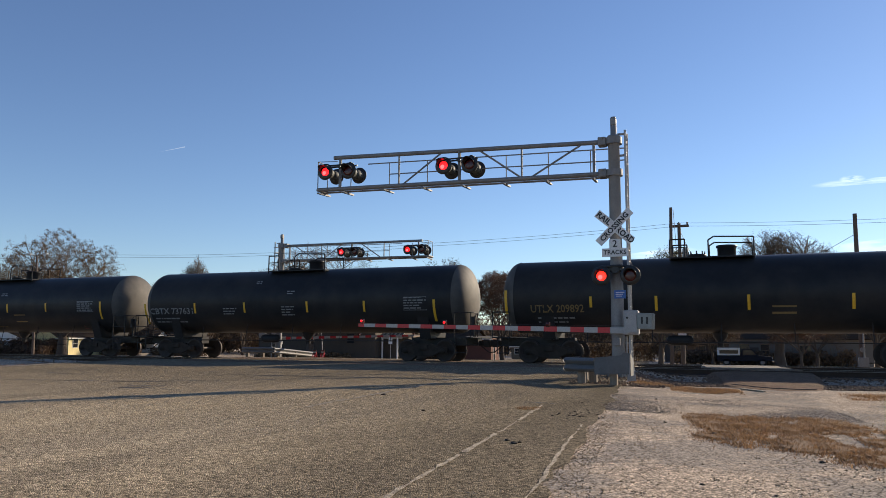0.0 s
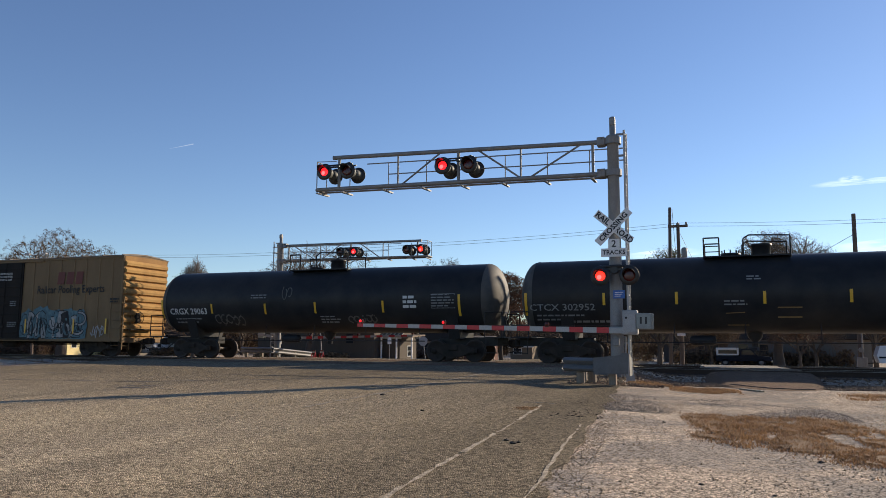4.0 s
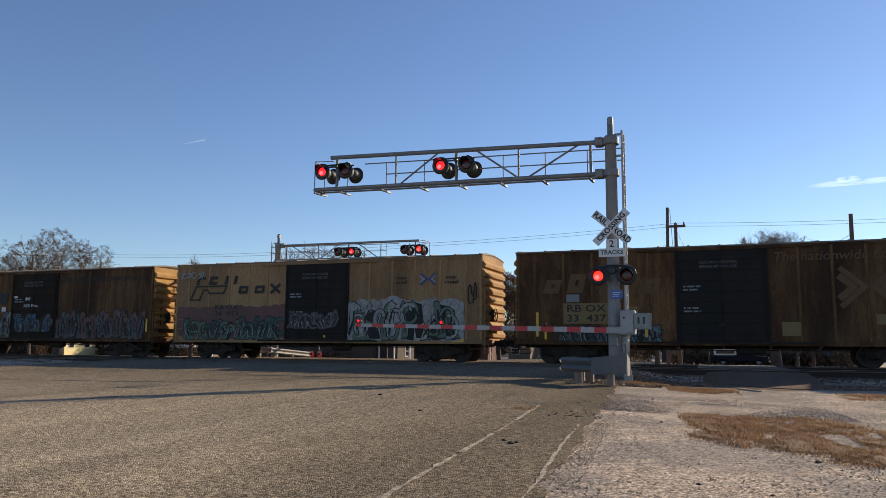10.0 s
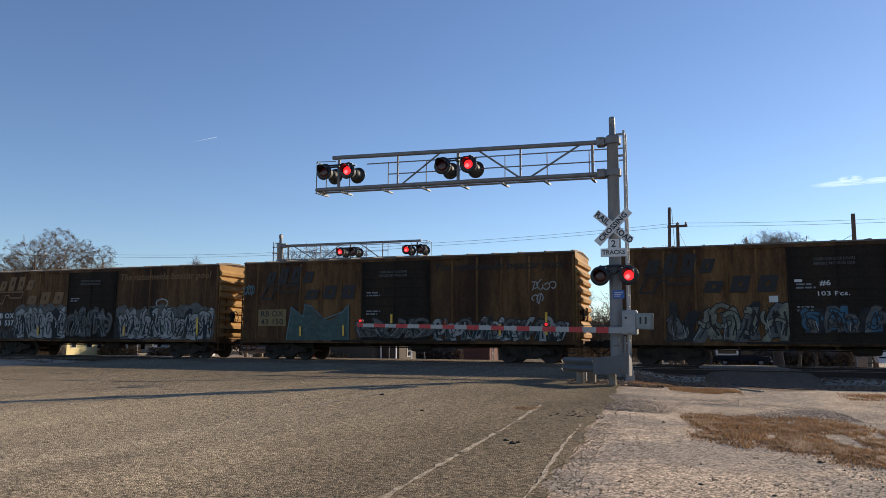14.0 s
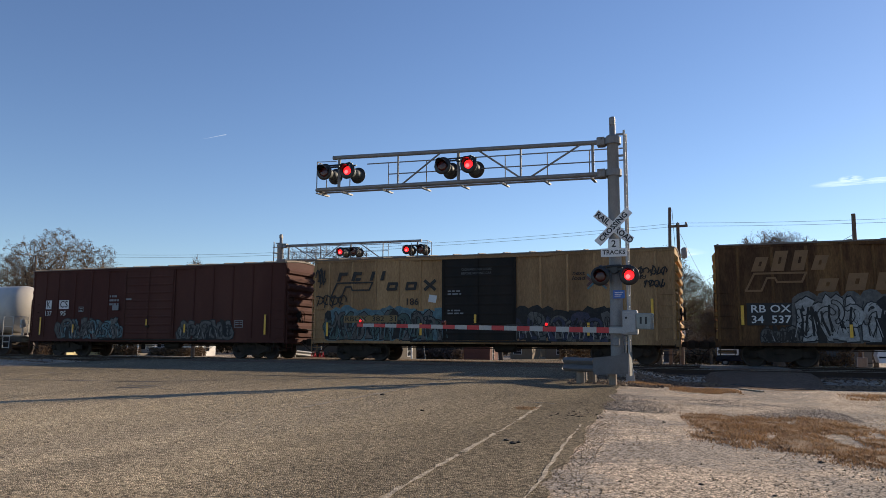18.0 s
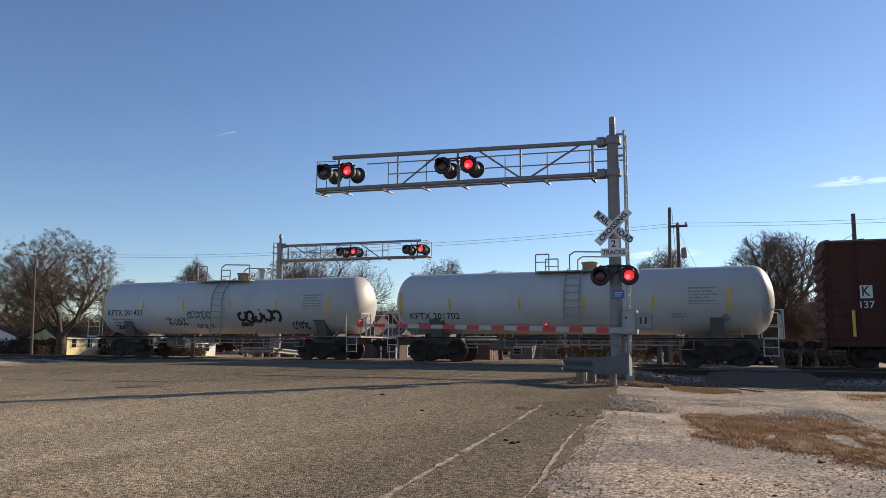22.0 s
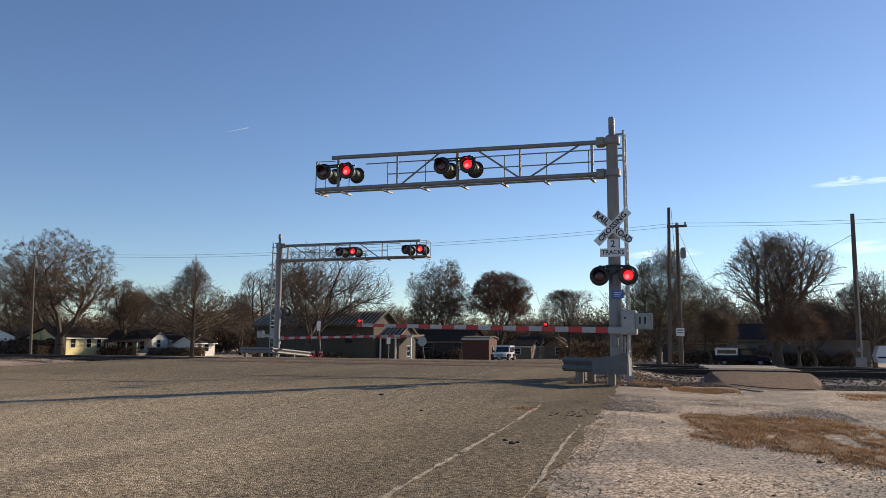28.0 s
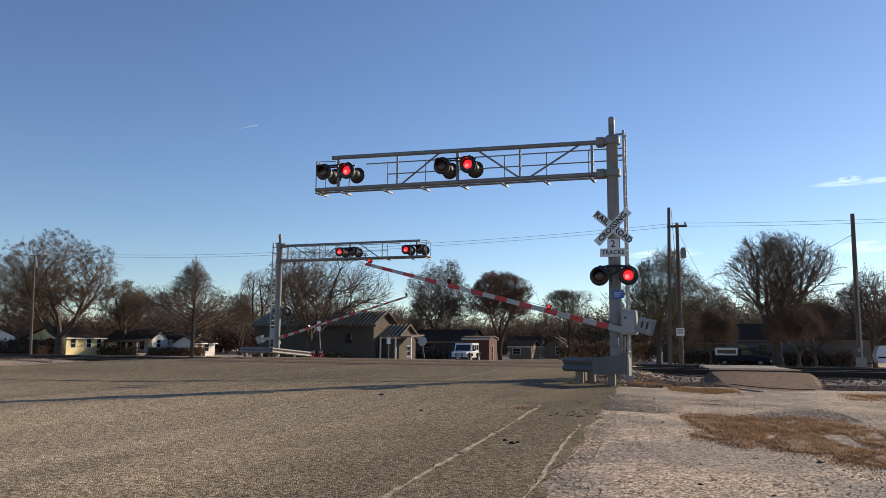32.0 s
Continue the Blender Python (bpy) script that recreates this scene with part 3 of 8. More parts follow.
    # signs
    if signs:
        for ang, a, b in ((-41, "RAIL", "ROAD"), (45, "CROS", "SING")):
            y = -0.235 - (0.012 if ang > 0 else 0)
            bd = Shape().cbox(-0.61, 0.61, -0.114, 0.114, 0, 0.008, 0.003)
            board = part("crossbuck_board", bd, SIGNW, root, "white crossbuck board with black letters", pose(0, y, 4.02) @ pose(0, 0, 0, 90, 0, 0) @ pose(0, 0, 0, 0, 0, ang))
            if ang > 0:
                words("CROSSING", 0.195, SIGNK, board, pose(0, 0, 0.009), wide=1.06, bold=0.006)
            else:
                words(a, 0.22, SIGNK, board, pose(-0.37, 0, 0.009), wide=1.0, bold=0.006)
                words(b, 0.22, SIGNK, board, pose(0.36, 0, 0.009), wide=0.9, bold=0.006)
        plate = part("number_sign", Shape().cbox(-0.15, 0.15, -0.13, 0.13, 0, 0.006, 0.002), SIGNW, root, at=pose(0, -0.235, 3.56, 90, 0, 0))
        words("2", 0.26, SIGNK, plate, pose(0, 0, 0.007), bold=0.004)
        plate = part("tracks_sign", Shape().cbox(-0.345, 0.345, -0.115, 0.115, 0, 0.006, 0.002), SIGNW, root, at=pose(0, -0.24, 3.33, 90, 0, 0))
        words("TRACKS", 0.165, SIGNK, plate, pose(0, 0, 0.007), wide=0.98, bold=0.003)
        plate = part("blue_notice", Shape().cbox(-0.15, 0.15, -0.11, 0.11, 0, 0.006, 0.002), SIGNB, root, at=pose(0.1, -0.2, 2.21, 90, 0, 0))
        for i in range(3):
            part("text_bar", Shape().box(-0.11, 0.11 - 0.03 * i, 0.045 - 0.05 * i, 0.06 - 0.05 * i, 0.006, 0.008), SIGNW, plate)
    # gate machine on the mast and junction boxes
    part("gate_machine", Shape().cbox(0.2, 0.58, -0.42, -0.1, 1.14, 1.78, 0.03), ALUM, root)
    part("machine_door", Shape().cbox(0.24, 0.54, -0.445, -0.42, 1.2, 1.7, 0.012), ALUM, root)
    part("latch", Shape().tube((0.3, -0.46, 1.58), (0.3, -0.44, 1.58), 0.03, n=10), BLACK, root)
    part("conduit", Shape().path([(0.24, -0.2, 1.1), (0.24, -0.2, 0.6), (0.1, -0.24, 0.2), (0.1, -0.24, -0.05)], 0.03), GALV, root)
    part("junction_box", Shape().cbox(-0.09, 0.09, -0.28, -0.16, 0.85, 1.05, 0.015), GALV, root)
    return root


near_signal = cantilever("tall galvanised cantilever signal with red flashers beside the street", (-0.93, 18.32, -0.12), 0, False, 0.029, 0.0165)
far_signal = cantilever("tall galvanised cantilever signal across the tracks", (-20.5, 32.7, -0.2), 180, True, -0.006, -0.006, False)


def gate(at, turn, key, cw, reach):
    """A striped crossing gate arm that reaches along its own -x; turned about its pivot."""
    root = thing("gate_arm", "red and white striped crossing gate arm with red lamps", "crossing gate", at, "crossing gates", turn=turn)
    for i in range(12):
        a, b = 0.36 + 0.725 * i, 0.36 + 0.725 * i + 0.3625
        for x0, x1, m, nm in ((a, b, REDP, "red_stripe"), (b, a + 0.725, WHITEP, "white_stripe")):
            if x0 > reach - 0.07:
                continue
            x1 = min(x1, reach)
            h0, h1 = 0.075 - 0.0035 * x0, 0.075 - 0.0035 * x1
            s = Shape().slab([(-x0, -0.02, -h0), (-x1, -0.02, -h1), (-x1, -0.02, h1), (-x0, -0.02, h0)], (0, 0.04, 0))
            part(nm, s, m, root)
    part("arm_hub", Shape().cbox(-0.4, 0.12, -0.05, 0.05, -0.09, 0.09, 0.02).tube((0, -0.09, 0), (0, 0.16, 0), 0.1, n=14), ALUM, root)
    part("support_arm", Shape().slab([(-0.1, 0.06, -0.07), (-0.1, 0.06, 0.07), (cw + 0.4, 0.06, 0.38), (cw + 0.4, 0.06, 0.2)], (0, 0.03, 0)), ALUM, root)
    for i in range(3):
        part("counterweight", Shape().cbox(cw + 0.03 * i, cw + 0.38 + 0.03 * i, -0.1 + 0.055 * i, -0.05 + 0.055 * i, 0.04, 0.46, 0.02), CWT, root, "grey-green counterweight plate")
    for i in range(2):
        part("slot", Shape().cbox(cw + 0.1 + 0.13 * i, cw + 0.15 + 0.13 * i, -0.106, -0.1, 0.18, 0.36, 0.002), BLACK, root)
    part("bracing_wire", Shape().path([(0.1, -0.05, 0.12), (-3.2, -0.03, 0.1)], 0.006), BLACK, root)
    for x, live in ((0.12 - reach, None), (-5.05, key + "L"), (-2.06, key + "R")):
        bd = part("lamp_body", Shape().cbox(-0.055, 0.055, -0.05, 0.05, 0.0, 0.13, 0.015).tube((0, -0.07, 0.075), (0, 0.07, 0.075), 0.045, n=12), DARKLENS, root, at=pose(x, 0, 0.05))
        part("lens", Shape().lathe([(0.04, 0.0), (0.03, -0.012), (0, -0.016)], (0, -0.071, 0.075), "y", 12, False), LITS, bd)
        if live:
            # added flap over the ever-lit gate lens, so that it seems to blink
            fl = part("shutter", Shape().lathe([(0.049, 0.002), (0.04, -0.004), (0, -0.006)], (0, 0, -0.048), "y", 12), DARKLENS, bd, at=pose(0, -0.093, 0.123))
            FLASHERS.append((fl, live))
    return root


CWT = mat("counterweight_paint", (0.27, 0.29, 0.275), 0.6, 0.2, (0.17, 0.18, 0.17), 6, 0.7)
near_gate = gate((-0.72, 18.0, 1.13), 0, "near", 0.3, 7.8)
far_gate = gate((-20.63, 33.02, 1.0), 180, "far", 0.95, 8.4)


# ---------------------------------------------------------------- guardrails and roadside things
def wbeam(p0, p1, z, z1=None):
    """Corrugated steel beam between two plan points."""
    p0, p1 = Vector((*p0, z)), Vector((*p1, z if z1 is None else z1))
    d = (p1 - p0).normalized()
    nrm = Vector((d.y, -d.x, 0))
    prof = [(0.0, 0.155), (0.05, 0.13), (0.08, 0.09), (0.05, 0.045), (0.0, 0.0), (0.05, -0.045), (0.08, -0.09), (0.05, -0.13), (0.0, -0.155)]
    s = Shape()
    vs = []
    for p in (p0, p1):
        for t in (0, 0.006):
            vs += [p + nrm * (a + t) + Vector((0, 0, b)) for a, b in prof]
    n = len(prof)
    fs = []
    for i in range(n - 1):
        fs += [(n + i, n + i + 1, 3 * n + i + 1, 3 * n + i), (i, 2 * n + i, 2 * n + i + 1, i + 1)]
    for e in (0, 2 * n):
        fs += [(e + i, e + i + 1, e + n + i + 1, e + n + i) for i in range(n - 1)]
    for i in (0, n - 1):
        fs.append((i, n + i, 3 * n + i, 2 * n + i))
    return s.add(vs, fs)


def guardrail(label, beams, posts, plates=(), steel=GALV):
    root = thing("guardrail", label, "guardrail", (posts[0][0], posts[0][1], 0), "guardrails")
    o = Vector((posts[0][0], posts[0][1], 0))
    for a, b, *z in beams:
        part("beam", wbeam(a, b, *z).moved(Matrix.Translation(-o)), steel, root)
    for x, y, z1, w in posts:
        g = land(x, y)
        part("post", Shape().cbox(-w, w, -w, w, g - 0.3, z1, 0.012).moved(Matrix.Translation((x - o.x, y - o.y, 0))), POSTW, root)
    for s in plates:
        part("end_plate", s.moved(Matrix.Translation(-o)), steel, root)
    return root


POSTW = mat("guard_post_wood", (0.24, 0.2, 0.16), 0.9, 0, (0.14, 0.115, 0.09), 5, 0.7, stretch=(3, 3, 0.5))
guardrail("short galvanised guardrail shielding the signal mast", [((-1.98, 15.3), (-1.22, 14.78), 0.32), ((-1.95, 17.0), (-1.98, 15.3), 0.32)],
          [(-0.87, 14.92, 0.3, 0.075), (-1.62, 15.25, 0.3, 0.085), (-1.42, 15.6, 0.3, 0.08), (-1.8, 16.6, 0.3, 0.08)],
          [Shape().slab([(-1.25, 14.74, 0.12), (-0.52, 14.74, 0.14), (-0.5, 14.74, 0.58), (-0.62, 14.74, 0.6), (-0.68, 14.74, 0.54), (-0.86, 14.74, 0.52), (-1.25, 14.74, 0.48)], (0, -0.03, 0)),
           Shape().slab([(-0.5, 14.74, 0.1), (-0.5, 15.25, 0.1), (-0.5, 15.25, 0.45), (-0.5, 14.74, 0.58)], (0.012, 0, 0))], GALVD)
part("marker_post", Shape().slab([(-0.66, 16.6, -0.25), (-0.42, 16.6, -0.25), (-0.52, 16.6, 0.46), (-0.62, 16.6, 0.48)], (0, 0.05, 0)), ALUM)
tagged(bpy.data.objects["marker_post"], "leaning grey metal marker post beside the mast", "post")
guardrail("sunlit galvanised guardrail beside the far signal", [((-22.2, 31.7), (-19.75, 31.05), 0.34), ((-19.75, 31.05), (-19.4, 34.6), 0.34, 0.08)],
          [(-21.9, 31.75, 0.4, 0.08), (-20.7, 31.45, 0.4, 0.08), (-19.85, 31.6, 0.4, 0.08), (-19.6, 33.0, 0.25, 0.08)])

# ---------------------------------------------------------------- train
DARK = mat("running_gear", (0.022, 0.02, 0.018), 0.75, 0.2, (0.05, 0.038, 0.03), 5, 0.7, dirt=(0.07, 0.055, 0.045), dirt_amount=0.5, gloss=0.15)
WHEEL = mat("wheel_steel", (0.035, 0.03, 0.027), 0.6, 0.4, (0.07, 0.05, 0.04), 6, 0.6)
YELLOW_NEW = mat("boxcar_yellow", (0.42, 0.255, 0.125), 0.7, 0, (0.3, 0.17, 0.078), 1.6, 0.8, 30, 0.2, dirt=(0.13, 0.07, 0.036), dirt_amount=0.65, sharp=0.16, stretch=(1, 1, 0.22), vary=0.05, gloss=0.15)
YELLOW_TALL = mat("tall_boxcar_tan", (0.26, 0.17, 0.09), 0.7, 0, (0.19, 0.125, 0.066), 1.5, 0.7, dirt=(0.116, 0.0748, 0.0408), dirt_amount=0.5, stretch=(1, 1, 0.3), gloss=0.15)
YELLOW_OLD = mat("rusted_boxcar_yellow", (0.2, 0.105, 0.042), 0.8, 0, (0.075, 0.034, 0.016), 1.7, 0.95, 30, 0.25, dirt=(0.038, 0.02, 0.013), dirt_amount=0.95, sharp=0.14, stretch=(1, 1, 0.22), vary=0.12, gloss=0.15)
MAROON = mat("maroon_boxcar", (0.078, 0.027, 0.02), 0.75, 0, (0.056, 0.021, 0.017), 1.2, 0.8, dirt=(0.12, 0.053, 0.037), dirt_amount=0.5, stretch=(1, 1, 0.3), gloss=0.15)
ENDY = mat("end_yellow", (0.44, 0.265, 0.095), 0.75, 0, (0.34, 0.18, 0.06), 1.5, 0.7, dirt=(0.16, 0.075, 0.035), dirt_amount=0.6, stretch=(1, 1, 0.4), gloss=0.15)
DOORR = mat("rusted_black_door", (0.034, 0.026, 0.02), 0.85, 0, (0.052, 0.036, 0.024), 2.5, 0.9, 30, 0.25, dirt=(0.02, 0.017, 0.015), dirt_amount=0.7, stretch=(1, 1, 0.3), gloss=0.05)
DOORK = mat("door_black", (0.024, 0.023, 0.022), 0.8, 0, (0.036, 0.031, 0.027), 2, 0.7, dirt=(0.05, 0.036, 0.027), dirt_amount=0.4, stretch=(1, 1, 0.4), gloss=0.05)
ROOFG = mat("boxcar_roof", (0.2, 0.165, 0.13), 0.75, 0.1, (0.11, 0.08, 0.06), 2, 0.8)
TANKK = mat("tank_black", (0.016, 0.017, 0.02), 0.42, 0, (0.032, 0.032, 0.033), 1.6, 0.7, dirt=(0.09, 0.075, 0.06), dirt_amount=0.28, bump=0.03, gloss=0.15)
TANKH = mat("dusty_tank_head", (0.05, 0.047, 0.043), 0.7, 0, (0.12, 0.105, 0.09), 1.4, 0.8, bump=0.04)
TANKW = mat("tank_white", (0.55, 0.54, 0.525), 0.5, 0, (0.45, 0.435, 0.41), 1.0, 0.6, dirt=(0.36, 0.3, 0.23), dirt_amount=0.5, stretch=(1, 1, 0.5), bump=0.03)
YSTRIPE = mat("yellow_reflector", (0.72, 0.4, 0.03), 0.4, bump=0)
MARKW = mat("stencil_white", (0.62, 0.6, 0.58), 0.7, bump=0)
MARKD = mat("dim_stencil", (0.12, 0.118, 0.115), 0.8, bump=0)
MARKG = mat("stencil_grey", (0.22, 0.22, 0.22), 0.8, bump=0)
MARKK = mat("stencil_black", (0.022, 0.018, 0.015), 0.7, bump=0)
MARKO = mat("stencil_faded", (0.19, 0.1, 0.045), 0.8, 0, (0.26, 0.14, 0.06), 4, 0.8, bump=0)
MARKFY = mat("ghost_yellow", (0.155, 0.084, 0.034), 0.8, 0, (0.12, 0.06, 0.024), 3, 0.8, bump=0)
MARKY = mat("plate_yellow", (0.23, 0.15, 0.055), 0.7, 0, (0.17, 0.11, 0.042), 5, 0.6, bump=0)
MARKR = mat("mark_red", (0.3, 0.06, 0.045), 0.7, 0, (0.24, 0.08, 0.055), 5, 0.5, bump=0)
MARKBL = mat("mark_blue", (0.03, 0.07, 0.25), 0.7, 0, (0.06, 0.09, 0.22), 5, 0.5, bump=0)
MARKDR = mat("mark_dark_red", (0.14, 0.035, 0.025), 0.7, bump=0)
SPRAY = {k: mat("spray_" + k, c, 0.8, 0, d, 5.0, 0.9, 40, 0.25, bump=0, dirt=(0.06, 0.04, 0.025), dirt_amount=0.35, sharp=0.12) for k, c, d in (
    ("sky", (0.13, 0.22, 0.235), (0.07, 0.125, 0.15)), ("teal", (0.045, 0.078, 0.068), (0.08, 0.115, 0.1)), ("white", (0.4, 0.385, 0.36), (0.24, 0.23, 0.22)),
    ("navy", (0.03, 0.036, 0.065), (0.065, 0.055, 0.09)), ("black", (0.012, 0.012, 0.012), (0.03, 0.026, 0.023)), ("green", (0.1, 0.145, 0.095), (0.15, 0.19, 0.14)),
    ("grey", (0.14, 0.132, 0.12), (0.075, 0.072, 0.068)), ("pink", (0.17, 0.08, 0.07), (0.13, 0.065, 0.05)), ("olive", (0.25, 0.24, 0.17), (0.15, 0.145, 0.11)), ("blue", (0.035, 0.1, 0.17), (0.05, 0.13, 0.18)))}
SPEED = 9.38
TRAIN = []
WHEELSETS = []

gear = {}
for r_ in (0.42, 0.457):
    ws = Shape()
    for s in (-1, 1):
        ws.lathe([(0.0, 0.0), (0.11, 0.0), (0.13, -0.02), (r_ - 0.09, 0.02), (r_ - 0.06, -0.03), (r_, -0.04), (r_, 0.05), (r_ + 0.03, 0.06), (r_ + 0.03, 0.09), (r_ - 0.06, 0.09), (0.13, 0.06), (0.08, 0.06)] if s < 0 else
                 [(0.08, -0.06), (0.13, -0.06), (r_ - 0.06, -0.09), (r_ + 0.03, -0.09), (r_ + 0.03, -0.06), (r_, -0.05), (r_, 0.04), (r_ - 0.06, 0.03), (r_ - 0.09, -0.02), (0.13, 0.02), (0.11, 0.0), (0, 0)], (0, 0.76 * s, 0), "y", 28, False)
        for i in range(6):
            a = math.pi / 3 * i
            ws.tube((0.26 * math.cos(a), 0.76 * s + 0.012 * s, 0.26 * math.sin(a)), (0.26 * math.cos(a), 0.76 * s + 0.02 * s, 0.26 * math.sin(a)), 0.03, n=6)
    ws.tube((0, -0.95, 0), (0, 0.95, 0), 0.075, n=12)
    sf = Shape()
    for s in (-1, 1):
        y = 1.0 * s
        out = [(-1.05, r_ + 0.12), (-0.75, r_ + 0.16), (-0.3, r_ + 0.3), (0.3, r_ + 0.3), (0.75, r_ + 0.16), (1.05, r_ + 0.12), (1.05, r_ - 0.08), (0.72, r_ - 0.06), (0.36, r_ - 0.24), (-0.36, r_ - 0.24), (-0.72, r_ - 0.06), (-1.05, r_ - 0.08)]
        sf.slab([(a, y - 0.06, b) for a, b in out], (0, 0.12, 0))
        for k in (-0.86, 0.86):
            sf.lathe([(0.0, -0.09), (0.12, -0.09), (0.13, 0.0), (0.12, 0.09), (0, 0.09)], (k, y, r_), "y", 12, False)
        for k in (-0.14, 0.0, 0.14):
            sf.tube((k, y, r_ - 0.2), (k, y, r_ + 0.12), 0.055, n=8)
    sf.cbox(-0.2, 0.2, -1.12, 1.12, r_ + 0.02, r_ + 0.24, 0.02).cbox(-0.7, 0.7, -0.12, 0.12, r_ + 0.16, r_ + 0.3, 0.02)
    gear[r_] = (ws.mesh("wheelset", WHEEL), sf.mesh("side_frames", DARK))
coup_ = Shape().cbox(-0.5, 0.35, -0.1, 0.1, 0.68, 0.9, 0.02).cbox(0.3, 0.62, -0.2, 0.14, 0.62, 0.95, 0.05).cbox(0.55, 0.72, -0.05, 0.16, 0.64, 0.92, 0.05)
coup_.path([(-0.1, -0.35, 0.8), (0.2, -0.36, 0.75), (0.45, -0.34, 0.55), (0.6, -0.3, 0.42), (0.72, -0.22, 0.4)], 0.025)
coupler_mesh = coup_.mesh("coupler", DARK)


def running_gear(car, half, wheel_r):
    """Two trucks with turning wheelsets, couplers, and the brake rigging."""
    ws, sf = gear[wheel_r]
    for s in (-1, 1):
        tr = part("truck", sf, DARK, car, "black cast-steel truck", pose(s * (half - 2.05), 0, 0))
        for k in (-0.86, 0.86):
            w = part("wheelset", ws, WHEEL, tr, at=pose(k, 0, wheel_r))
            WHEELSETS.append((w, k, wheel_r))
        part("coupler", coupler_mesh, DARK, car, at=pose(s * half, 0, 0, 0, 0, 0 if s > 0 else 180))


def decal(name, polys, material, car, depth, label="", kind=""):
    """Thin paint: polygons of (x, z) laid on a surface that stands at depth(x, z)."""
    s = Shape()
    for k, p in enumerate(polys):
        n = len(p)
        lift = 0.00009 * (k % 24)
        area = sum(p[i][0] * p[(i + 1) % n][1] - p[(i + 1) % n][0] * p[i][1] for i in range(n))
        p = p if area > 0 else p[::-1]
        s.add([(x, depth(x, z) - lift, z) for x, z in p], [tuple(range(n))])
    ob = part(name, s, material, car, label)
    if name == "stencil_bars":
        kind = "stuff"
    return tagged(ob, label, kind=kind) if kind else ob


def lettering(text, car, x0, x1, z, size, material, depth, shear=0.0, name="lettering", bold=0.012):
    """Letters of the built-in font between x0 and x1, bent onto the surface."""
    cu = bpy.data.curves.new("letters", "FONT")
    cu.body, cu.size, cu.align_x, cu.align_y, cu.shear, cu.resolution_u, cu.fill_mode, cu.offset = text, size, "CENTER", "CENTER", shear, 2, "FRONT", bold * size
    tmp = bpy.data.objects.new("letters", cu)
    scene.collection.objects.link(tmp)
    me = bpy.data.meshes.new_from_object(tmp.evaluated_get(bpy.context.evaluated_depsgraph_get()))
    bpy.data.objects.remove(tmp)
    xs = [v.co.x for v in me.vertices]
    a, b = min(xs), max(xs)
    for v in me.vertices:
        x = x0 + (v.co.x - a) / (b - a) * (x1 - x0)
        zz = z + v.co.y
        v.co = (x, depth(x, zz), zz)
    me.materials.clear()
    me.materials.append(material)
    ob = new(name, me)
    ob.parent = car
    return ob


def bars(x0, x1, z0, rows, h, step, rng_):
    out = []
    for i in range(rows):
        x = x0
        z = z0 - i * step
        end = x1 - rng_.uniform(0, 0.3) * (x1 - x0)
        while x < end:
            w = min(rng_.uniform(0.08, 0.3), end - x)
            if w > 0.03:
                out.append([(x, z - h), (x + w, z - h), (x + w, z), (x, z)])
            x += w + 0.05
    return out


def ribbon(pts, w):
    out = []
    for (a, b), (c, d) in zip(pts, pts[1:]):
        dx, dz = c - a, d - b
        q = math.hypot(dx, dz) or 1
        nx, nz = -dz / q * w / 2, dx / q * w / 2
        ex, ez = dx / q * w * 0.3, dz / q * w * 0.3
        out.append([(a - nx - ex, b - nz - ez), (c - nx + ex, d - nz + ez), (c + nx + ex, d + nz + ez), (a + nx - ex, b + nz - ez)])
    return out


def stroke_polys(pts, w):
    """A spray stroke: quads with round joints."""
    out = ribbon(pts, w)
    for x, z in pts:
        out.append([(x + math.cos(math.pi * k / 4) * w / 2, z + math.sin(math.pi * k / 4) * w / 2) for k in range(8)])
    return out


def blob(rng_, cx, cz, w, h, n=14, rough=0.22, spike=0.0):
    pts = []
    for i in range(n):
        a = 2 * math.pi * i / n
        k = 1 + rng_.uniform(-rough, rough) + (spike if i % 4 == 1 and math.sin(a) > 0.2 else 0)
        c, s = math.cos(a), math.sin(a)
        sq = 1 / max(abs(c), abs(s)) ** 0.65
        pts.append((cx + c * w / 2 * k * sq, cz + s * h / 2 * k * sq))
    return pts


def clamp_poly(p, z0, z1):
    return [(x, min(max(z, z0), z1)) for x, z in p]


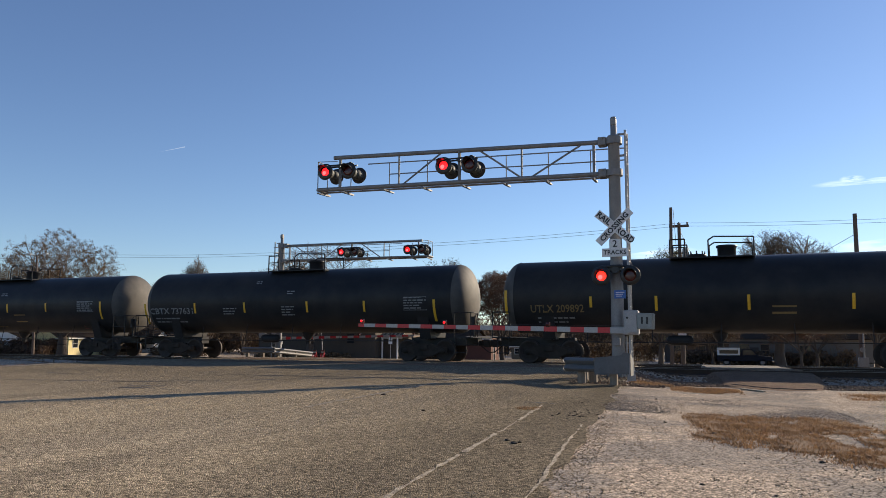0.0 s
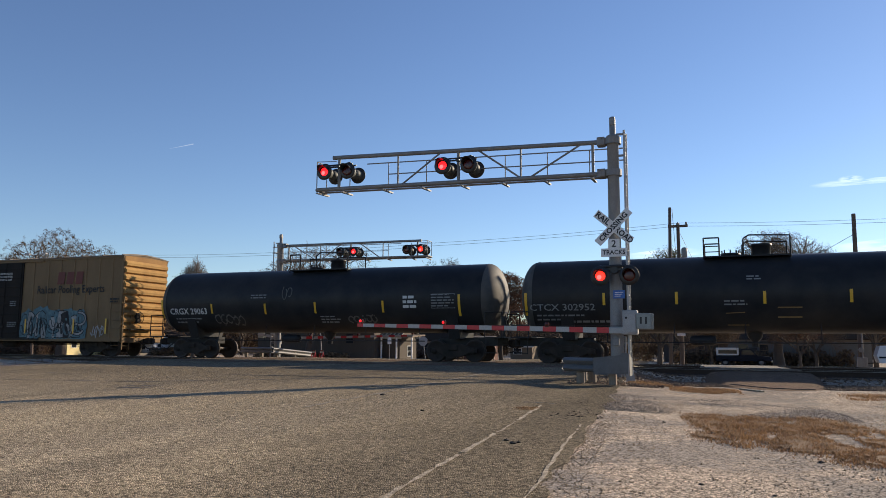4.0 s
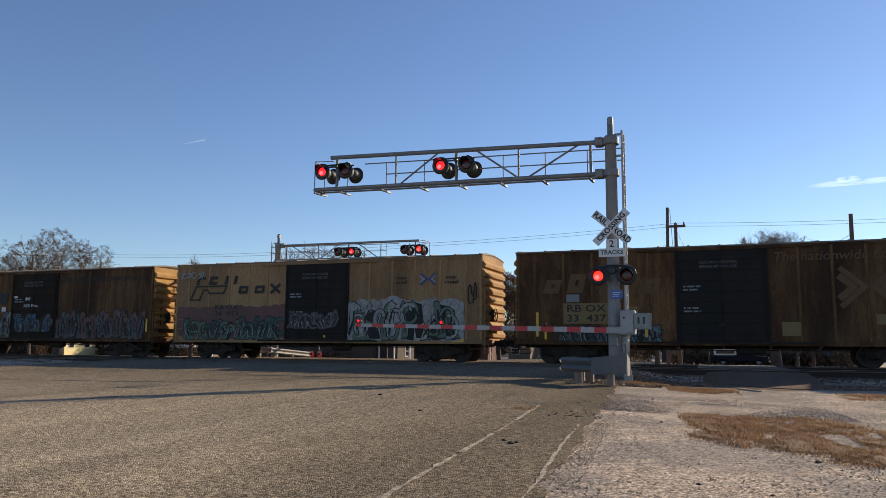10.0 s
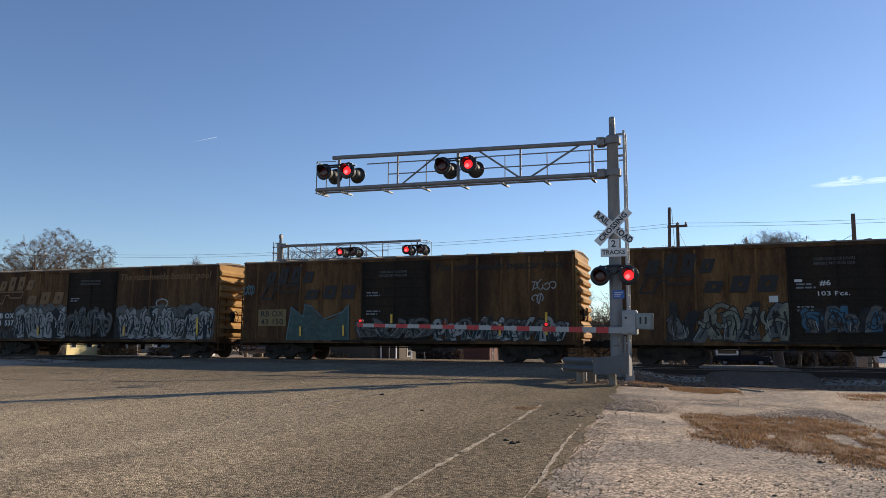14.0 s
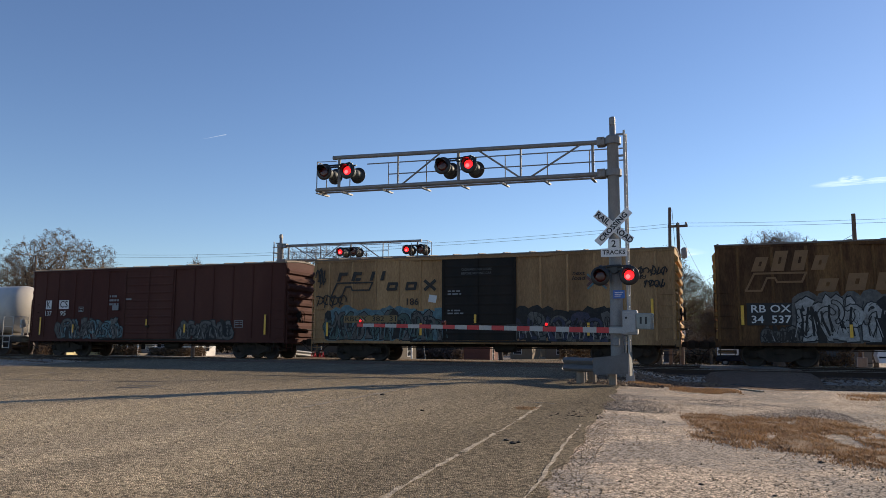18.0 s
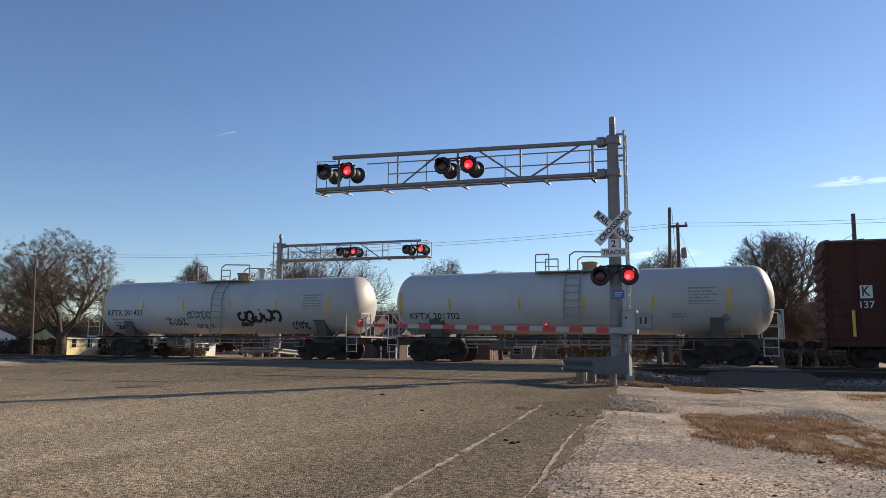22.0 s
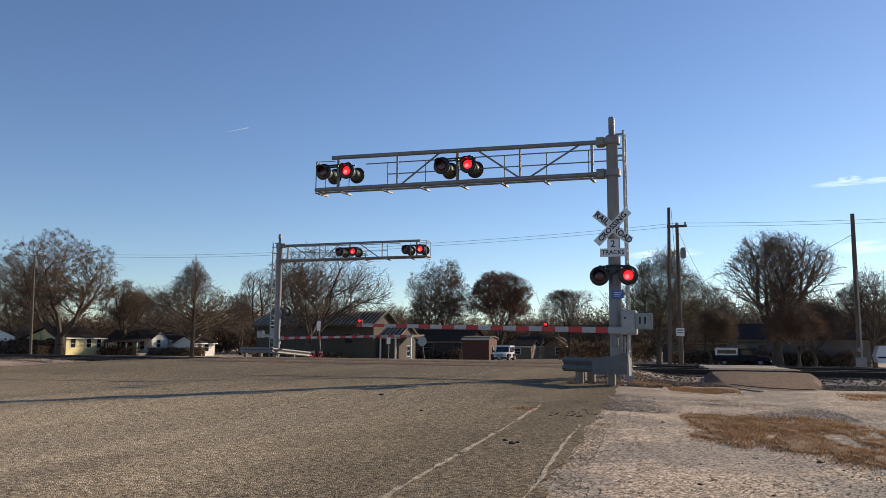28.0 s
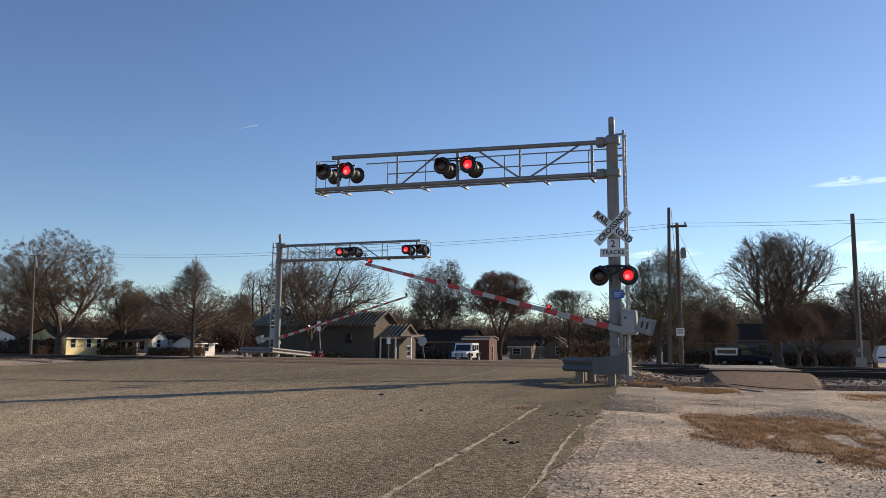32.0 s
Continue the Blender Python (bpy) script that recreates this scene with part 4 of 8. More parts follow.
def graffiti(car, x0, x1, z0, z1, n, fill, line, depth, seed, cloud=None, second=None, shine=None):
    """A painted piece: a cloud behind, letter-like blobs with outlines and inner strokes."""
    q = random.Random(seed)
    lo = lambda e: (lambda x, z: depth(x, z) - e)
    n = round(n * 1.3)
    w = (x1 - x0) / n
    clip = z0
    if cloud:
        decal("graffiti_cloud", [clamp_poly(blob(q, x0 + (i + 0.5) * w, (z0 + z1) / 2 + q.uniform(-0.1, 0.15), w * 1.45, (z1 - z0) * 1.1, 18, 0.12), clip, 9) for i in range(n)], SPRAY[cloud], car, lo(0.002), "sprayed colour behind the letters")
    outl, fills, inner, shn = [], [], [], []
    def grow_poly(p, d):
        mx, mz = sum(a_ for a_, _ in p) / len(p), sum(b_ for _, b_ in p) / len(p)
        out = []
        for a_, b_ in p:
            k = math.hypot(a_ - mx, b_ - mz) or 1
            out.append((a_ + (a_ - mx) / k * d, max(clip, b_ + (b_ - mz) / k * d)))
        return out

    # leaning, tapered shards that overlap one another, with slots and edge lines
    for i in range(n):
        cx, cz = x0 + (i + 0.5) * w, (z0 + z1) / 2
        lean0 = q.uniform(-0.35, 0.35)
        for k in range(q.choice((2, 3, 3))):
            hh = (z1 - z0) * q.uniform(0.62, 1.0)
            bx = cx + (k - 1) * w * 0.36 + q.uniform(-0.1, 0.1) * w
            bz = clip + q.uniform(0.0, 0.12) * hh
            tz = min(z1, bz + hh)
            lean = (lean0 + q.uniform(-0.3, 0.3)) * w
            wb, wt = w * q.uniform(0.16, 0.32), w * q.uniform(0.1, 0.3)
            if q.random() < 0.5:
                wb, wt = wt, wb
            bow = q.uniform(-0.22, 0.22) * w
            mz = (bz + tz) / 2
            mw = (wb + wt) / 2
            p = [(bx - wb, bz), (bx + wb, bz + q.uniform(-0.04, 0.1)), (bx + lean / 2 + bow + mw, mz), (bx + lean + wt, tz - q.uniform(0, 0.15) * hh), (bx + lean + q.uniform(-0.4, 0.2) * wt, tz), (bx + lean - wt, tz - q.uniform(0, 0.2) * hh), (bx + lean / 2 + bow - mw, mz)]
            outl.append(grow_poly(p, 0.05))
            fills.append([p])
            for _k in range(2):
                inner += stroke_polys([(bx + q.uniform(-0.7, 0.7) * wb, bz + 0.15 * hh), (bx + lean / 2 + bow * 0.7, mz), (bx + lean * 0.8, tz - 0.25 * hh)], q.choice((0.025, 0.04, 0.075)))
            if q.random() < 0.6:
                ux, uz = bx + lean * 0.5 + q.uniform(-0.3, 0.3) * mw, mz + q.uniform(-0.25, 0.2) * hh
                inner.append([(ux, uz), (ux + 0.22 * w, uz + q.uniform(-0.05, 0.1)), (ux + 0.1 * w, uz + 0.2 * hh)])
            if shine or q.random() < 0.35:
                shn += stroke_polys([(bx - wb * 0.8, bz + 0.1 * hh), (bx + lean / 2 + bow - mw * 0.8, mz)], 0.028)
    # bowls and hooks of the letters: a dark stroke with a narrower coloured one on it
    for i in range(n):
        for _k in range(2):
            cx, cz = x0 + (i + q.uniform(0.2, 0.8)) * w, clip + (z1 - z0) * q.uniform(0.3, 0.72)
            a0, sweep = q.uniform(0, 6.28), q.choice((2.6, -2.6, 3.8, -3.4, 4.6))
            rx, rz = w * q.uniform(0.25, 0.5), (z1 - z0) * q.uniform(0.16, 0.28)
            arc = [(cx + rx * math.cos(a0 + sweep * t / 9), max(clip + 0.06, cz + rz * math.sin(a0 + sweep * t / 9))) for t in range(10)]
            bold = q.uniform(0.09, 0.15)
            decal("graffiti_outline", stroke_polys(arc, bold + 0.07), SPRAY[line], car, lo(0.0122), "", "stuff")
            decal("graffiti_shape", stroke_polys(arc, bold), SPRAY[second if second and q.random() < 0.5 else fill], car, lo(0.0148), "", "stuff")
    for k in range(n * 5):
        ax, az = q.uniform(x0, x1), q.uniform(clip + 0.1, z1)
        inner += stroke_polys([(ax, az), (ax + q.uniform(-0.15, 0.15), max(clip + 0.03, az - q.uniform(0.08, 0.3)))], 0.02)
    for k, p in enumerate(outl):
        decal("graffiti_outline", [p], SPRAY[line], car, lo(0.004 + 0.0001 * (k % 24)))
    for k, g in enumerate(fills):
        decal("graffiti_shape", g, SPRAY[line if q.random() < 0.2 else second if second and k % 2 else fill], car, lo(0.0075 + 0.0001 * (k % 40)))
    decal("graffiti_linework", inner, SPRAY[line], car, lo(0.0174), "fine sprayed lines", "stuff")
    if shn:
        decal("graffiti_shine", shn, SPRAY[shine or "white"], car, lo(0.0198), "fine pale sprayed lines", "stuff")


def scrawl(car, x0, x1, z0, z1, n, w, material, depth, seed, name="spray_tag"):
    """A quick one-line tag of loops and hooks."""
    q = random.Random(seed)
    polys = []
    cw = (x1 - x0) / n
    for i in range(n):
        cx, cz = x0 + (i + 0.5) * cw, (z0 + z1) / 2
        h = (z1 - z0) * q.uniform(0.7, 1.0)
        a0 = q.uniform(0, 360)
        turn_ = q.choice((300, -300, 250, -200, 420))
        pts = []
        for k in range(11):
            a = math.radians(a0 + turn_ * k / 10)
            rr = 0.25 + 0.25 * k / 10 * q.uniform(0.7, 1.3)
            pts.append((cx + math.cos(a) * cw * rr * 1.3, cz + math.sin(a) * h * rr))
        polys += ribbon(pts, w)
        if q.random() < 0.6:
            polys += ribbon([(cx - cw * 0.3, cz - h * 0.5), (cx + cw * 0.1, cz + h * 0.45)], w)
    return decal(name, polys, material, car, lambda x, z: depth(x, z) - 0.005, "quick spray-paint tag")


def stripe(car, x, z0, z1, depth, w=0.1):
    zs = [z0 + (z1 - z0) * i / 6 for i in range(7)]
    s = Shape()
    s.add([(xx, depth(xx, z) - 0.006, z) for z in zs for xx in (x - w / 2, x + w / 2)], [(2 * i, 2 * i + 1, 2 * i + 3, 2 * i + 2) for i in range(6)])
    return part("reflector_strip", s, YSTRIPE, car, "yellow reflective strip")


def box_logo(car, l, depth, x, z, k, material):
    """Slanted outline of a box car maker's mark, as plain shapes."""
    p = [(x, z), (x + 0.3 * k, z + 0.62 * k), (x + 2.0 * k, z + 0.62 * k), (x + 1.85 * k, z + 0.3 * k), (x + 1.05 * k, z + 0.3 * k), (x + 0.98 * k, z + 0.45 * k), (x + 0.72 * k, z + 0.45 * k), (x + 0.52 * k, z), (x, z)]
    decal("mark_outline", ribbon(p, 0.07 * k), material, car, depth)


def slant_blocks(car, x0, x1, z, h, n, material, depth, rng_):
    """Fat slanted blocks where a maker's name stands."""
    w = (x1 - x0) / n
    for i in range(n):
        x = x0 + i * w + 0.08 * w
        ww = w * 0.66
        sl = h * 0.25
        hh = h * (1.0 if i % 3 else 0.72)
        c, d, hi, lo_ = ww * 0.42, ww * 0.62, hh * 0.68, hh * 0.36
        sh = lambda u, v: (x + u + sl * v / hh, z + v)
        polys = [[sh(0, 0), sh(c, 0), sh(c, hh), sh(0, hh)], [sh(d, 0), sh(ww, 0), sh(ww, hh), sh(d, hh)], [sh(c, 0), sh(d, 0), sh(d, lo_), sh(c, lo_)], [sh(c, hi), sh(d, hi), sh(d, hh), sh(c, hh)]]
        decal("mark_block", polys, material, car, depth)


def cross_logo(car, x, z, w, h, depth, left, right):
    """Two chevrons back to back, one red and one blue, as plain shapes."""
    t = w * 0.2
    for sgn, m1, m2 in ((-1, left, right), (1, left, right)):
        outer = ribbon([(x + sgn * w * 0.5, z + h * 0.5), (x + sgn * w * 0.08, z), (x + sgn * w * 0.5, z - h * 0.5)], t * 0.55)
        innr = ribbon([(x + sgn * (w * 0.5 + t * 0.1), z + h * 0.28), (x + sgn * (w * 0.08 + t), z), (x + sgn * (w * 0.5 + t * 0.1), z - h * 0.28)], t * 0.7)
        decal("chevron", outer, m2, car, depth)
        decal("chevron", innr, m1, car, lambda x_, z_: depth(x_, z_) - 0.004)


def boxcar(label, x0, length, top, paint, door, ribs, door_paint=None, wheel_r=0.42, end_ribs=9, roof_over=0.13, two_doors=False):
    """A boxcar, built about its middle on the rail; x0 is where its left end stands at the start. Returns the car and its helpers."""
    half, zb = length / 2, 0.8
    car = thing("boxcar", label, "freight car", (x0 + half, TRACKS[1], 0), "train")
    TRAIN.append((car, x0 + half))
    fy = -1.545
    body = Shape().slab([(-half, fy, zb), (-half, fy, top), (-half, -0.75, top + roof_over * 0.55), (-half, 0.75, top + roof_over * 0.55), (-half, -fy, top), (-half, -fy, zb)], (length, 0, 0))
    part("body", body, paint, car)
    part("side_sill", Shape().box(-half, half, fy - 0.03, fy, zb - 0.05, zb + 0.16), paint, car)
    part("side_plate", Shape().box(-half, half, fy - 0.035, fy, top - 0.13, top + 0.012), paint, car)
    part("side_sill", Shape().box(-half, half, -fy, -fy + 0.03, zb - 0.05, zb + 0.16), paint, car)
    part("side_plate", Shape().box(-half, half, -fy, -fy + 0.035, top - 0.13, top + 0.012), paint, car)
    roof = Shape()
    rz = lambda y: top + roof_over * (1 - (abs(y) / 1.6) ** 1.6) + 0.005
    ys = [-1.6, -1.2, -0.7, 0, 0.7, 1.2, 1.6]
    roof.add([(x, y, rz(y)) for x in (-half - 0.03, half + 0.03) for y in ys] + [(x, y, rz(y) - 0.05) for x in (-half - 0.03, half + 0.03) for y in ys],
             [(i, 7 + i, 8 + i, i + 1) for i in range(6)] + [(14 + i, 15 + i, 22 + i, 21 + i) for i in range(6)] + [(i, i + 1, 15 + i, 14 + i) for i in range(6)] + [(7 + i, 21 + i, 22 + i, 8 + i) for i in range(6)] + [(0, 14, 21, 7), (6, 13, 27, 20)])
    part("roof", roof, ROOFG, car, "weathered galvanised roof")
    rr = Shape()
    k = 14
    for i in range(k + 1):
        x = -half + 0.1 + (length - 0.2) * i / k
        for a, b in zip(ys, ys[1:]):
            rr.slab([(x - 0.035, a, rz(a)), (x + 0.035, a, rz(a)), (x + 0.035, b, rz(b)), (x - 0.035, b, rz(b))], (0, 0, 0.035))
    part("roof_ribs", rr, ROOFG, car)
    rib = Shape().slab([(-0.055, 0, zb + 0.1), (-0.03, -0.035, zb + 0.1), (0.03, -0.035, zb + 0.1), (0.055, 0, zb + 0.1)], (0, 0, top - zb - 0.2)).mesh("rib", paint)
    for x in ribs:
        part("rib", rib, paint, car, at=pose(x - half, fy, 0))
        part("rib", rib, paint, car, at=pose(half - x, -fy, 0, 0, 0, 180))
    # doors, with shallow corrugations, rods and latches
    dm = door_paint or paint
    a, b = door[0] - half, door[1] - half
    halves = [(a, (a + b) / 2 - 0.015), ((a + b) / 2 + 0.015, b)] if two_doors else [(a, b)]
    for p, q in halves:
        d = part("door", Shape().cbox(p, q, fy - 0.06, fy - 0.005, zb + 0.1, top - 0.16, 0.012), dm, car, "black sliding door" if door_paint else "")
        for i in range(8):
            z = zb + 0.4 + (top - zb - 0.9) * i / 7
            part("door_corrugation", Shape().slab([(p + 0.15, fy - 0.06, z - 0.07), (p + 0.15, fy - 0.085, z), (p + 0.15, fy - 0.06, z + 0.07)], (q - p - 0.3, 0, 0)), dm, d)
        for x in (p + 0.1, q - 0.1, (p + q) / 2):
            part("lock_rod", Shape().tube((x, fy - 0.095, zb + 0.12), (x, fy - 0.095, top - 0.2), 0.016, n=6), dm, d)
        part("latch", Shape().cbox((p + q) / 2 - 0.12, (p + q) / 2 + 0.12, fy - 0.14, fy - 0.08, zb + 0.65, zb + 0.75, 0.01), DARK, d)
    part("door_track", Shape().box(a - 1.4, b + 1.4, fy - 0.1, fy - 0.03, zb + 0.02, zb + 0.09), DARK, car)
    part("door_header", Shape().box(a - 1.4, b + 1.4, fy - 0.09, fy - 0.036, top - 0.17, top - 0.1), paint, car)
    # corrugated ends
    end_paint = paint if paint is MAROON else ENDY
    for s in (-1, 1):
        part("end_panel", Shape().slab([(s * half, -1.5, zb + 0.02), (s * half, 1.5, zb + 0.02), (s * half, 1.5, top - 0.02), (s * half, -1.5, top - 0.02)], (s * 0.008, 0, 0)), end_paint, car)
        for i in range(end_ribs):
            z = zb + 0.35 + (top - zb - 0.75) * i / (end_ribs - 1)
            h = (top - zb) / end_ribs * 0.4
            sh = Shape().slab([(0, -1.47, z - h), (s * 0.11, -1.47, z - h * 0.7), (s * 0.125, -1.47, z + h * 0.1), (0, -1.47, z + h)], (0, 2.94, 0))
            part("end_corrugation", sh, end_paint, car, at=pose(s * half, 0, 0))
        part("end_sill", Shape().cbox(s * half - 0.06 if s > 0 else s * half - 0.1, s * half + 0.1 if s > 0 else s * half + 0.06, -1.5, 1.5, zb - 0.1, zb + 0.14, 0.02), paint, car)
        # ladders on end and side, corner steps
        for j in range(6):
            z = zb - 0.25 + 0.42 * j
            part("rung", Shape().path([(s * half - s * 0.06, fy - 0.01, z), (s * half - s * 0.06, fy - 0.09, z), (s * half - s * 0.5, fy - 0.09, z), (s * half - s * 0.5, fy - 0.01, z)], 0.012, 5), paint, car)
            part("rung", Shape().path([(s * half, fy + 0.06, z), (s * half + s * 0.12, fy + 0.06, z), (s * half + s * 0.12, fy + 0.5, z), (s * half, fy + 0.5, z)], 0.012, 5), paint, car)
        for yy in (fy + 0.04, fy + 0.52):
            part("ladder_stile", Shape().box(s * half + s * 0.09 - 0.015, s * half + s * 0.09 + 0.015, yy - 0.02, yy + 0.02, zb - 0.45, zb + 2.1), paint, car)
        part("corner_step", Shape().path([(s * half - s * 0.05, fy - 0.02, zb), (s * half - s * 0.05, fy - 0.02, 0.4), (s * half - s * 0.55, fy - 0.02, 0.4), (s * half - s * 0.55, fy - 0.02, zb)], 0.018, 5), DARK, car)
    wheel = Shape().lathe([(0.27, -0.02), (0.29, 0.0), (0.27, 0.02)], (half + 0.26, -0.55, zb + 1.15), "x", 20, False)
    for i in range(4):
        an = math.pi / 2 * i + 0.4
        wheel.tube((half + 0.26, -0.55, zb + 1.15), (half + 0.26, -0.55 + 0.28 * math.cos(an), zb + 1.15 + 0.28 * math.sin(an)), 0.014, n=5)
    wheel.tube((half, -0.55, zb + 1.15), (half + 0.28, -0.55, zb + 1.15), 0.03, n=8).cbox(half + 0.02, half + 0.16, -0.7, -0.4, zb + 0.9, zb + 1.4, 0.02)
    part("brake_wheel", wheel, DARK, car, "hand brake wheel and gear box")
    part("crossover_platform", Shape().box(half + 0.08, half + 0.34, -1.2, 0.6, zb + 0.55, zb + 0.59), DARK, car)
    # under-frame
    part("centre_sill", Shape().cbox(-half, half, -0.2, 0.2, 0.62, zb + 0.02, 0.02), DARK, car)
    for i in range(9):
        x = -half + 1.2 + (length - 2.4) * i / 8
        part("cross_bearer", Shape().slab([(x - 0.05, -1.5, zb), (x - 0.05, 1.5, zb), (x - 0.05, 0.3, 0.62), (x - 0.05, -0.3, 0.62)], (0.1, 0, 0)), DARK, car)
    part("brake_reservoir", Shape().lathe([(0.0, -0.5), (0.16, -0.44), (0.19, -0.3), (0.19, 0.3), (0.16, 0.44), (0, 0.5)], (0.9, -0.75, 0.6), "x", 14, False), DARK, car)
    part("brake_rod", Shape().path([(-half + 2.5, -0.6, 0.6), (0.2, -0.5, 0.58), (half - 2.5, -0.45, 0.6)], 0.02), DARK, car)
    running_gear(car, half, wheel_r)
    face = lambda x, z: fy - 0.04
    door_face = lambda x, z: fy - 0.1
    return car, half, face, door_face


RIBS = (0.07, 0.76, 1.91, 3.03, 4.13, 5.13, 10.32, 11.4, 12.46, 13.61, 14.74, 15.38)
D0 = (6.12, 9.32)
qr = random.Random(11)

# tall tan boxcar
car, hf, fc, df = boxcar("tall tan boxcar with black double doors and blue graffiti", -81.4, 18.45, 5.08, YELLOW_TALL, (6.75, 11.67),
                         (0.07, 0.65, 1.51, 2.41, 3.32, 4.22, 5.11, 6.05, 12.4, 13.42, 14.28, 15.19, 16.01, 16.89, 17.74, 18.38), DOORK, 0.457, 11, two_doors=True)
cross_logo(car, 2.3 - hf, 3.85, 1.75, 1.45, fc, MARKR, MARKBL)
for t_, a, b, z in (("next", 0.68, 1.25, 4.02), ("load", 0.66, 1.2, 3.72), ("any", 3.4, 3.9, 4.02), ("road", 3.3, 3.95, 3.7)):
    lettering(t_, car, a - hf, b - hf, z, 0.32, MARKK, fc, 0.2)
lettering("TB  OX", car, 0.77 - hf, 2.2 - hf, 2.57, 0.42, MARKK, fc, 0.2)
lettering("66 37  98", car, 0.78 - hf, 3.04 - hf, 2.08, 0.42, MARKK, fc, 0.2)
lettering("Railcar Pooling Experts", car, 12.75 - hf, 17.3 - hf, 3.4, 0.56, MARKK, fc)
for i in range(3):
    x_ = 14.1 - hf + i * 0.62
    decal("maker_mark", [[(x_, 3.68), (x_ + 0.46, 3.68), (x_ + 0.52, 4.32), (x_ + 0.06, 4.32)]], MARKDR, car, fc)
for a, lines_ in ((7.97, ("CLOSE THIS DOOR", "BEFORE CLOSING", "MAIN DOOR")), (10.42, ("CLOSE AND LOCK", "BOTH DOORS BEFORE", "MOVING CAR"))):
    for i, t_ in enumerate(lines_):
        lettering(t_, car, a - 0.52 - hf, a + 0.52 - hf, 4.32 - 0.16 * i, 0.14, MARKW, df)
decal("stencil_bars", bars(9.4 - hf, 9.7 - hf, 3.2, 3, 0.05, 0.11, qr) + bars(10.9 - hf, 11.5 - hf, 2.85, 3, 0.05, 0.1, qr) + bars(10.8 - hf, 11.5 - hf, 1.75, 3, 0.05, 0.1, qr), MARKG, car, df)
graffiti(car, 2.7 - hf, 7.6 - hf, 0.86, 2.15, 6, "navy", "navy", df, 3, "sky", "grey", "sky")
graffiti(car, 11.9 - hf, 16.1 - hf, 0.86, 2.35, 4, "sky", "black", fc, 8, "sky", "white")
scrawl(car, 16.6 - hf, 17.4 - hf, 0.95, 1.6, 3, 0.05, SPRAY["white"], fc, 4)
for x, z in ((17.58, 1.14), (15.45, 1.14), (12.13, 1.15), (8.4, 1.2), (0.3, 1.2)):
    stripe(car, x - hf, z, z + 0.75, df)
decal("notice_plate", [[(0.7 - hf, 0.8), (1.3 - hf, 0.8), (1.3 - hf, 1.0), (0.7 - hf, 1.0)]], MARKY, car, fc)
decal("stencil_bars", bars(17.7 - hf, 18.4 - hf, 2.92, 2, 0.09, 0.13, qr), MARKK, car, fc)


def rail_lettering(car, hf, fc, material, fat):
    if fat:
        slant_blocks(car, 1.15 - hf, 3.75 - hf, 3.42, 0.72, 4, material, fc, qr)
        slant_blocks(car, 3.2 - hf, 5.95 - hf, 2.68, 0.6, 3, material, fc, qr)
        box_logo(car, 0, fc, 1.0 - hf, 2.72, 1.0, material)
    else:
        for i, x in enumerate((1.15, 1.85, 2.75, 3.25)):
            decal("mark_block", [[(x - hf, 3.45), (x + 0.16 - hf, 3.45), (x + 0.28 - hf, 3.85), (x + 0.12 - hf, 3.85)]] + ([[(x + 0.2 - hf, 3.7), (x + 0.5 - hf, 3.7), (x + 0.54 - hf, 3.84), (x + 0.24 - hf, 3.84)]] if i < 2 else []) + ([[(x + 0.2 - hf, 3.45), (x + 0.45 - hf, 3.45), (x + 0.49 - hf, 3.58), (x + 0.24 - hf, 3.58)]] if i == 1 else []), material, car, fc)
        for i, x in enumerate((3.62, 4.5, 5.35)):
            if i < 2:
                decal("mark_block", ribbon([(x - hf, 3.06), (x + 0.38 - hf, 3.06), (x + 0.44 - hf, 3.3), (x + 0.06 - hf, 3.3), (x - hf, 3.06)], 0.12), material, car, fc)
            else:
                decal("mark_block", ribbon([(x - hf, 3.02), (x + 0.45 - hf, 3.38)], 0.13) + ribbon([(x - hf, 3.38), (x + 0.45 - hf, 3.02)], 0.13), material, car, fc)
        box_logo(car, 0, fc, 0.85 - hf, 2.74, 1.02, material)


def common_marks(car, hf, fc, df, strips, nation=None, nextload=None):
    if nation:
        lettering("The nationwide boxcar pool", car, 9.55 - hf, 15.05 - hf, 3.92, 0.46, nation, fc, 0.2)
    if nextload:
        for t_, a, b, z in (("next", 11.6, 12.1, 3.54), ("load", 11.58, 12.12, 3.34), ("any", 13.85, 14.35, 3.52), ("road", 13.82, 14.42, 3.32)):
            lettering(t_, car, a - hf, b - hf, z, 0.22, nextload, fc, 0.2)
    for i, t_ in enumerate(("CLOSE AND LOCK DOORS", "BEFORE MOVING CAR")):
        lettering(t_, car, 7.0 - hf, 8.3 - hf, 3.8 - 0.16 * i, 0.14, MARKD, df)
    decal("stencil_bars", bars(6.4 - hf, 7.1 - hf, 2.95, 2, 0.06, 0.12, qr) + bars(6.4 - hf, 7.1 - hf, 2.15, 2, 0.06, 0.12, qr), MARKG, car, df)
    for x, z, h in strips:
        stripe(car, x - hf, z, z + h, df)


def number_plate(car, hf, fc, x0, x1, z0, z1, top_t, low_t, back, ink):
    if back:
        decal("mark_patch", [[(x0 - hf, z0), (x1 - hf, z0), (x1 - hf, z1), (x0 - hf, z1)]], back, car, fc)
    dd = lambda x, z: fc(x, z) - 0.003
    m = (z1 - z0) / 2
    lettering(top_t, car, x0 + 0.15 - hf, x1 - 0.15 - hf, z1 - m * 0.55, m * 0.95, ink, dd)
    lettering(low_t, car, x0 + 0.15 - hf, x1 - 0.15 - hf, z0 + m * 0.5, m * 0.95, ink, dd)


STEP = 16.89
X0 = -98.85
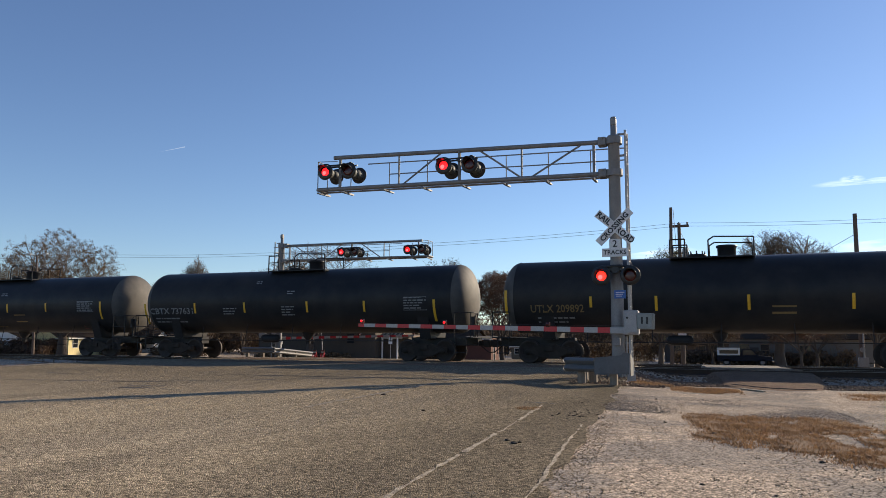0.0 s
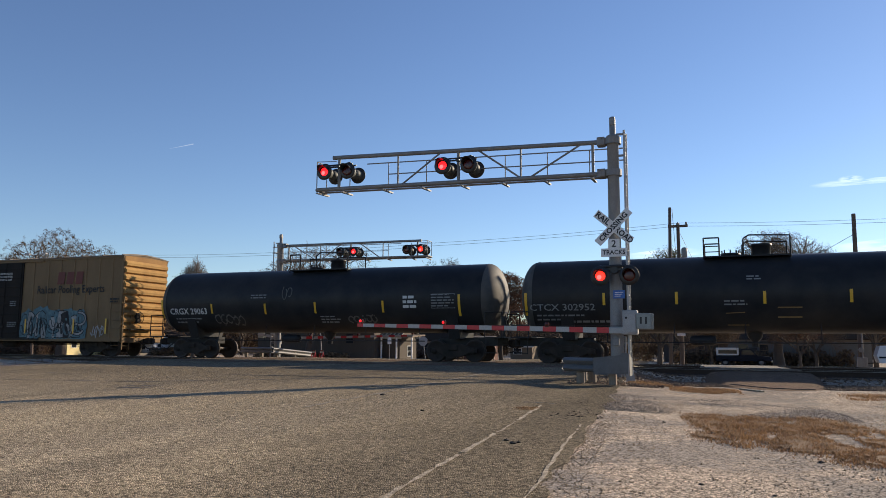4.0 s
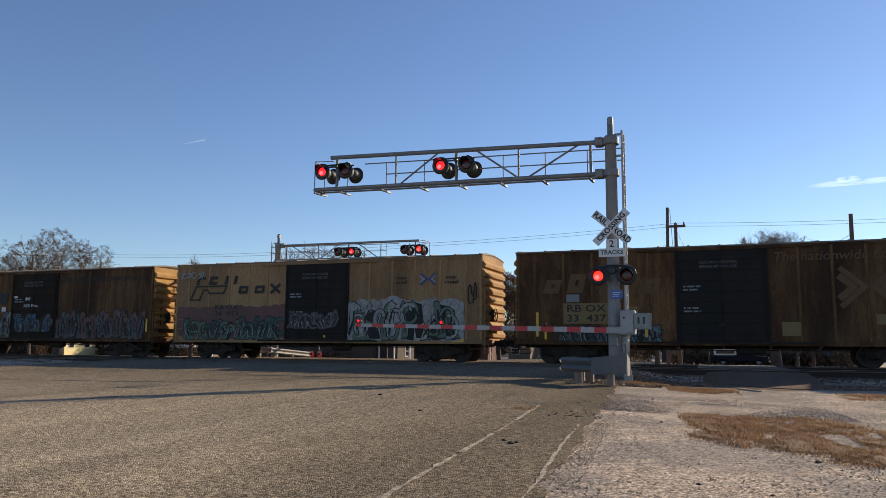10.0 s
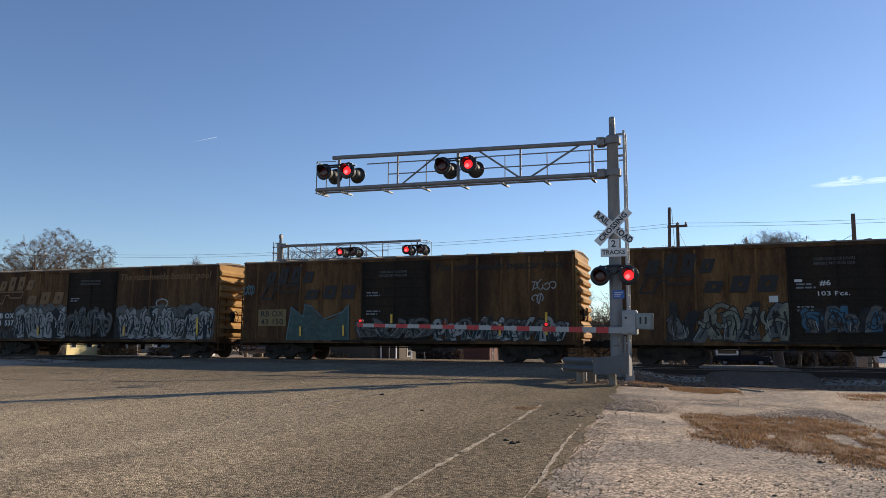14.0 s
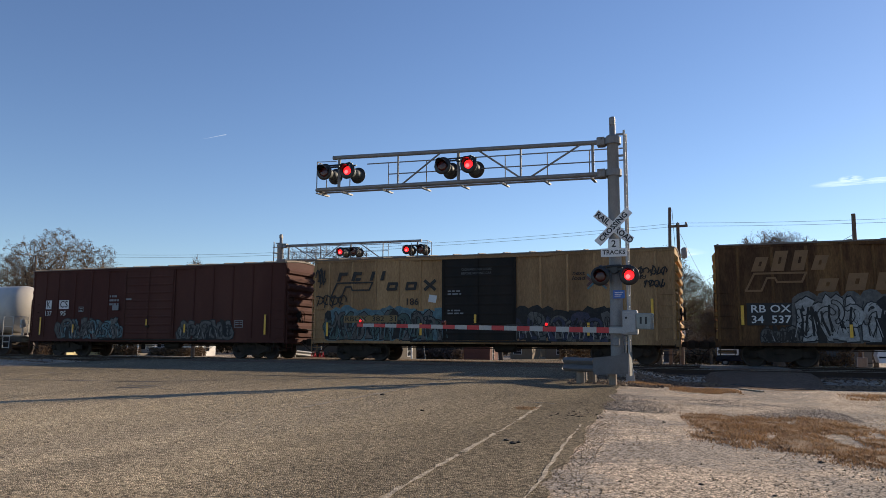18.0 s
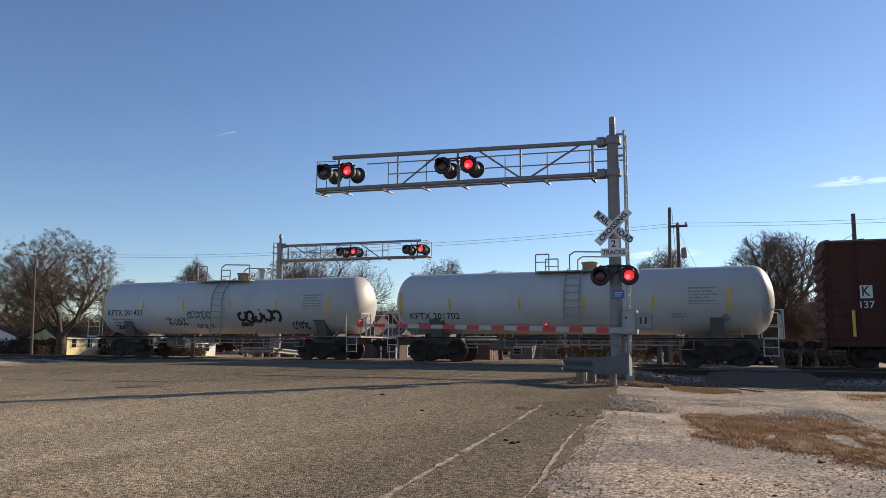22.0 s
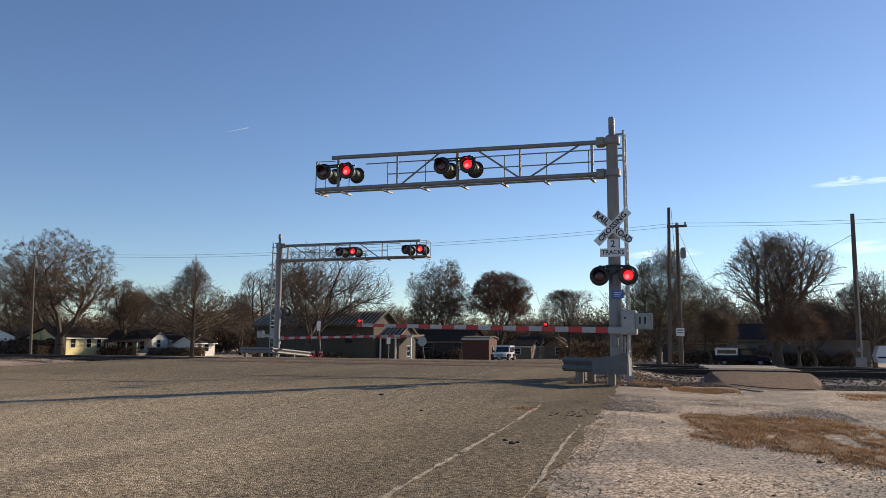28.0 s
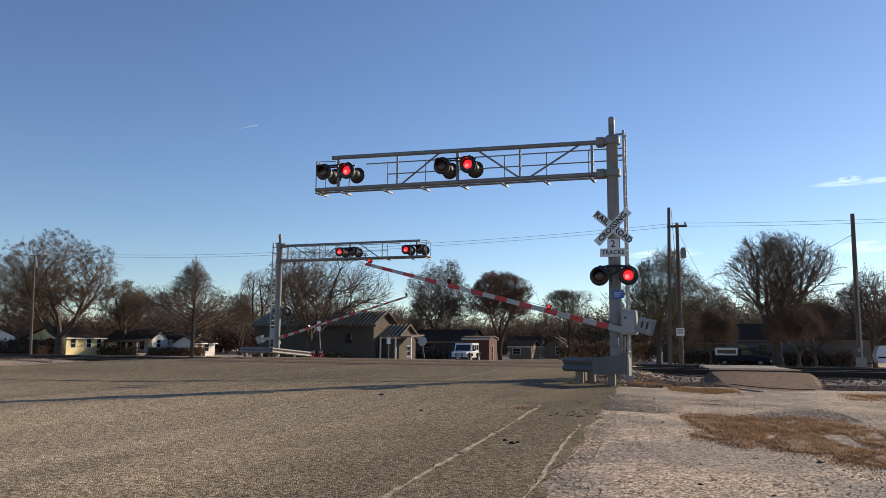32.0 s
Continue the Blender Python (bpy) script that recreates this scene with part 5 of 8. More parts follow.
# rusty car with a faded name
car, hf, fc, df = boxcar("rusted dull yellow boxcar with a black door", X0, 15.45, 4.43, YELLOW_OLD, D0, RIBS, DOORK)
slant_blocks(car, 1.0 - hf, 2.9 - hf, 2.75, 0.75, 2, MARKFY, fc, qr)
slant_blocks(car, 3.2 - hf, 5.7 - hf, 2.7, 0.55, 3, MARKFY, fc, qr)
cross_logo(car, 12.5 - hf, 2.8, 1.7, 1.3, fc, MARKFY, MARKFY)
number_plate(car, hf, fc, 1.9, 3.7, 1.56, 2.36, "RB OX", "33  437", MARKY, MARKK)
common_marks(car, hf, fc, df, ((0.87, 1.06, 0.95), (5.04, 1.05, 0.5), (14.6, 1.07, 0.98), (1.2, 0.95, 0.3)), MARKFY)
decal("mark_patch", [[(12.65 - hf, 1.5), (13.45 - hf, 1.5), (13.45 - hf, 1.85), (12.65 - hf, 1.85)], [(4.3 - hf, 1.8), (4.75 - hf, 1.8), (4.75 - hf, 2.2), (4.3 - hf, 2.2)], [(9.7 - hf, 1.1), (10.3 - hf, 1.1), (10.3 - hf, 1.6), (9.7 - hf, 1.6)]], MARKY, car, fc)
decal("mark_patch", [[(2.02 - hf, 2.4), (2.53 - hf, 2.4), (2.53 - hf, 2.7), (2.02 - hf, 2.7)], [(13.9 - hf, 1.6), (14.2 - hf, 1.6), (14.2 - hf, 1.85), (13.9 - hf, 1.85)]], MARKG, car, fc)
graffiti(car, 1.8 - hf, 5.6 - hf, 0.84, 1.5, 6, "grey", "black", fc, 21, None, "sky")

# bright car with pale graffiti
X0 -= STEP
car, hf, fc, df = boxcar("yellow boxcar with black door and pale graffiti", X0, 15.45, 4.43, YELLOW_NEW, D0, RIBS, DOORK)
rail_lettering(car, hf, fc, MARKK, False)
number_plate(car, hf, fc, 2.15, 3.75, 1.92, 2.55, "RB OX", "36  053", None, MARKK)
common_marks(car, hf, fc, df, ((8.2, 1.0, 0.1),), None, MARKK)
cross_logo(car, 13.05 - hf, 3.46, 0.62, 0.45, fc, SPRAY["white"], MARKBL)
decal("graffiti_cloud", [clamp_poly(blob(qr, 0.8 + 0.9 * i - hf, 1.7, 1.3, 1.5, 16, 0.1), 0.84, 9) for i in range(7)], SPRAY["pink"], car, lambda x, z: fc(x, z) + 0.002)
graffiti(car, 0.7 - hf, 6.1 - hf, 0.86, 1.95, 6, "teal", "black", fc, 31, None, "green", "white")
graffiti(car, 6.3 - hf, 8.7 - hf, 1.35, 2.2, 3, "grey", "black", df, 33, None, None, "white")
graffiti(car, 9.35 - hf, 14.5 - hf, 0.86, 2.55, 5, "white", "black", fc, 36, "white", "green")
scrawl(car, 14.85 - hf, 15.2 - hf, 2.4, 3.3, 2, 0.05, SPRAY["black"], fc, 2)
scrawl(car, 0.3 - hf, 1.7 - hf, 3.7, 4.1, 5, 0.05, SPRAY["white"], fc, 7)
decal("notice_plate", [[(14.14 - hf, 0.82), (14.66 - hf, 0.82), (14.66 - hf, 1.02), (14.14 - hf, 1.02)]], YSTRIPE, car, fc)

# brown-yellow car with olive and blue graffiti
X0 -= STEP
car, hf, fc, df = boxcar("rusty brown-yellow boxcar with dark graffiti", X0, 15.45, 4.43, YELLOW_OLD, D0, RIBS, DOORR)
rail_lettering(car, hf, fc, MARKK, True)
common_marks(car, hf, fc, df, ((15.25, 1.25, 0.62),), MARKK)
graffiti(car, 1.9 - hf, 6.0 - hf, 0.86, 2.3, 4, "olive", "black", fc, 41, None, "grey")
graffiti(car, 6.6 - hf, 9.1 - hf, 1.2, 2.15, 3, "blue", "black", df, 43, None, "grey")
graffiti(car, 9.3 - hf, 15.1 - hf, 0.86, 2.35, 8, "grey", "black", fc, 45, None, "pink", "teal")
lettering("#6", car, 7.15 - hf, 7.5 - hf, 2.95, 0.26, MARKW, df)
lettering("103 Pcs.", car, 7.08 - hf, 8.08 - hf, 2.58, 0.22, MARKW, df)
decal("notice_plate", [[(5.5 - hf, 2.3), (5.8 - hf, 2.3), (5.8 - hf, 2.53), (5.5 - hf, 2.53)], [(6.35 - hf, 3.0), (6.6 - hf, 3.0), (6.6 - hf, 3.1), (6.35 - hf, 3.1)]], MARKW, car, df)

# brown-yellow car with teal graffiti
X0 -= STEP
car, hf, fc, df = boxcar("rusty brown-yellow boxcar with teal and silver graffiti", X0, 15.45, 4.43, YELLOW_OLD, D0, RIBS, DOORR)
rail_lettering(car, hf, fc, MARKK, True)
number_plate(car, hf, fc, 0.86, 2.35, 1.5, 2.25, "RB OX", "43 150", MARKY, MARKK)
common_marks(car, hf, fc, df, ((3.14, 1.06, 0.42), (5.3, 1.07, 0.46), (7.6, 1.6, 0.38), (14.3, 1.12, 0.9), (12.4, 1.1, 0.45)), MARKK)
decal("graffiti_fill", [[(2.35 - hf, 0.86), (5.55 - hf, 0.86), (5.5 - hf, 2.4), (5.2 - hf, 2.1), (4.6 - hf, 1.75), (4.2 - hf, 1.8), (3.6 - hf, 2.4), (3.3 - hf, 2.45), (3.25 - hf, 1.9), (2.6 - hf, 2.35)]], SPRAY["teal"], car, lambda x, z: fc(x, z) - 0.004, "flat teal painted shape")
decal("graffiti_outline", ribbon([(2.4 - hf, 0.9), (2.6 - hf, 2.35), (3.25 - hf, 1.9), (3.3 - hf, 2.45), (3.6 - hf, 2.4), (4.3 - hf, 1.8), (5.2 - hf, 2.1), (5.5 - hf, 2.4), (5.52 - hf, 0.9)], 0.05), SPRAY["sky"], car, lambda x, z: fc(x, z) - 0.006)
graffiti(car, 9.5 - hf, 15.1 - hf, 0.86, 1.85, 7, "grey", "black", fc, 55, None, "white", "sky")
graffiti(car, 6.3 - hf, 9.2 - hf, 0.95, 1.8, 2, "grey", "black", df, 57)
scrawl(car, 13.7 - hf, 14.7 - hf, 2.85, 3.3, 4, 0.045, SPRAY["white"], fc, 12)
scrawl(car, 13.7 - hf, 14.2 - hf, 2.35, 2.8, 2, 0.045, SPRAY["white"], fc, 13)
scrawl(car, 0.05 - hf, 0.6 - hf, 2.85, 3.45, 3, 0.05, SPRAY["sky"], fc, 14)

# brown car with white graffiti along its whole side
X0 -= STEP
car, hf, fc, df = boxcar("rusty brown boxcar with white and black graffiti", X0, 15.45, 4.43, YELLOW_OLD, D0, RIBS, DOORR)
rail_lettering(car, hf, fc, MARKO, True)
number_plate(car, hf, fc, 1.0, 2.6, 1.48, 2.28, "RB OX", "34  537", MARKK, MARKW)
common_marks(car, hf, fc, df, ((0.85, 1.5, 0.7), (4.3, 1.05, 0.45), (10.0, 1.05, 0.45), (14.4, 1.1, 0.8)), MARKO)
graffiti(car, 1.5 - hf, 2.8 - hf, 0.86, 1.45, 4, "grey", "black", fc, 60)
graffiti(car, 2.6 - hf, 6.1 - hf, 0.86, 2.55, 4, "white", "black", fc, 61, "grey")
graffiti(car, 6.2 - hf, 9.2 - hf, 0.95, 2.5, 3, "grey", "black", df, 62)
graffiti(car, 9.5 - hf, 15.2 - hf, 0.86, 2.4, 6, "white", "black", fc, 64, "grey")
lettering("HER", car, 8.1 - hf, 8.85 - hf, 1.95, 0.3, MARKG, lambda x, z: df(x, z) - 0.025)
decal("graffiti_outline", ribbon([(12.2 + 0.35 * math.cos(a * 0.5236) - hf, 2.62 + 0.2 * math.sin(a * 0.5236)) for a in range(13)], 0.07), SPRAY["white"], car, fc)

# bright car with black and pale blue graffiti
X0 -= STEP
car, hf, fc, df = boxcar("yellow boxcar with black door and blue-black graffiti", X0, 15.45, 4.43, YELLOW_NEW, D0, RIBS, DOORK)
rail_lettering(car, hf, fc, MARKK, False)
common_marks(car, hf, fc, df, ((14.6, 1.54, 0.95), (0.75, 1.05, 0.6), (5.2, 1.1, 0.5), (12.2, 1.1, 0.5), (7.6, 1.6, 0.35)), None, MARKK)
cross_logo(car, 12.55 - hf, 3.2, 0.7, 0.55, fc, SPRAY["pink"], SPRAY["sky"])
graffiti(car, 0.7 - hf, 6.6 - hf, 0.86, 2.2, 7, "grey", "black", fc, 71, "sky", "teal", "sky")
decal("mark_patch", [[(1.55 - hf, 1.64), (4.1 - hf, 1.64), (4.1 - hf, 1.94), (1.55 - hf, 1.94)]], MARKY, car, lambda x, z: fc(x, z) - 0.024)
lettering("RBOX  382  31", car, 1.62 - hf, 4.05 - hf, 1.79, 0.3, MARKK, lambda x, z: fc(x, z) - 0.027)
graffiti(car, 9.2 - hf, 13.6 - hf, 0.86, 2.05, 5, "grey", "black", fc, 74, "black", "navy", "white")
scrawl(car, 14.1 - hf, 15.2 - hf, 3.35, 3.75, 5, 0.05, SPRAY["black"], fc, 15)
scrawl(car, 14.3 - hf, 15.1 - hf, 2.9, 3.25, 4, 0.05, SPRAY["black"], fc, 16)
scrawl(car, 0.1 - hf, 0.6 - hf, 3.2, 4.1, 3, 0.06, SPRAY["black"], fc, 17)
scrawl(car, 0.1 - hf, 1.6 - hf, 2.3, 2.9, 4, 0.05, SPRAY["black"], fc, 18)
lettering("186", car, 4.52 - hf, 5.07 - hf, 2.5, 0.4, MARKK, fc)
decal("notice_plate", [[(5.5 - hf, 2.5), (5.85 - hf, 2.45), (5.9 - hf, 2.75), (5.55 - hf, 2.8)]], MARKW, car, fc)

# maroon car
car, hf, fc, df = boxcar("dark maroon boxcar with silvery graffiti", -200.28, 15.5, 4.43, MAROON, (6.2, 9.3), (0.07, 0.9, 1.75, 2.9, 4.0, 5.1, 10.4, 11.5, 12.6, 13.7, 14.7, 15.43), None)
for t_, a, b in (("K", 0.99, 1.38), ("CS", 1.9, 2.56)):
    decal("mark_patch", [[(a - hf, 2.4), (b - hf, 2.4), (b - hf, 2.85), (a - hf, 2.85)]], MARKW, car, fc)
    lettering(t_, car, a + 0.07 - hf, b - 0.07 - hf, 2.625, 0.48, MARKK, lambda x, z: fc(x, z) - 0.003)
lettering("137", car, 0.98 - hf, 1.42 - hf, 2.17, 0.34, MARKW, fc)
lettering("95", car, 2.01 - hf, 2.38 - hf, 2.17, 0.34, MARKW, fc)
graffiti(car, 2.0 - hf, 6.1 - hf, 0.86, 1.95, 5, "grey", "black", fc, 81, None, "sky")
graffiti(car, 9.6 - hf, 12.7 - hf, 0.86, 1.8, 4, "grey", "black", fc, 83, None, "grey")
decal("stencil_bars", bars(5.3 - hf, 5.9 - hf, 3.05, 3, 0.1, 0.2, qr) + [[(5.5 - hf, 2.3), (5.9 - hf, 2.3), (5.9 - hf, 2.55), (5.5 - hf, 2.55)], [(6.34 - hf, 2.8), (6.69 - hf, 2.8), (6.69 - hf, 2.88), (6.34 - hf, 2.88)]], MARKG, car, df)
for x0_, x1_, z0_, z1_ in ((3.26, 3.55, 2.26, 2.49), (12.8, 13.25, 1.45, 1.76)):
    decal("stencil_frame", ribbon([(x0_ - hf, z0_), (x1_ - hf, z0_), (x1_ - hf, z1_), (x0_ - hf, z1_), (x0_ - hf, z0_)], 0.03) + bars(x0_ + 0.05 - hf, x1_ - hf, z1_ - 0.06, 2, 0.05, 0.1, qr), MARKG, car, fc)
for x, z, h in ((0.75, 1.09, 0.9), (14.5, 1.12, 0.9), (7.7, 1.55, 0.3), (3.0, 1.2, 0.4), (10.0, 1.2, 0.4)):
    stripe(car, x - hf, z, z + h, df)


# saddles, stub sills and reservoirs of the white cars, darker than their tanks
UNDERW = mat("dark_under_steel", (0.13, 0.115, 0.1), 0.85, 0, (0.07, 0.06, 0.05), 3, 0.8, dirt=(0.2, 0.17, 0.14), dirt_amount=0.5)


def tankcar(label, x0, length, zc, rad, paint, head_paint, man, white):
    """A tank car: shell with domed heads, saddles, manway, rails, ladders and running gear."""
    half = length / 2
    car = thing("tank_car", label, "freight car", (x0 + half, TRACKS[1], 0), "train")
    TRAIN.append((car, x0 + half))
    hd = 0.72
    under = UNDERW if white else paint
    mid = [(rad, -half + hd), (rad, half - hd)]
    shell = Shape().lathe([(rad, -half + hd + (length - 2 * hd) * i / 8) for i in range(9)], (0, 0, zc), "x", 64, False)
    part("tank_shell", shell, paint, car)
    for s in (-1, 1):
        prof = [(rad * math.cos(a), s * (half - hd + hd * math.sin(a))) for a in [math.pi / 2 * i / 12 for i in range(13)]]
        prof[-1] = (0.0, s * half)
        part("tank_head", Shape().lathe(prof if s > 0 else prof[::-1], (0, 0, zc), "x", 64, False), head_paint, car, "dusty domed tank head")
        part("weld_band", Shape().lathe([(rad + 0.004, s * (half - hd) - 0.02), (rad + 0.012, s * (half - hd)), (rad + 0.004, s * (half - hd) + 0.02)], (0, 0, zc), "x", 64, False), paint, car)
        # saddle, stub sill and end platform with handrail
        xs = s * (half - 2.05)
        arc = [(xs - 0.25, (rad - 0.02) * math.sin(a), zc - (rad - 0.02) * math.cos(a)) for a in [math.radians(-62 + 124 * i / 12) for i in range(13)]]
        sd = Shape().slab(arc + [(xs - 0.25, 0.85, 0.95), (xs - 0.25, -0.85, 0.95)], (0.5, 0, 0))
        part("saddle", sd, under, car)
        part("stub_sill", Shape().cbox(min(xs - s * 0.9, s * (half + 0.12)), max(xs - s * 0.9, s * (half + 0.12)), -0.28, 0.28, 0.68, 1.02, 0.02), under, car)
        part("end_platform", Shape().box(min(s * (half - 0.55), s * (half + 0.2)), max(s * (half - 0.55), s * (half + 0.2)), -1.45, 1.45, 1.0, 1.05), paint, car)
        for yy in (-1.42, 1.42):
            rl = Shape().path([(s * (half - 0.55), yy, 1.0), (s * (half - 0.55), yy, 2.05), (s * (half + 0.18), yy, 2.05), (s * (half + 0.18), yy, 1.0)], 0.022)
            part("end_rail", rl, paint, car)
            part("mid_rail", Shape().tube((s * (half - 0.55), yy, 1.5), (s * (half + 0.18), yy, 1.5), 0.016, n=6), paint, car)
        part("crossover_rail", Shape().path([(s * (half + 0.18), -1.42, 2.05), (s * (half + 0.18), -0.5, 2.05), (s * (half + 0.18), -0.5, 1.0)], 0.022), paint, car)
        for j in range(3):
            z = 0.4 + 0.3 * j
            part("step", Shape().path([(s * (half - 0.5), -1.42, z), (s * (half - 0.02), -1.42, z)], 0.02), paint, car)
        for x in (half - 0.5, half - 0.02):
            part("step_post", Shape().path([(s * x, -1.42, 1.0), (s * x, -1.42, 0.36)], 0.02), paint, car)
    bw = Shape().lathe([(0.25, -0.02), (0.27, 0.0), (0.25, 0.02)], (half + 0.2, -0.75, 1.75), "x", 18, False)
    for i in range(4):
        bw.tube((half + 0.2, -0.75, 1.75), (half + 0.2, -0.75 + 0.26 * math.cos(i * 1.57 + 0.5), 1.75 + 0.26 * math.sin(i * 1.57 + 0.5)), 0.014, n=5)
    bw.cbox(half + 0.02, half + 0.17, -0.9, -0.6, 1.45, 1.9, 0.02).tube((half + 0.1, -0.75, 1.05), (half + 0.1, -0.75, 1.5), 0.05, n=8)
    part("hand_brake", bw, paint, car)
    top = zc + rad
    m = man - half
    # manway, valve housing, platform and guard rails on top
    if white:
        part("manway", Shape().lathe([(0.3, -0.1), (0.3, 0.25), (0.34, 0.27), (0.34, 0.33), (0.0, 0.36)], (m + 0.55, 0, top), "z", 20), RUSTM, car, "rust-stained manway")
        part("relief_valve", Shape().lathe([(0.14, -0.05), (0.14, 0.4), (0.2, 0.42), (0.2, 0.52), (0, 0.56)], (m + 1.6, 0, top), "z", 16), paint, car)
    else:
        part("manway", Shape().lathe([(0.34, -0.08), (0.34, 0.32), (0.38, 0.34), (0.38, 0.42), (0.0, 0.45)], (m + 0.55, 0, top), "z", 22), TANKK, car)
        hs = Shape().lathe([(0.3, 0.0), (0.36, 0.04), (0.36, 0.12), (0, 0.14)], (m - 0.55, 0, top - 0.02), "z", 18)
        for i in range(8):
            hs.tube((m - 0.55 + 0.3 * math.cos(i * 0.785), 0.3 * math.sin(i * 0.785), top + 0.1), (m - 0.55 + 0.3 * math.cos(i * 0.785), 0.3 * math.sin(i * 0.785), top + 0.22), 0.025, n=6)
        part("valve_housing", hs, TANKK, car)
    rp = WHITER if white else TANKK
    part("top_platform", Shape().box(m - 1.5, m + 1.5, -0.95, -0.35, top - 0.12, top - 0.07).box(m - 1.5, m + 1.5, 0.35, 0.95, top - 0.12, top - 0.07), rp, car)
    for yy in (-0.9, 0.9):
        part("guard_rail", Shape().path([(m - 1.5, yy, top - 0.2), (m - 1.5, yy, top + 0.62), (m - 0.95, yy, top + 0.62), (m - 0.95, yy, top - 0.1)], 0.028), rp, car)
        part("guard_rail", Shape().path([(m - 0.1, yy, top - 0.1), (m - 0.1, yy, top + 0.55), (m + 0.1, yy, top + 0.68), (m + 1.5, yy, top + 0.62), (m + 1.5, yy, top - 0.2)], 0.028), rp, car)
        part("mid_rail", Shape().tube((m - 1.5, yy, top + 0.3), (m - 0.95, yy, top + 0.3), 0.02, n=6), rp, car)
    surf = lambda x, z: -math.sqrt(max(0.01, (rad + 0.006) ** 2 - (z - zc) ** 2))
    if white:
        for dx in (-0.25, 0.35):
            st = Shape()
            pts = [(m + dx, -(rad + 0.1) * math.sin(math.radians(a)), zc + (rad + 0.1) * math.cos(math.radians(a))) for a in range(15, 96, 10)] + [(m + dx, -(rad + 0.1), 0.62)]
            st.path(pts, 0.03)
            part("ladder_stile", st, WHITER, car)
        for j in range(11):
            z = 0.7 + 0.3 * j
            y = -(rad + 0.1) if z < zc else -math.sqrt(max(0.01, (rad + 0.1) ** 2 - (z - zc) ** 2))
            part("rung", Shape().tube((m - 0.25, y, z), (m + 0.35, y, z), 0.016, n=6), WHITER, car)
        part("side_walkway", Shape().box(-half + 0.5, half - 0.5, -1.5, -1.2, 0.98, 1.03).box(-half + 0.5, half - 0.5, -1.5, -1.46, 0.975, 1.04), WHITER, car)
        for i in range(7):
            x = -half + 1.2 + (length - 2.4) * i / 6
            part("walkway_bracket", Shape().tube((x, -1.45, 0.98), (x, -0.9, 1.3), 0.03, n=6), WHITER, car)
        pipe = Shape().path([(-half + 2.5, -0.6, 0.75), (half - 2.5, -0.6, 0.75)], 0.03).path([(-half + 3.2, -1.0, 0.9), (half - 3.2, -1.0, 0.9)], 0.02)
        for i in range(6):
            x = -half + 3.4 + (length - 6.8) * i / 5
            pipe.path([(x, -1.0, 0.98), (x, -1.0, 0.6), (x + 0.5, -1.0, 0.6), (x + 0.5, -1.0, 0.98)], 0.02)
        part("piping", pipe, WHITER, car)
        part("brake_reservoir", Shape().lathe([(0.0, -0.55), (0.18, -0.48), (0.21, -0.3), (0.21, 0.3), (0.18, 0.48), (0, 0.55)], (-half + 4.9, -0.8, 0.7), "x", 16, False), under, car)
    else:
        part("side_pipe", Shape().path([(-half + 3.3, -1.1, 0.86), (half - 3.3, -1.1, 0.86)], 0.022), TANKK, car)
        for i in range(5):
            x = -half + 3.6 + (length - 7.2) * i / 4
            part("pipe_hanger", Shape().tube((x, -1.1, 0.86), (x, -0.95, 1.6), 0.016, n=5), TANKK, car)
        part("bottom_outlet", Shape().lathe([(0.32, 0.5), (0.25, 0.25), (0.12, 0.1), (0.12, -0.1)][::-1], (m + 0.2, 0, 0.82), "z", 14), TANKK, car)
        part("brake_reservoir", Shape().lathe([(0.0, -0.5), (0.16, -0.44), (0.19, -0.3), (0.19, 0.3), (0.16, 0.44), (0, 0.5)], (-1.5, -0.5, 0.95), "x", 14, False), TANKK, car)
    running_gear(car, half, 0.457)
    return car, half, surf


RUSTM = mat("rusty_manway", (0.3, 0.14, 0.06), 0.8, 0, (0.5, 0.4, 0.3), 6, 0.7)
WHITER = mat("white_rail", (0.34, 0.33, 0.31), 0.6, 0, (0.2, 0.185, 0.165), 5, 0.6)


def tank_marks(car, hf, sf, text, tx0, tx1, tz, size, ink, strips, longs, plate, seed, small=True):
    q = random.Random(seed)
    lettering(text, car, tx0 - hf, tx1 - hf, tz, size, ink, sf)
    if small:
        decal("stencil_bars", bars(tx0 + 0.25 - hf, tx1 - 0.3 - hf, tz - size * 0.75, 2, 0.06, 0.16, q), MARKG, car, sf)
    for x, z, h in strips:
        stripe(car, x - hf, z, z + h, sf)
    for x, z, h in longs:
        stripe(car, x - hf, z, z + h, sf, 0.11)
    x0, x1, z0, z1 = plate
    polys = bars(x0 - hf, x1 - hf, z1, 5, 0.05, (z1 - z0) / 5, q)
    fr = []
    for i in range(5):
        x = x0 + (x1 - x0) * i / 4
        fr += ribbon([(x - hf, z0), (x - hf, z1)], 0.02)
    fr += ribbon([(x0 - hf, z0), (x1 - hf, z0)], 0.02) + ribbon([(x0 - hf, z1), (x1 - hf, z1)], 0.02)
    decal("data_panel", polys + fr, MARKG, car, sf)


BZ, BR = 2.7, 1.48
car, hf, sf = tankcar("black tank car with orange reporting letters", -6.05, 17.1, BZ, BR, TANKK, TANKH, 8.3, False)
tank_marks(car, hf, sf, "UTLX 209892", 1.41, 3.54, 2.15, 0.42, MARKY, ((3.82, 2.2, 0.42), (6.28, 2.05, 0.55), (9.53, 2.05, 0.55), (12.9, 2.05, 0.55)), ((0.4, 1.97, 0.95), (16.6, 1.8, 0.9)), (14.5, 15.6, 2.2, 2.8), 1)
decal("notice_plate", [[(10.3 - hf, 1.9), (11.1 - hf, 1.9), (11.1 - hf, 2.2), (10.3 - hf, 2.2)]], MARKY, car, sf)
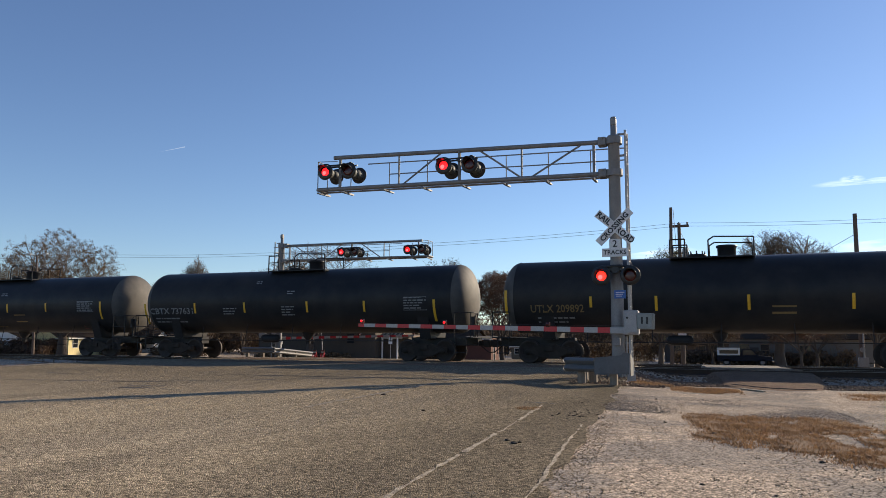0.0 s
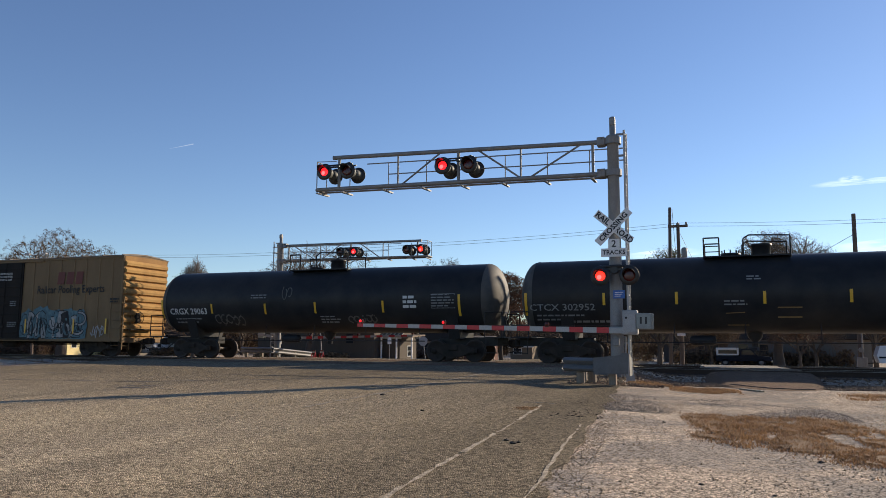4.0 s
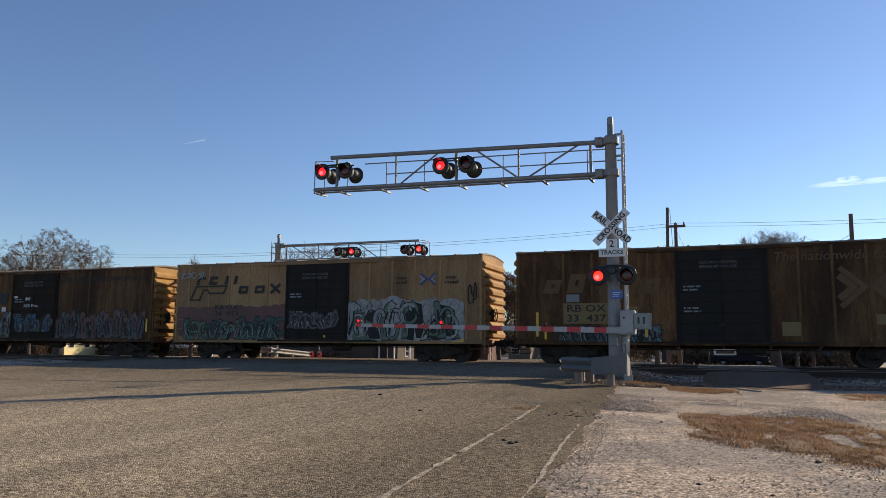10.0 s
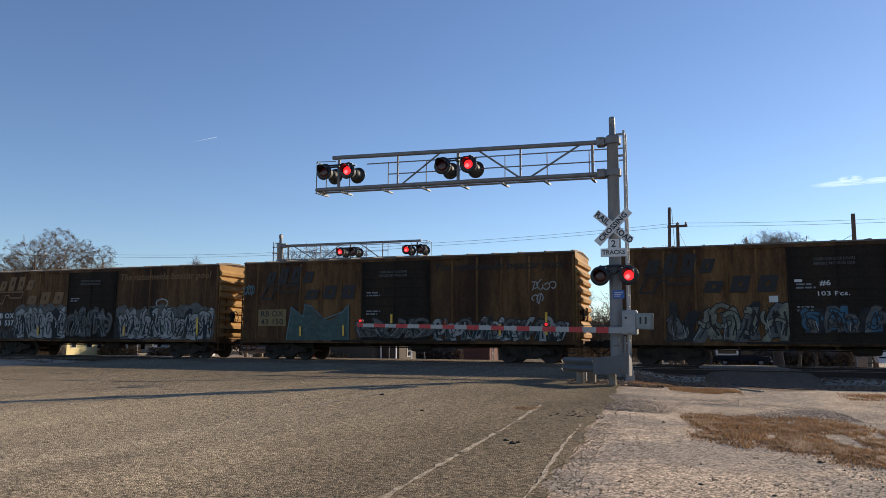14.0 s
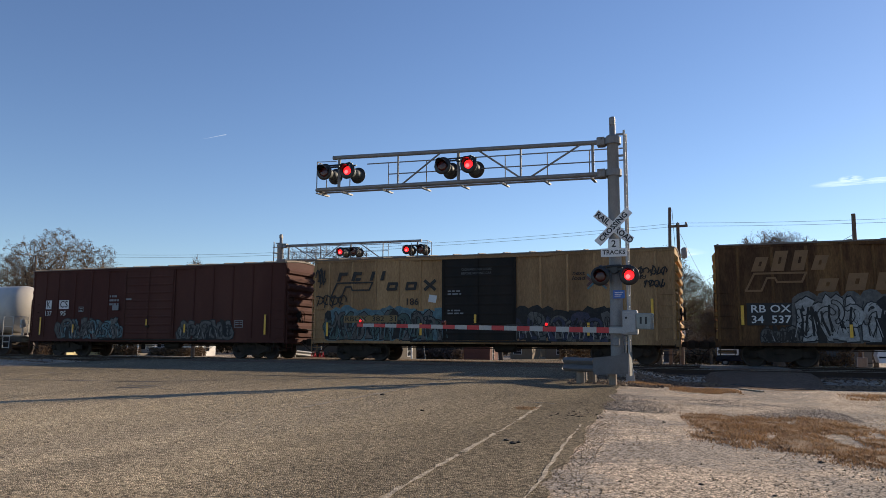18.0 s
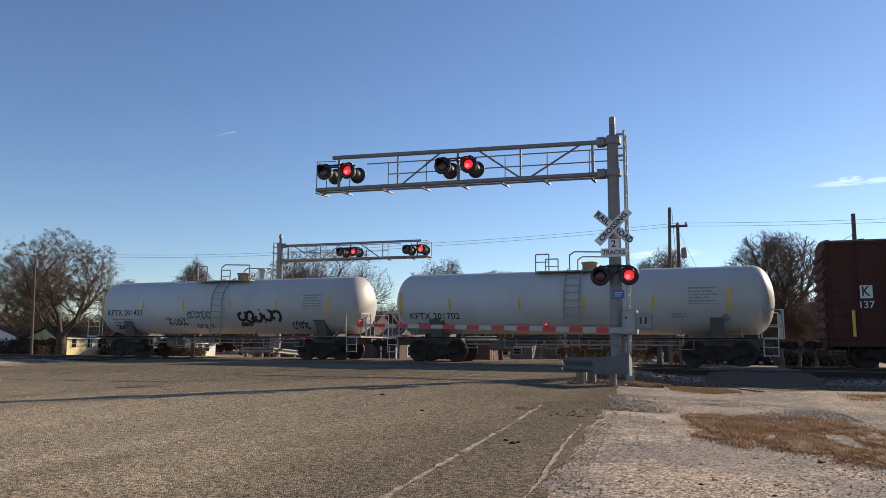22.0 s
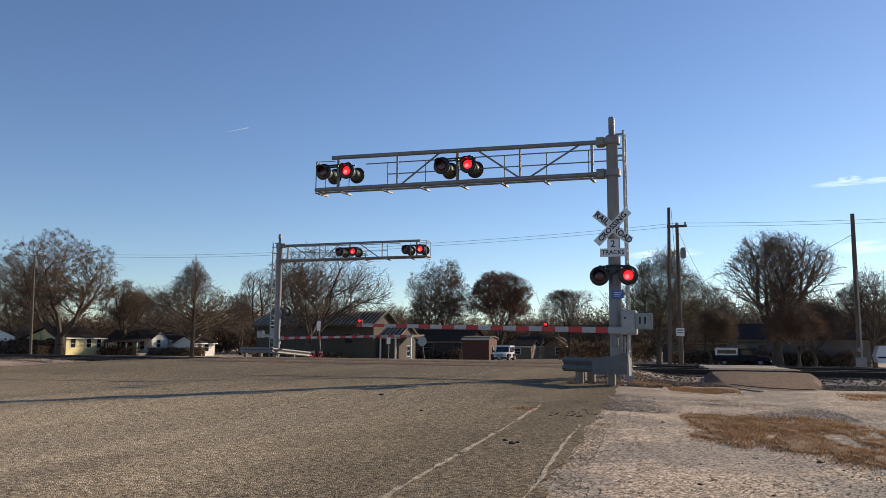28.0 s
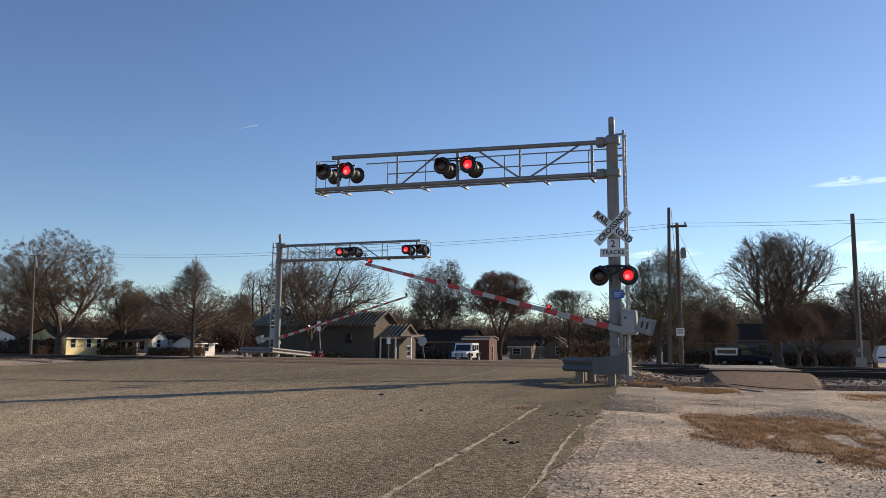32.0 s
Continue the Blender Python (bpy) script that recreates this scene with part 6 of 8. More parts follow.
car, hf, sf = tankcar("black tank car with white reporting letters", -24.5, 17.15, BZ, BR, TANKK, TANKH, 8.6, False)
tank_marks(car, hf, sf, "CBTX 737631", 0.67, 3.24, 2.22, 0.4, MARKG, ((3.38, 2.12, 0.48), (6.2, 2.13, 0.47), (9.55, 2.12, 0.48), (12.42, 2.12, 0.47)), ((0.4, 1.65, 0.95), (15.7, 1.7, 0.9)), (14.3, 15.35, 2.17, 2.72), 2)
decal("stencil_bars", bars(5.0 - hf, 5.8 - hf, 2.35, 3, 0.05, 0.12, qr) + bars(8.2 - hf, 8.9 - hf, 2.4, 4, 0.05, 0.12, qr) + bars(8.5 - hf, 9.0 - hf, 3.1, 2, 0.05, 0.1, qr) + bars(6.7 - hf, 7.1 - hf, 3.6, 2, 0.05, 0.08, qr), MARKG, car, sf)
car, hf, sf = tankcar("black tank car with yellow notice squares", -42.75, 17.2, BZ, BR, TANKK, TANKH, 8.75, False)
tank_marks(car, hf, sf, "CTCX 302952", 0.6, 3.2, 2.2, 0.36, MARKG, ((3.55, 2.28, 0.47), (6.24, 2.28, 0.46), (9.28, 2.26, 0.46), (12.05, 2.28, 0.46)), ((0.45, 1.9, 0.9), (15.75, 1.88, 0.88)), (14.2, 15.25, 2.26, 2.78), 3)
decal("notice_plate", [[(8.0 - hf, 1.5), (8.75 - hf, 1.5), (8.6 - hf, 1.98), (7.95 - hf, 1.95)], [(9.7 - hf, 1.76), (10.5 - hf, 1.76), (10.5 - hf, 2.15), (9.7 - hf, 2.15)]], MARKY, car, sf)
decal("stencil_bars", bars(7.9 - hf, 8.7 - hf, 2.4, 2, 0.05, 0.12, qr) + bars(8.7 - hf, 9.2 - hf, 3.3, 2, 0.05, 0.1, qr) + bars(1.8 - hf, 4.8 - hf, 1.7, 1, 0.08, 0.16, qr), MARKG, car, sf)
decal("placard", [[(14.1 - hf, 1.4), (14.28 - hf, 1.22), (14.46 - hf, 1.4), (14.28 - hf, 1.58)]], SPRAY["pink"], car, sf)
car, hf, sf = tankcar("black tank car with white letters and faint tags", -61.0, 17.5, BZ, BR, TANKK, TANKH, 8.8, False)
tank_marks(car, hf, sf, "CRGX 29063", 0.95, 3.1, 2.2, 0.4, MARKW, ((6.37, 2.05, 0.48), (9.0, 2.07, 0.5), (12.35, 2.08, 0.5), (3.4, 2.1, 0.45)), ((0.5, 1.9, 0.9), (15.85, 1.9, 0.9)), (14.6, 15.65, 2.24, 2.83), 4)
decal("stencil_bars", bars(13.3 - hf, 14.0 - hf, 2.78, 3, 0.12, 0.2, qr), MARKW, car, sf)
decal("stencil_bars", bars(5.6 - hf, 6.6 - hf, 2.95, 2, 0.05, 0.12, qr) + bars(9.2 - hf, 10.2 - hf, 1.95, 3, 0.05, 0.12, qr), MARKG, car, sf)
scrawl(car, 3.5 - hf, 5.1 - hf, 1.5, 2.1, 5, 0.06, SPRAY["grey"], sf, 24)
scrawl(car, 10.6 - hf, 12.0 - hf, 1.62, 2.0, 5, 0.06, SPRAY["grey"], sf, 25)
scrawl(car, 7.3 - hf, 7.8 - hf, 2.6, 3.4, 2, 0.04, SPRAY["grey"], sf, 26)
WZ, WR = 2.48, 1.31
car, hf, sf = tankcar("white tank car with black reporting letters", -217.25, 15.35, WZ, WR, TANKW, TANKW, 7.9, True)
tank_marks(car, hf, sf, "KFTX 201702", 0.95, 3.2, 1.9, 0.36, MARKK, ((2.8, 2.16, 0.48), (5.8, 2.16, 0.46), (8.45, 2.17, 0.45), (11.05, 2.18, 0.46)), ((0.55, 2.0, 0.92), (13.75, 2.0, 0.92)), (12.33, 13.41, 2.31, 2.91), 5)
decal("stencil_bars", bars(11.7 - hf, 12.4 - hf, 1.95, 2, 0.05, 0.1, qr), MARKG, car, sf)
decal("placard", [[(13.4 - hf, 1.75), (13.6 - hf, 1.55), (13.8 - hf, 1.75), (13.6 - hf, 1.95)]], MARKG, car, sf)
car, hf, sf = tankcar("white tank car with black and blue spray tags", -233.8, 15.1, WZ, WR, TANKW, TANKW, 7.55, True)
tank_marks(car, hf, sf, "KFTX 201423", 0.9, 3.09, 2.17, 0.38, MARKK, ((3.15, 2.3, 0.48), (5.6, 2.3, 0.46), (8.3, 2.3, 0.45), (10.85, 2.3, 0.46)), ((0.55, 2.05, 0.92), (13.6, 2.05, 0.92)), (12.25, 13.3, 2.31, 2.91), 6)
scrawl(car, 4.48 - hf, 5.77 - hf, 1.5, 1.95, 6, 0.045, SPRAY["black"], sf, 27)
scrawl(car, 5.79 - hf, 7.15 - hf, 1.8, 2.28, 6, 0.045, SPRAY["blue"], sf, 28)
scrawl(car, 6.2 - hf, 7.3 - hf, 1.4, 1.62, 5, 0.03, SPRAY["black"], sf, 29)
scrawl(car, 8.7 - hf, 11.0 - hf, 1.66, 2.3, 5, 0.13, SPRAY["black"], sf, 30)
scrawl(car, 8.75 - hf, 9.4 - hf, 1.5, 1.7, 3, 0.06, SPRAY["black"], sf, 38)
scrawl(car, 11.55 - hf, 12.43 - hf, 1.34, 1.75, 5, 0.05, SPRAY["black"], sf, 32)
scrawl(car, 1.15 - hf, 2.0 - hf, 1.35, 1.6, 4, 0.05, SPRAY["black"], sf, 33)
decal("notice_plate", [[(12.7 - hf, 1.55), (13.2 - hf, 1.55), (13.2 - hf, 1.78), (12.7 - hf, 1.78)]], MARKK, car, sf)

# ---------------------------------------------------------------- trees
BARK = mat("bark", (0.06, 0.045, 0.034), 0.95, 0, (0.095, 0.073, 0.056), 3, 0.7, stretch=(4, 4, 0.5), bump=0.5, bump_scale=25)
TWIG = mat("twig", (0.1, 0.072, 0.05), 0.95, 0, (0.14, 0.1, 0.072), 0.5, 0.8, bump=0)
LEAFB = mat("brown_leaf", (0.17, 0.108, 0.058), 0.85, 0, (0.11, 0.07, 0.04), 0.6, 0.8, bump=0)
LEAFR = mat("rust_leaf", (0.16, 0.07, 0.036), 0.85, 0, (0.1, 0.05, 0.03), 0.6, 0.8, bump=0)
LEAFG = mat("dull_green_leaf", (0.11, 0.12, 0.055), 0.85, 0, (0.15, 0.12, 0.06), 0.5, 0.8, bump=0)
LEAFK = mat("dark_leaf", (0.1, 0.066, 0.045), 0.85, 0, (0.13, 0.085, 0.055), 0.5, 0.8, bump=0)


def prism(vs, fs, p, q, r0, r1):
    """Three-sided twig between two points, into raw lists."""
    d = q - p
    a = d.orthogonal().normalized()
    b = d.normalized().cross(a)
    k = len(vs)
    for c, r in ((p, r0), (q, r1)):
        for w in (0.0, 2.094, 4.189):
            e = c + (a * math.cos(w) + b * math.sin(w)) * r
            vs.append((e.x, e.y, e.z))
    fs += [(k, k + 1, k + 4, k + 3), (k + 1, k + 2, k + 5, k + 4), (k + 2, k, k + 3, k + 5)]


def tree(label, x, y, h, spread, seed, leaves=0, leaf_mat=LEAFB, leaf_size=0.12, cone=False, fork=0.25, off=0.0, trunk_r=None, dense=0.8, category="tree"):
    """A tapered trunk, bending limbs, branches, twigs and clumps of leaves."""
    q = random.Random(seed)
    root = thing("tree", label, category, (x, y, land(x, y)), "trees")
    limbs = Shape()
    tv, tf = [], []
    lv, lf = [], []
    R = trunk_r or h * 0.022
    cx, hw = off, spread / 2

    def inside(p):
        if cone:
            u = p.z / h
            if u > 1.0:
                return False
            k = ((1 - u) / 0.65) ** 1.25 if u > 0.35 else 0.72 + 0.8 * u
            return math.hypot(p.x - cx, p.y) < hw * (0.03 + 0.97 * k) * (1 + 0.3 * noise.noise((p.x * 0.4, p.y * 0.4, p.z * 0.4 + seed)))
        zz = (p.z - h * 0.56) / (h * 0.46)
        return ((p.x - cx) / hw) ** 2 + (p.y / hw) ** 2 + zz * zz < 1.0 + 0.55 * noise.noise((p.x * 0.32 + seed * 3.7, p.y * 0.32, p.z * 0.32))

    tips = []

    def grow(p, d, length, r, level):
        n = (6, 6, 4, 3, 3)[level]
        pts = [p]
        for i in range(n):
            d = (d + Vector((q.uniform(-1, 1), q.uniform(-1, 1), q.uniform(-0.5, 0.8))) * (0.16 + 0.06 * level + (0.1 if level == 1 else 0.0))).normalized()
            p = p + d * (length / n)
            if level > 0 and not inside(p):
                break
            pts.append(p)
        m = len(pts) - 1
        for i in range(m):
            ra, rb = r * (1 - 0.55 * i / n), r * (1 - 0.55 * (i + 1) / n)
            if level < 2:
                limbs.tube(pts[i], pts[i + 1], ra, rb, 7 if level == 0 else 5, False)
            else:
                prism(tv, tf, pts[i], pts[i + 1], ra, rb)
        if m == 0:
            return
        if level == 3 and leaves > 5000:
            tips.extend(pts[1:])
        if level == 4:
            tips.append(pts[-1])
            return
        kids = (0, 9, 9, 7, 4)[level] if level else 0
        kids = round(kids * (dense if level > 1 else 1))
        for k in range(kids):
            f = q.uniform(0.25, 1.0)
            i = min(m - 1, int(f * m))
            s = pts[i].lerp(pts[i + 1], f * m - i)
            axis = d.orthogonal()
            axis.rotate(Matrix.Rotation(q.uniform(0, 6.28), 3, d))
            nd = (d * q.uniform(0.35, 0.9) + axis.normalized() * q.uniform(0.5, 1.0) + Vector((0, 0, 0.18))).normalized()
            grow(s, nd, length * q.uniform(0.45, 0.7), max(0.017, r * (1 - 0.5 * f) * 0.56), level + 1)

    if cone:
        base, top = Vector((0, 0, 0)), Vector((cx * 0.3, 0, h))
        for i in range(6):
            limbs.tube(base.lerp(top, i / 6), base.lerp(top, (i + 1) / 6), R * (1 - i / 6.3), R * (1 - (i + 1) / 6.3), 7, False)
        for k in range(80):
            f = 0.14 + 0.84 * k / 80
            a = q.uniform(0, 6.28)
            grow(base.lerp(top, f), Vector((math.cos(a), math.sin(a), 0.3 + f * 0.8)).normalized(), max(2.0, hw * 1.6 * (1.25 - f)), R * 0.34 * (1.15 - f), 2)
    else:
        fz = h * fork
        pts = [Vector((0, 0, -0.2)), Vector((q.uniform(-0.1, 0.1), 0, fz * 0.5)), Vector((cx * 0.1, q.uniform(-0.2, 0.2), fz))]
        limbs.tube(pts[0], pts[1], R * 1.35, R, 9, False).tube(pts[1], pts[2], R, R * 0.9, 9, False)
        nl = 6
        for k in range(nl):
            a = 2 * math.pi * (k + q.uniform(-0.3, 0.3)) / nl
            up = q.uniform(0.7, 2.2)
            grow(pts[2] + Vector((0, 0, -q.uniform(0, 0.25) * fz)), Vector((math.cos(a), math.sin(a), up)).normalized(), h * q.uniform(0.55, 0.75), R * q.uniform(0.42, 0.66), 1)
    part("trunk", limbs, BARK, root)
    s = Shape()
    s.v, s.f, s.s = tv, tf, [False] * len(tf)
    part("crown", s, TWIG, root, "crown of fine bare twigs")
    if leaves and tips:
        for k in range(int(leaves * 2.6)):
            c = q.choice(tips)
            if noise.noise((c.x * 0.45 + seed, c.y * 0.45, c.z * 0.45)) < q.uniform(-0.5, 0.15):
                continue
            c = c + Vector((q.gauss(0, 0.16), q.gauss(0, 0.16), q.gauss(0, 0.14)))
            a = Vector((q.uniform(-1, 1), q.uniform(-1, 1), q.uniform(-1, 1))).normalized()
            b = a.orthogonal().normalized()
            z = leaf_size * q.uniform(0.35, 0.8)
            i = len(lv)
            lv += [tuple(c + a * z), tuple(c + b * z * 0.5), tuple(c - a * z), tuple(c - b * z * 0.5)]
            lf.append((i, i + 1, i + 2, i + 3))
        s = Shape()
        s.v, s.f, s.s = lv, lf, [False] * len(lf)
        part("leaves", s, leaf_mat, root, "withered leaves")
    return root


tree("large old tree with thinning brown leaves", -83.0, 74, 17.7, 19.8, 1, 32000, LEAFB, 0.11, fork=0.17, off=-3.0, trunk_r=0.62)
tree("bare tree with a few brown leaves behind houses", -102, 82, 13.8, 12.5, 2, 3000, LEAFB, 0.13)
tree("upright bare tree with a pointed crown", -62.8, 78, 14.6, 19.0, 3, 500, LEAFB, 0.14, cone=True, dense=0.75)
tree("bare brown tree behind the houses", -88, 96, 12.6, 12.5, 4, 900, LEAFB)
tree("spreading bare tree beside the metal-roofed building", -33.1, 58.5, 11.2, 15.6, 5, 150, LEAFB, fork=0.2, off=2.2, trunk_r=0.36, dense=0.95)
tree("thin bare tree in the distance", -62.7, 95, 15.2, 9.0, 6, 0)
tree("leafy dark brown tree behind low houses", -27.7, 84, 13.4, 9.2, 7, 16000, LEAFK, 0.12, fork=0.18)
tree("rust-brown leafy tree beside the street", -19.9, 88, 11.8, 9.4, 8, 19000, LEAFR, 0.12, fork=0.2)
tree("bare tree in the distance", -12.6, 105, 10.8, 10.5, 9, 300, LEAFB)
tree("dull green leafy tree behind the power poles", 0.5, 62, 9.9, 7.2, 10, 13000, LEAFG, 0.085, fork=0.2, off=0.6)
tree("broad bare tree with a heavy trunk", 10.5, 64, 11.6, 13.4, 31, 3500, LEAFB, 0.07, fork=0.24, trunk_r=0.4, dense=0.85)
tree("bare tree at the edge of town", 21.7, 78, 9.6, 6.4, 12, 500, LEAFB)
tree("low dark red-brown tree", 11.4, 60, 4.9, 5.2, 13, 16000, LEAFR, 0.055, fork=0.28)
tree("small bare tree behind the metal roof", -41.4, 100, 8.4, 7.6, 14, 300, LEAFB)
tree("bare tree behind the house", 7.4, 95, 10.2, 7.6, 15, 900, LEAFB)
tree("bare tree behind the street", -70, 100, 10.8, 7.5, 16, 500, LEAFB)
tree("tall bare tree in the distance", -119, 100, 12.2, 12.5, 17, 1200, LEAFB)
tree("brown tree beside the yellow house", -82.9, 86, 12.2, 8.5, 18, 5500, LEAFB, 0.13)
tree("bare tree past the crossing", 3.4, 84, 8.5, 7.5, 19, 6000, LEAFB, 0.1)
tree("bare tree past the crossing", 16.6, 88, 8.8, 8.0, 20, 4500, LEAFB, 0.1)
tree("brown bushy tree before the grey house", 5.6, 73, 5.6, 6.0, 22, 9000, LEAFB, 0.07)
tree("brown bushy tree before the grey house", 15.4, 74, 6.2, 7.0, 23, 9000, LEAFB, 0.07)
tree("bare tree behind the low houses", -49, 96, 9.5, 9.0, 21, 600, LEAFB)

q_ = random.Random(77)
wv, wf, wl, wlf = [], [], [], []
for k in range(400):
    ang = math.radians(-60 + 78 * (k + q_.random()) / 400)
    d = q_.uniform(125, 185)
    bx, by = d * math.sin(ang), d * math.cos(ang)
    hh = q_.uniform(5.0, 8.5) * lerp([(-0.85, 1.2), (-0.7, 1.65), (-0.5, 1.45), (-0.36, 1.2), (-0.25, 1.15), (-0.15, 1.3), (-0.04, 1.6), (0.3, 1.7)], ang)
    if by < 98:
        by += 30
    for j in range(40):
        a, up = q_.uniform(0, 6.28), q_.uniform(0.4, 2.6)
        w = Vector((math.cos(a), math.sin(a), up)).normalized() * hh * q_.uniform(0.35, 0.8)
        st = Vector((bx, by, -1.6 + q_.uniform(0, 0.4) * hh))
        mid_ = st + w * 0.55 + Vector((q_.uniform(-0.5, 0.5), 0, 0))
        prism(wv, wf, st, mid_, 0.08, 0.05)
        prism(wv, wf, mid_, st + w + Vector((q_.uniform(-0.6, 0.6), 0, 0)), 0.05, 0.025)
        for _ in range(2):
            prism(wv, wf, mid_, mid_ + Vector((q_.uniform(-1, 1), q_.uniform(-1, 1), q_.uniform(0.1, 1))) * 1.5, 0.045, 0.025)
        for _ in range(9):
            c = st + w * q_.uniform(0.1, 0.95) + Vector((q_.gauss(0, 0.9), q_.gauss(0, 0.9), q_.gauss(0, 0.5)))
            i = len(wl)
            a = Vector((q_.uniform(-1, 1), q_.uniform(-1, 1), q_.uniform(-1, 1))).normalized() * 0.2
            b = a.orthogonal() * 0.6
            wl += [tuple(c + a), tuple(c + b), tuple(c - a), tuple(c - b)]
            wlf.append((i, i + 1, i + 2, i + 3))
s = Shape()
s.v, s.f, s.s = wv, wf, [False] * len(wf)
woods = tagged(part("far_woods", s, TWIG), "distant bare winter woods behind the town", "woods", kind="stuff")
s = Shape()
s.v, s.f, s.s = wl, wlf, [False] * len(wlf)
tagged(part("far_thicket", s, LEAFB), "distant brown thicket under bare trees", "woods", kind="stuff")

# ---------------------------------------------------------------- houses
WHITEW = mat("white_siding", (0.72, 0.7, 0.67), 0.7, 0, (0.6, 0.57, 0.53), 2, 0.6, bump=0.05)
CREAM = mat("yellow_siding", (0.72, 0.62, 0.32), 0.75, 0, (0.62, 0.52, 0.27), 2, 0.5)
TANW = mat("tan_wall", (0.2, 0.15, 0.105), 0.9, 0, (0.15, 0.115, 0.08), 2, 0.6)
BROWNW = mat("brown_wall", (0.08, 0.062, 0.046), 0.9, 0, (0.058, 0.046, 0.036), 2, 0.6, stretch=(3, 3, 0.2))
RIBM = mat("roof_rib", (0.42, 0.37, 0.29), 0.8, 0.0, (0.3, 0.26, 0.2), 2, 0.6, gloss=0.1)
DARKW = mat("dark_wall", (0.06, 0.05, 0.044), 0.85, 0, (0.085, 0.07, 0.06), 2, 0.6)
SHING = mat("dark_shingle", (0.036, 0.026, 0.02), 0.95, 0, (0.06, 0.045, 0.034), 4, 0.7, stretch=(0.4, 3, 3), gloss=0.1)
METALR = mat("ribbed_metal_roof", (0.15, 0.138, 0.11), 0.8, 0.0, (0.09, 0.08, 0.063), 0.9, 0.95, stretch=(2.6, 0.1, 0.1), sharp=0.06, gloss=0.05)
BRICKW = mat("red_brick", (0.13, 0.05, 0.034), 0.9, 0, (0.09, 0.037, 0.027), 4, 0.7)
# pale trim with the sunlight on the brick building's end put into its colour
PALEB = mat("sunlit_trim", (0.6, 0.5, 0.45), 0.8, bump=0)
GLASSD = mat("dark_glass", (0.02, 0.024, 0.03), 0.08, 0, fine_amount=0, bump=0)
SIDING = mat("grey_siding", (0.15, 0.147, 0.142), 0.9, 0, (0.11, 0.108, 0.104), 1.5, 0.6, stretch=(0.4, 0.4, 8))


def window(root, m, w, h, frame_mat):
    wd = part("window", Shape().box(-w / 2, w / 2, -0.03, 0.0, 0, h), GLASSD, root, "dark window", m)
    for x0, x1, z0, z1 in ((-w / 2 - 0.07, -w / 2, -0.07, h + 0.07), (w / 2, w / 2 + 0.07, -0.07, h + 0.07), (-w / 2, w / 2, -0.07, 0), (-w / 2, w / 2, h, h + 0.07), (-w / 2, w / 2, h / 2 - 0.025, h / 2 + 0.025)):
        part("window_frame", Shape().box(x0, x1, -0.055, 0.0, z0, z1), frame_mat, wd)


def house(label, x0, x1, y0, y1, eave, ridge, walls, roofm, along="x", wins=(), doors=(), over=0.35, chimney=None, trim=None):
    """Walls with gables, a pitched roof with thickness, windows and doors. wins: (face, place along it, sill, width, height)."""
    gz = min(land(x0, y0), land(x1, y1)) - 0.1
    root = thing("house", label, "house", ((x0 + x1) / 2, (y0 + y1) / 2, gz), "houses")
    a, b, e, r = (x1 - x0) / 2, (y1 - y0) / 2, eave - gz, ridge - gz
    trim = trim or WHITEW
    if along == "x":
        gable = [(-a, -b, 0), (-a, b, 0), (-a, b, e), (-a, 0, r), (-a, -b, e)]
        part("wall", Shape().slab(gable, (2 * a, 0, 0)), walls, root)
        k = (r - e) / b
        for s in (-1, 1):
            p = [(-a - over, s * (b + over), e - k * over + 0.05), (-a - over, 0, r + 0.05), (a + over, 0, r + 0.05), (a + over, s * (b + over), e - k * over + 0.05)]
            rf = part("roof", Shape().slab(p, (0, 0, 0.12)), roofm, root)
            if roofm is METALR:
                for i in range(int(2 * (a + over) / 0.46) + 1):
                    x = -a - over + 0.04 + i * 0.46
                    part("rib", Shape().slab([(x - 0.03, s * (b + over), e - k * over + 0.171), (x + 0.05, s * (b + over), e - k * over + 0.171), (x + 0.05, 0, r + 0.171), (x - 0.03, 0, r + 0.171)], (0, 0, 0.06)), RIBM, rf)
            part("fascia", Shape().box(-a - over, a + over, s * (b + over) - 0.02, s * (b + over) + 0.02, e - k * over - 0.12, e - k * over + 0.06), trim, root)
    else:
        gable = [(-a, -b, 0), (a, -b, 0), (a, -b, e), (0, -b, r), (-a, -b, e)]
        part("wall", Shape().slab(gable, (0, 2 * b, 0)), walls, root)
        k = (r - e) / a
        for s in (-1, 1):
            p = [(s * (a + over), -b - over, e - k * over + 0.05), (0, -b - over, r + 0.05), (0, b + over, r + 0.05), (s * (a + over), b + over, e - k * over + 0.05)]
            part("roof", Shape().slab(p, (0, 0, 0.12)), roofm, root)
            part("fascia", Shape().box(s * (a + over) - 0.02, s * (a + over) + 0.02, -b - over, b + over, e - k * over - 0.12, e - k * over + 0.06), trim, root)
    for face, u, z, w, h in wins:
        m = pose(u, -b, z) if face == "S" else pose(a, u, z, 0, 0, 90)
        window(root, m, w, h, trim)
    for face, u, w, h in doors:
        m = pose(u, -b - 0.005, 0.1) if face == "S" else pose(a + 0.005, u, 0.1, 0, 0, 90)
        d = part("door", Shape().cbox(-w / 2, w / 2, -0.05, 0.0, 0, h, 0.01), DARKW, root, "", m)
        part("door_handle", Shape().tube((w * 0.35, -0.09, h * 0.48), (w * 0.35, -0.05, h * 0.48), 0.04, n=8), GALV, d)
    if chimney:
        part("chimney", Shape().cbox(chimney - 0.3, chimney + 0.3, -0.3, 0.3, r - 0.6, r + 0.7, 0.03), BRICKW, root)
    return root


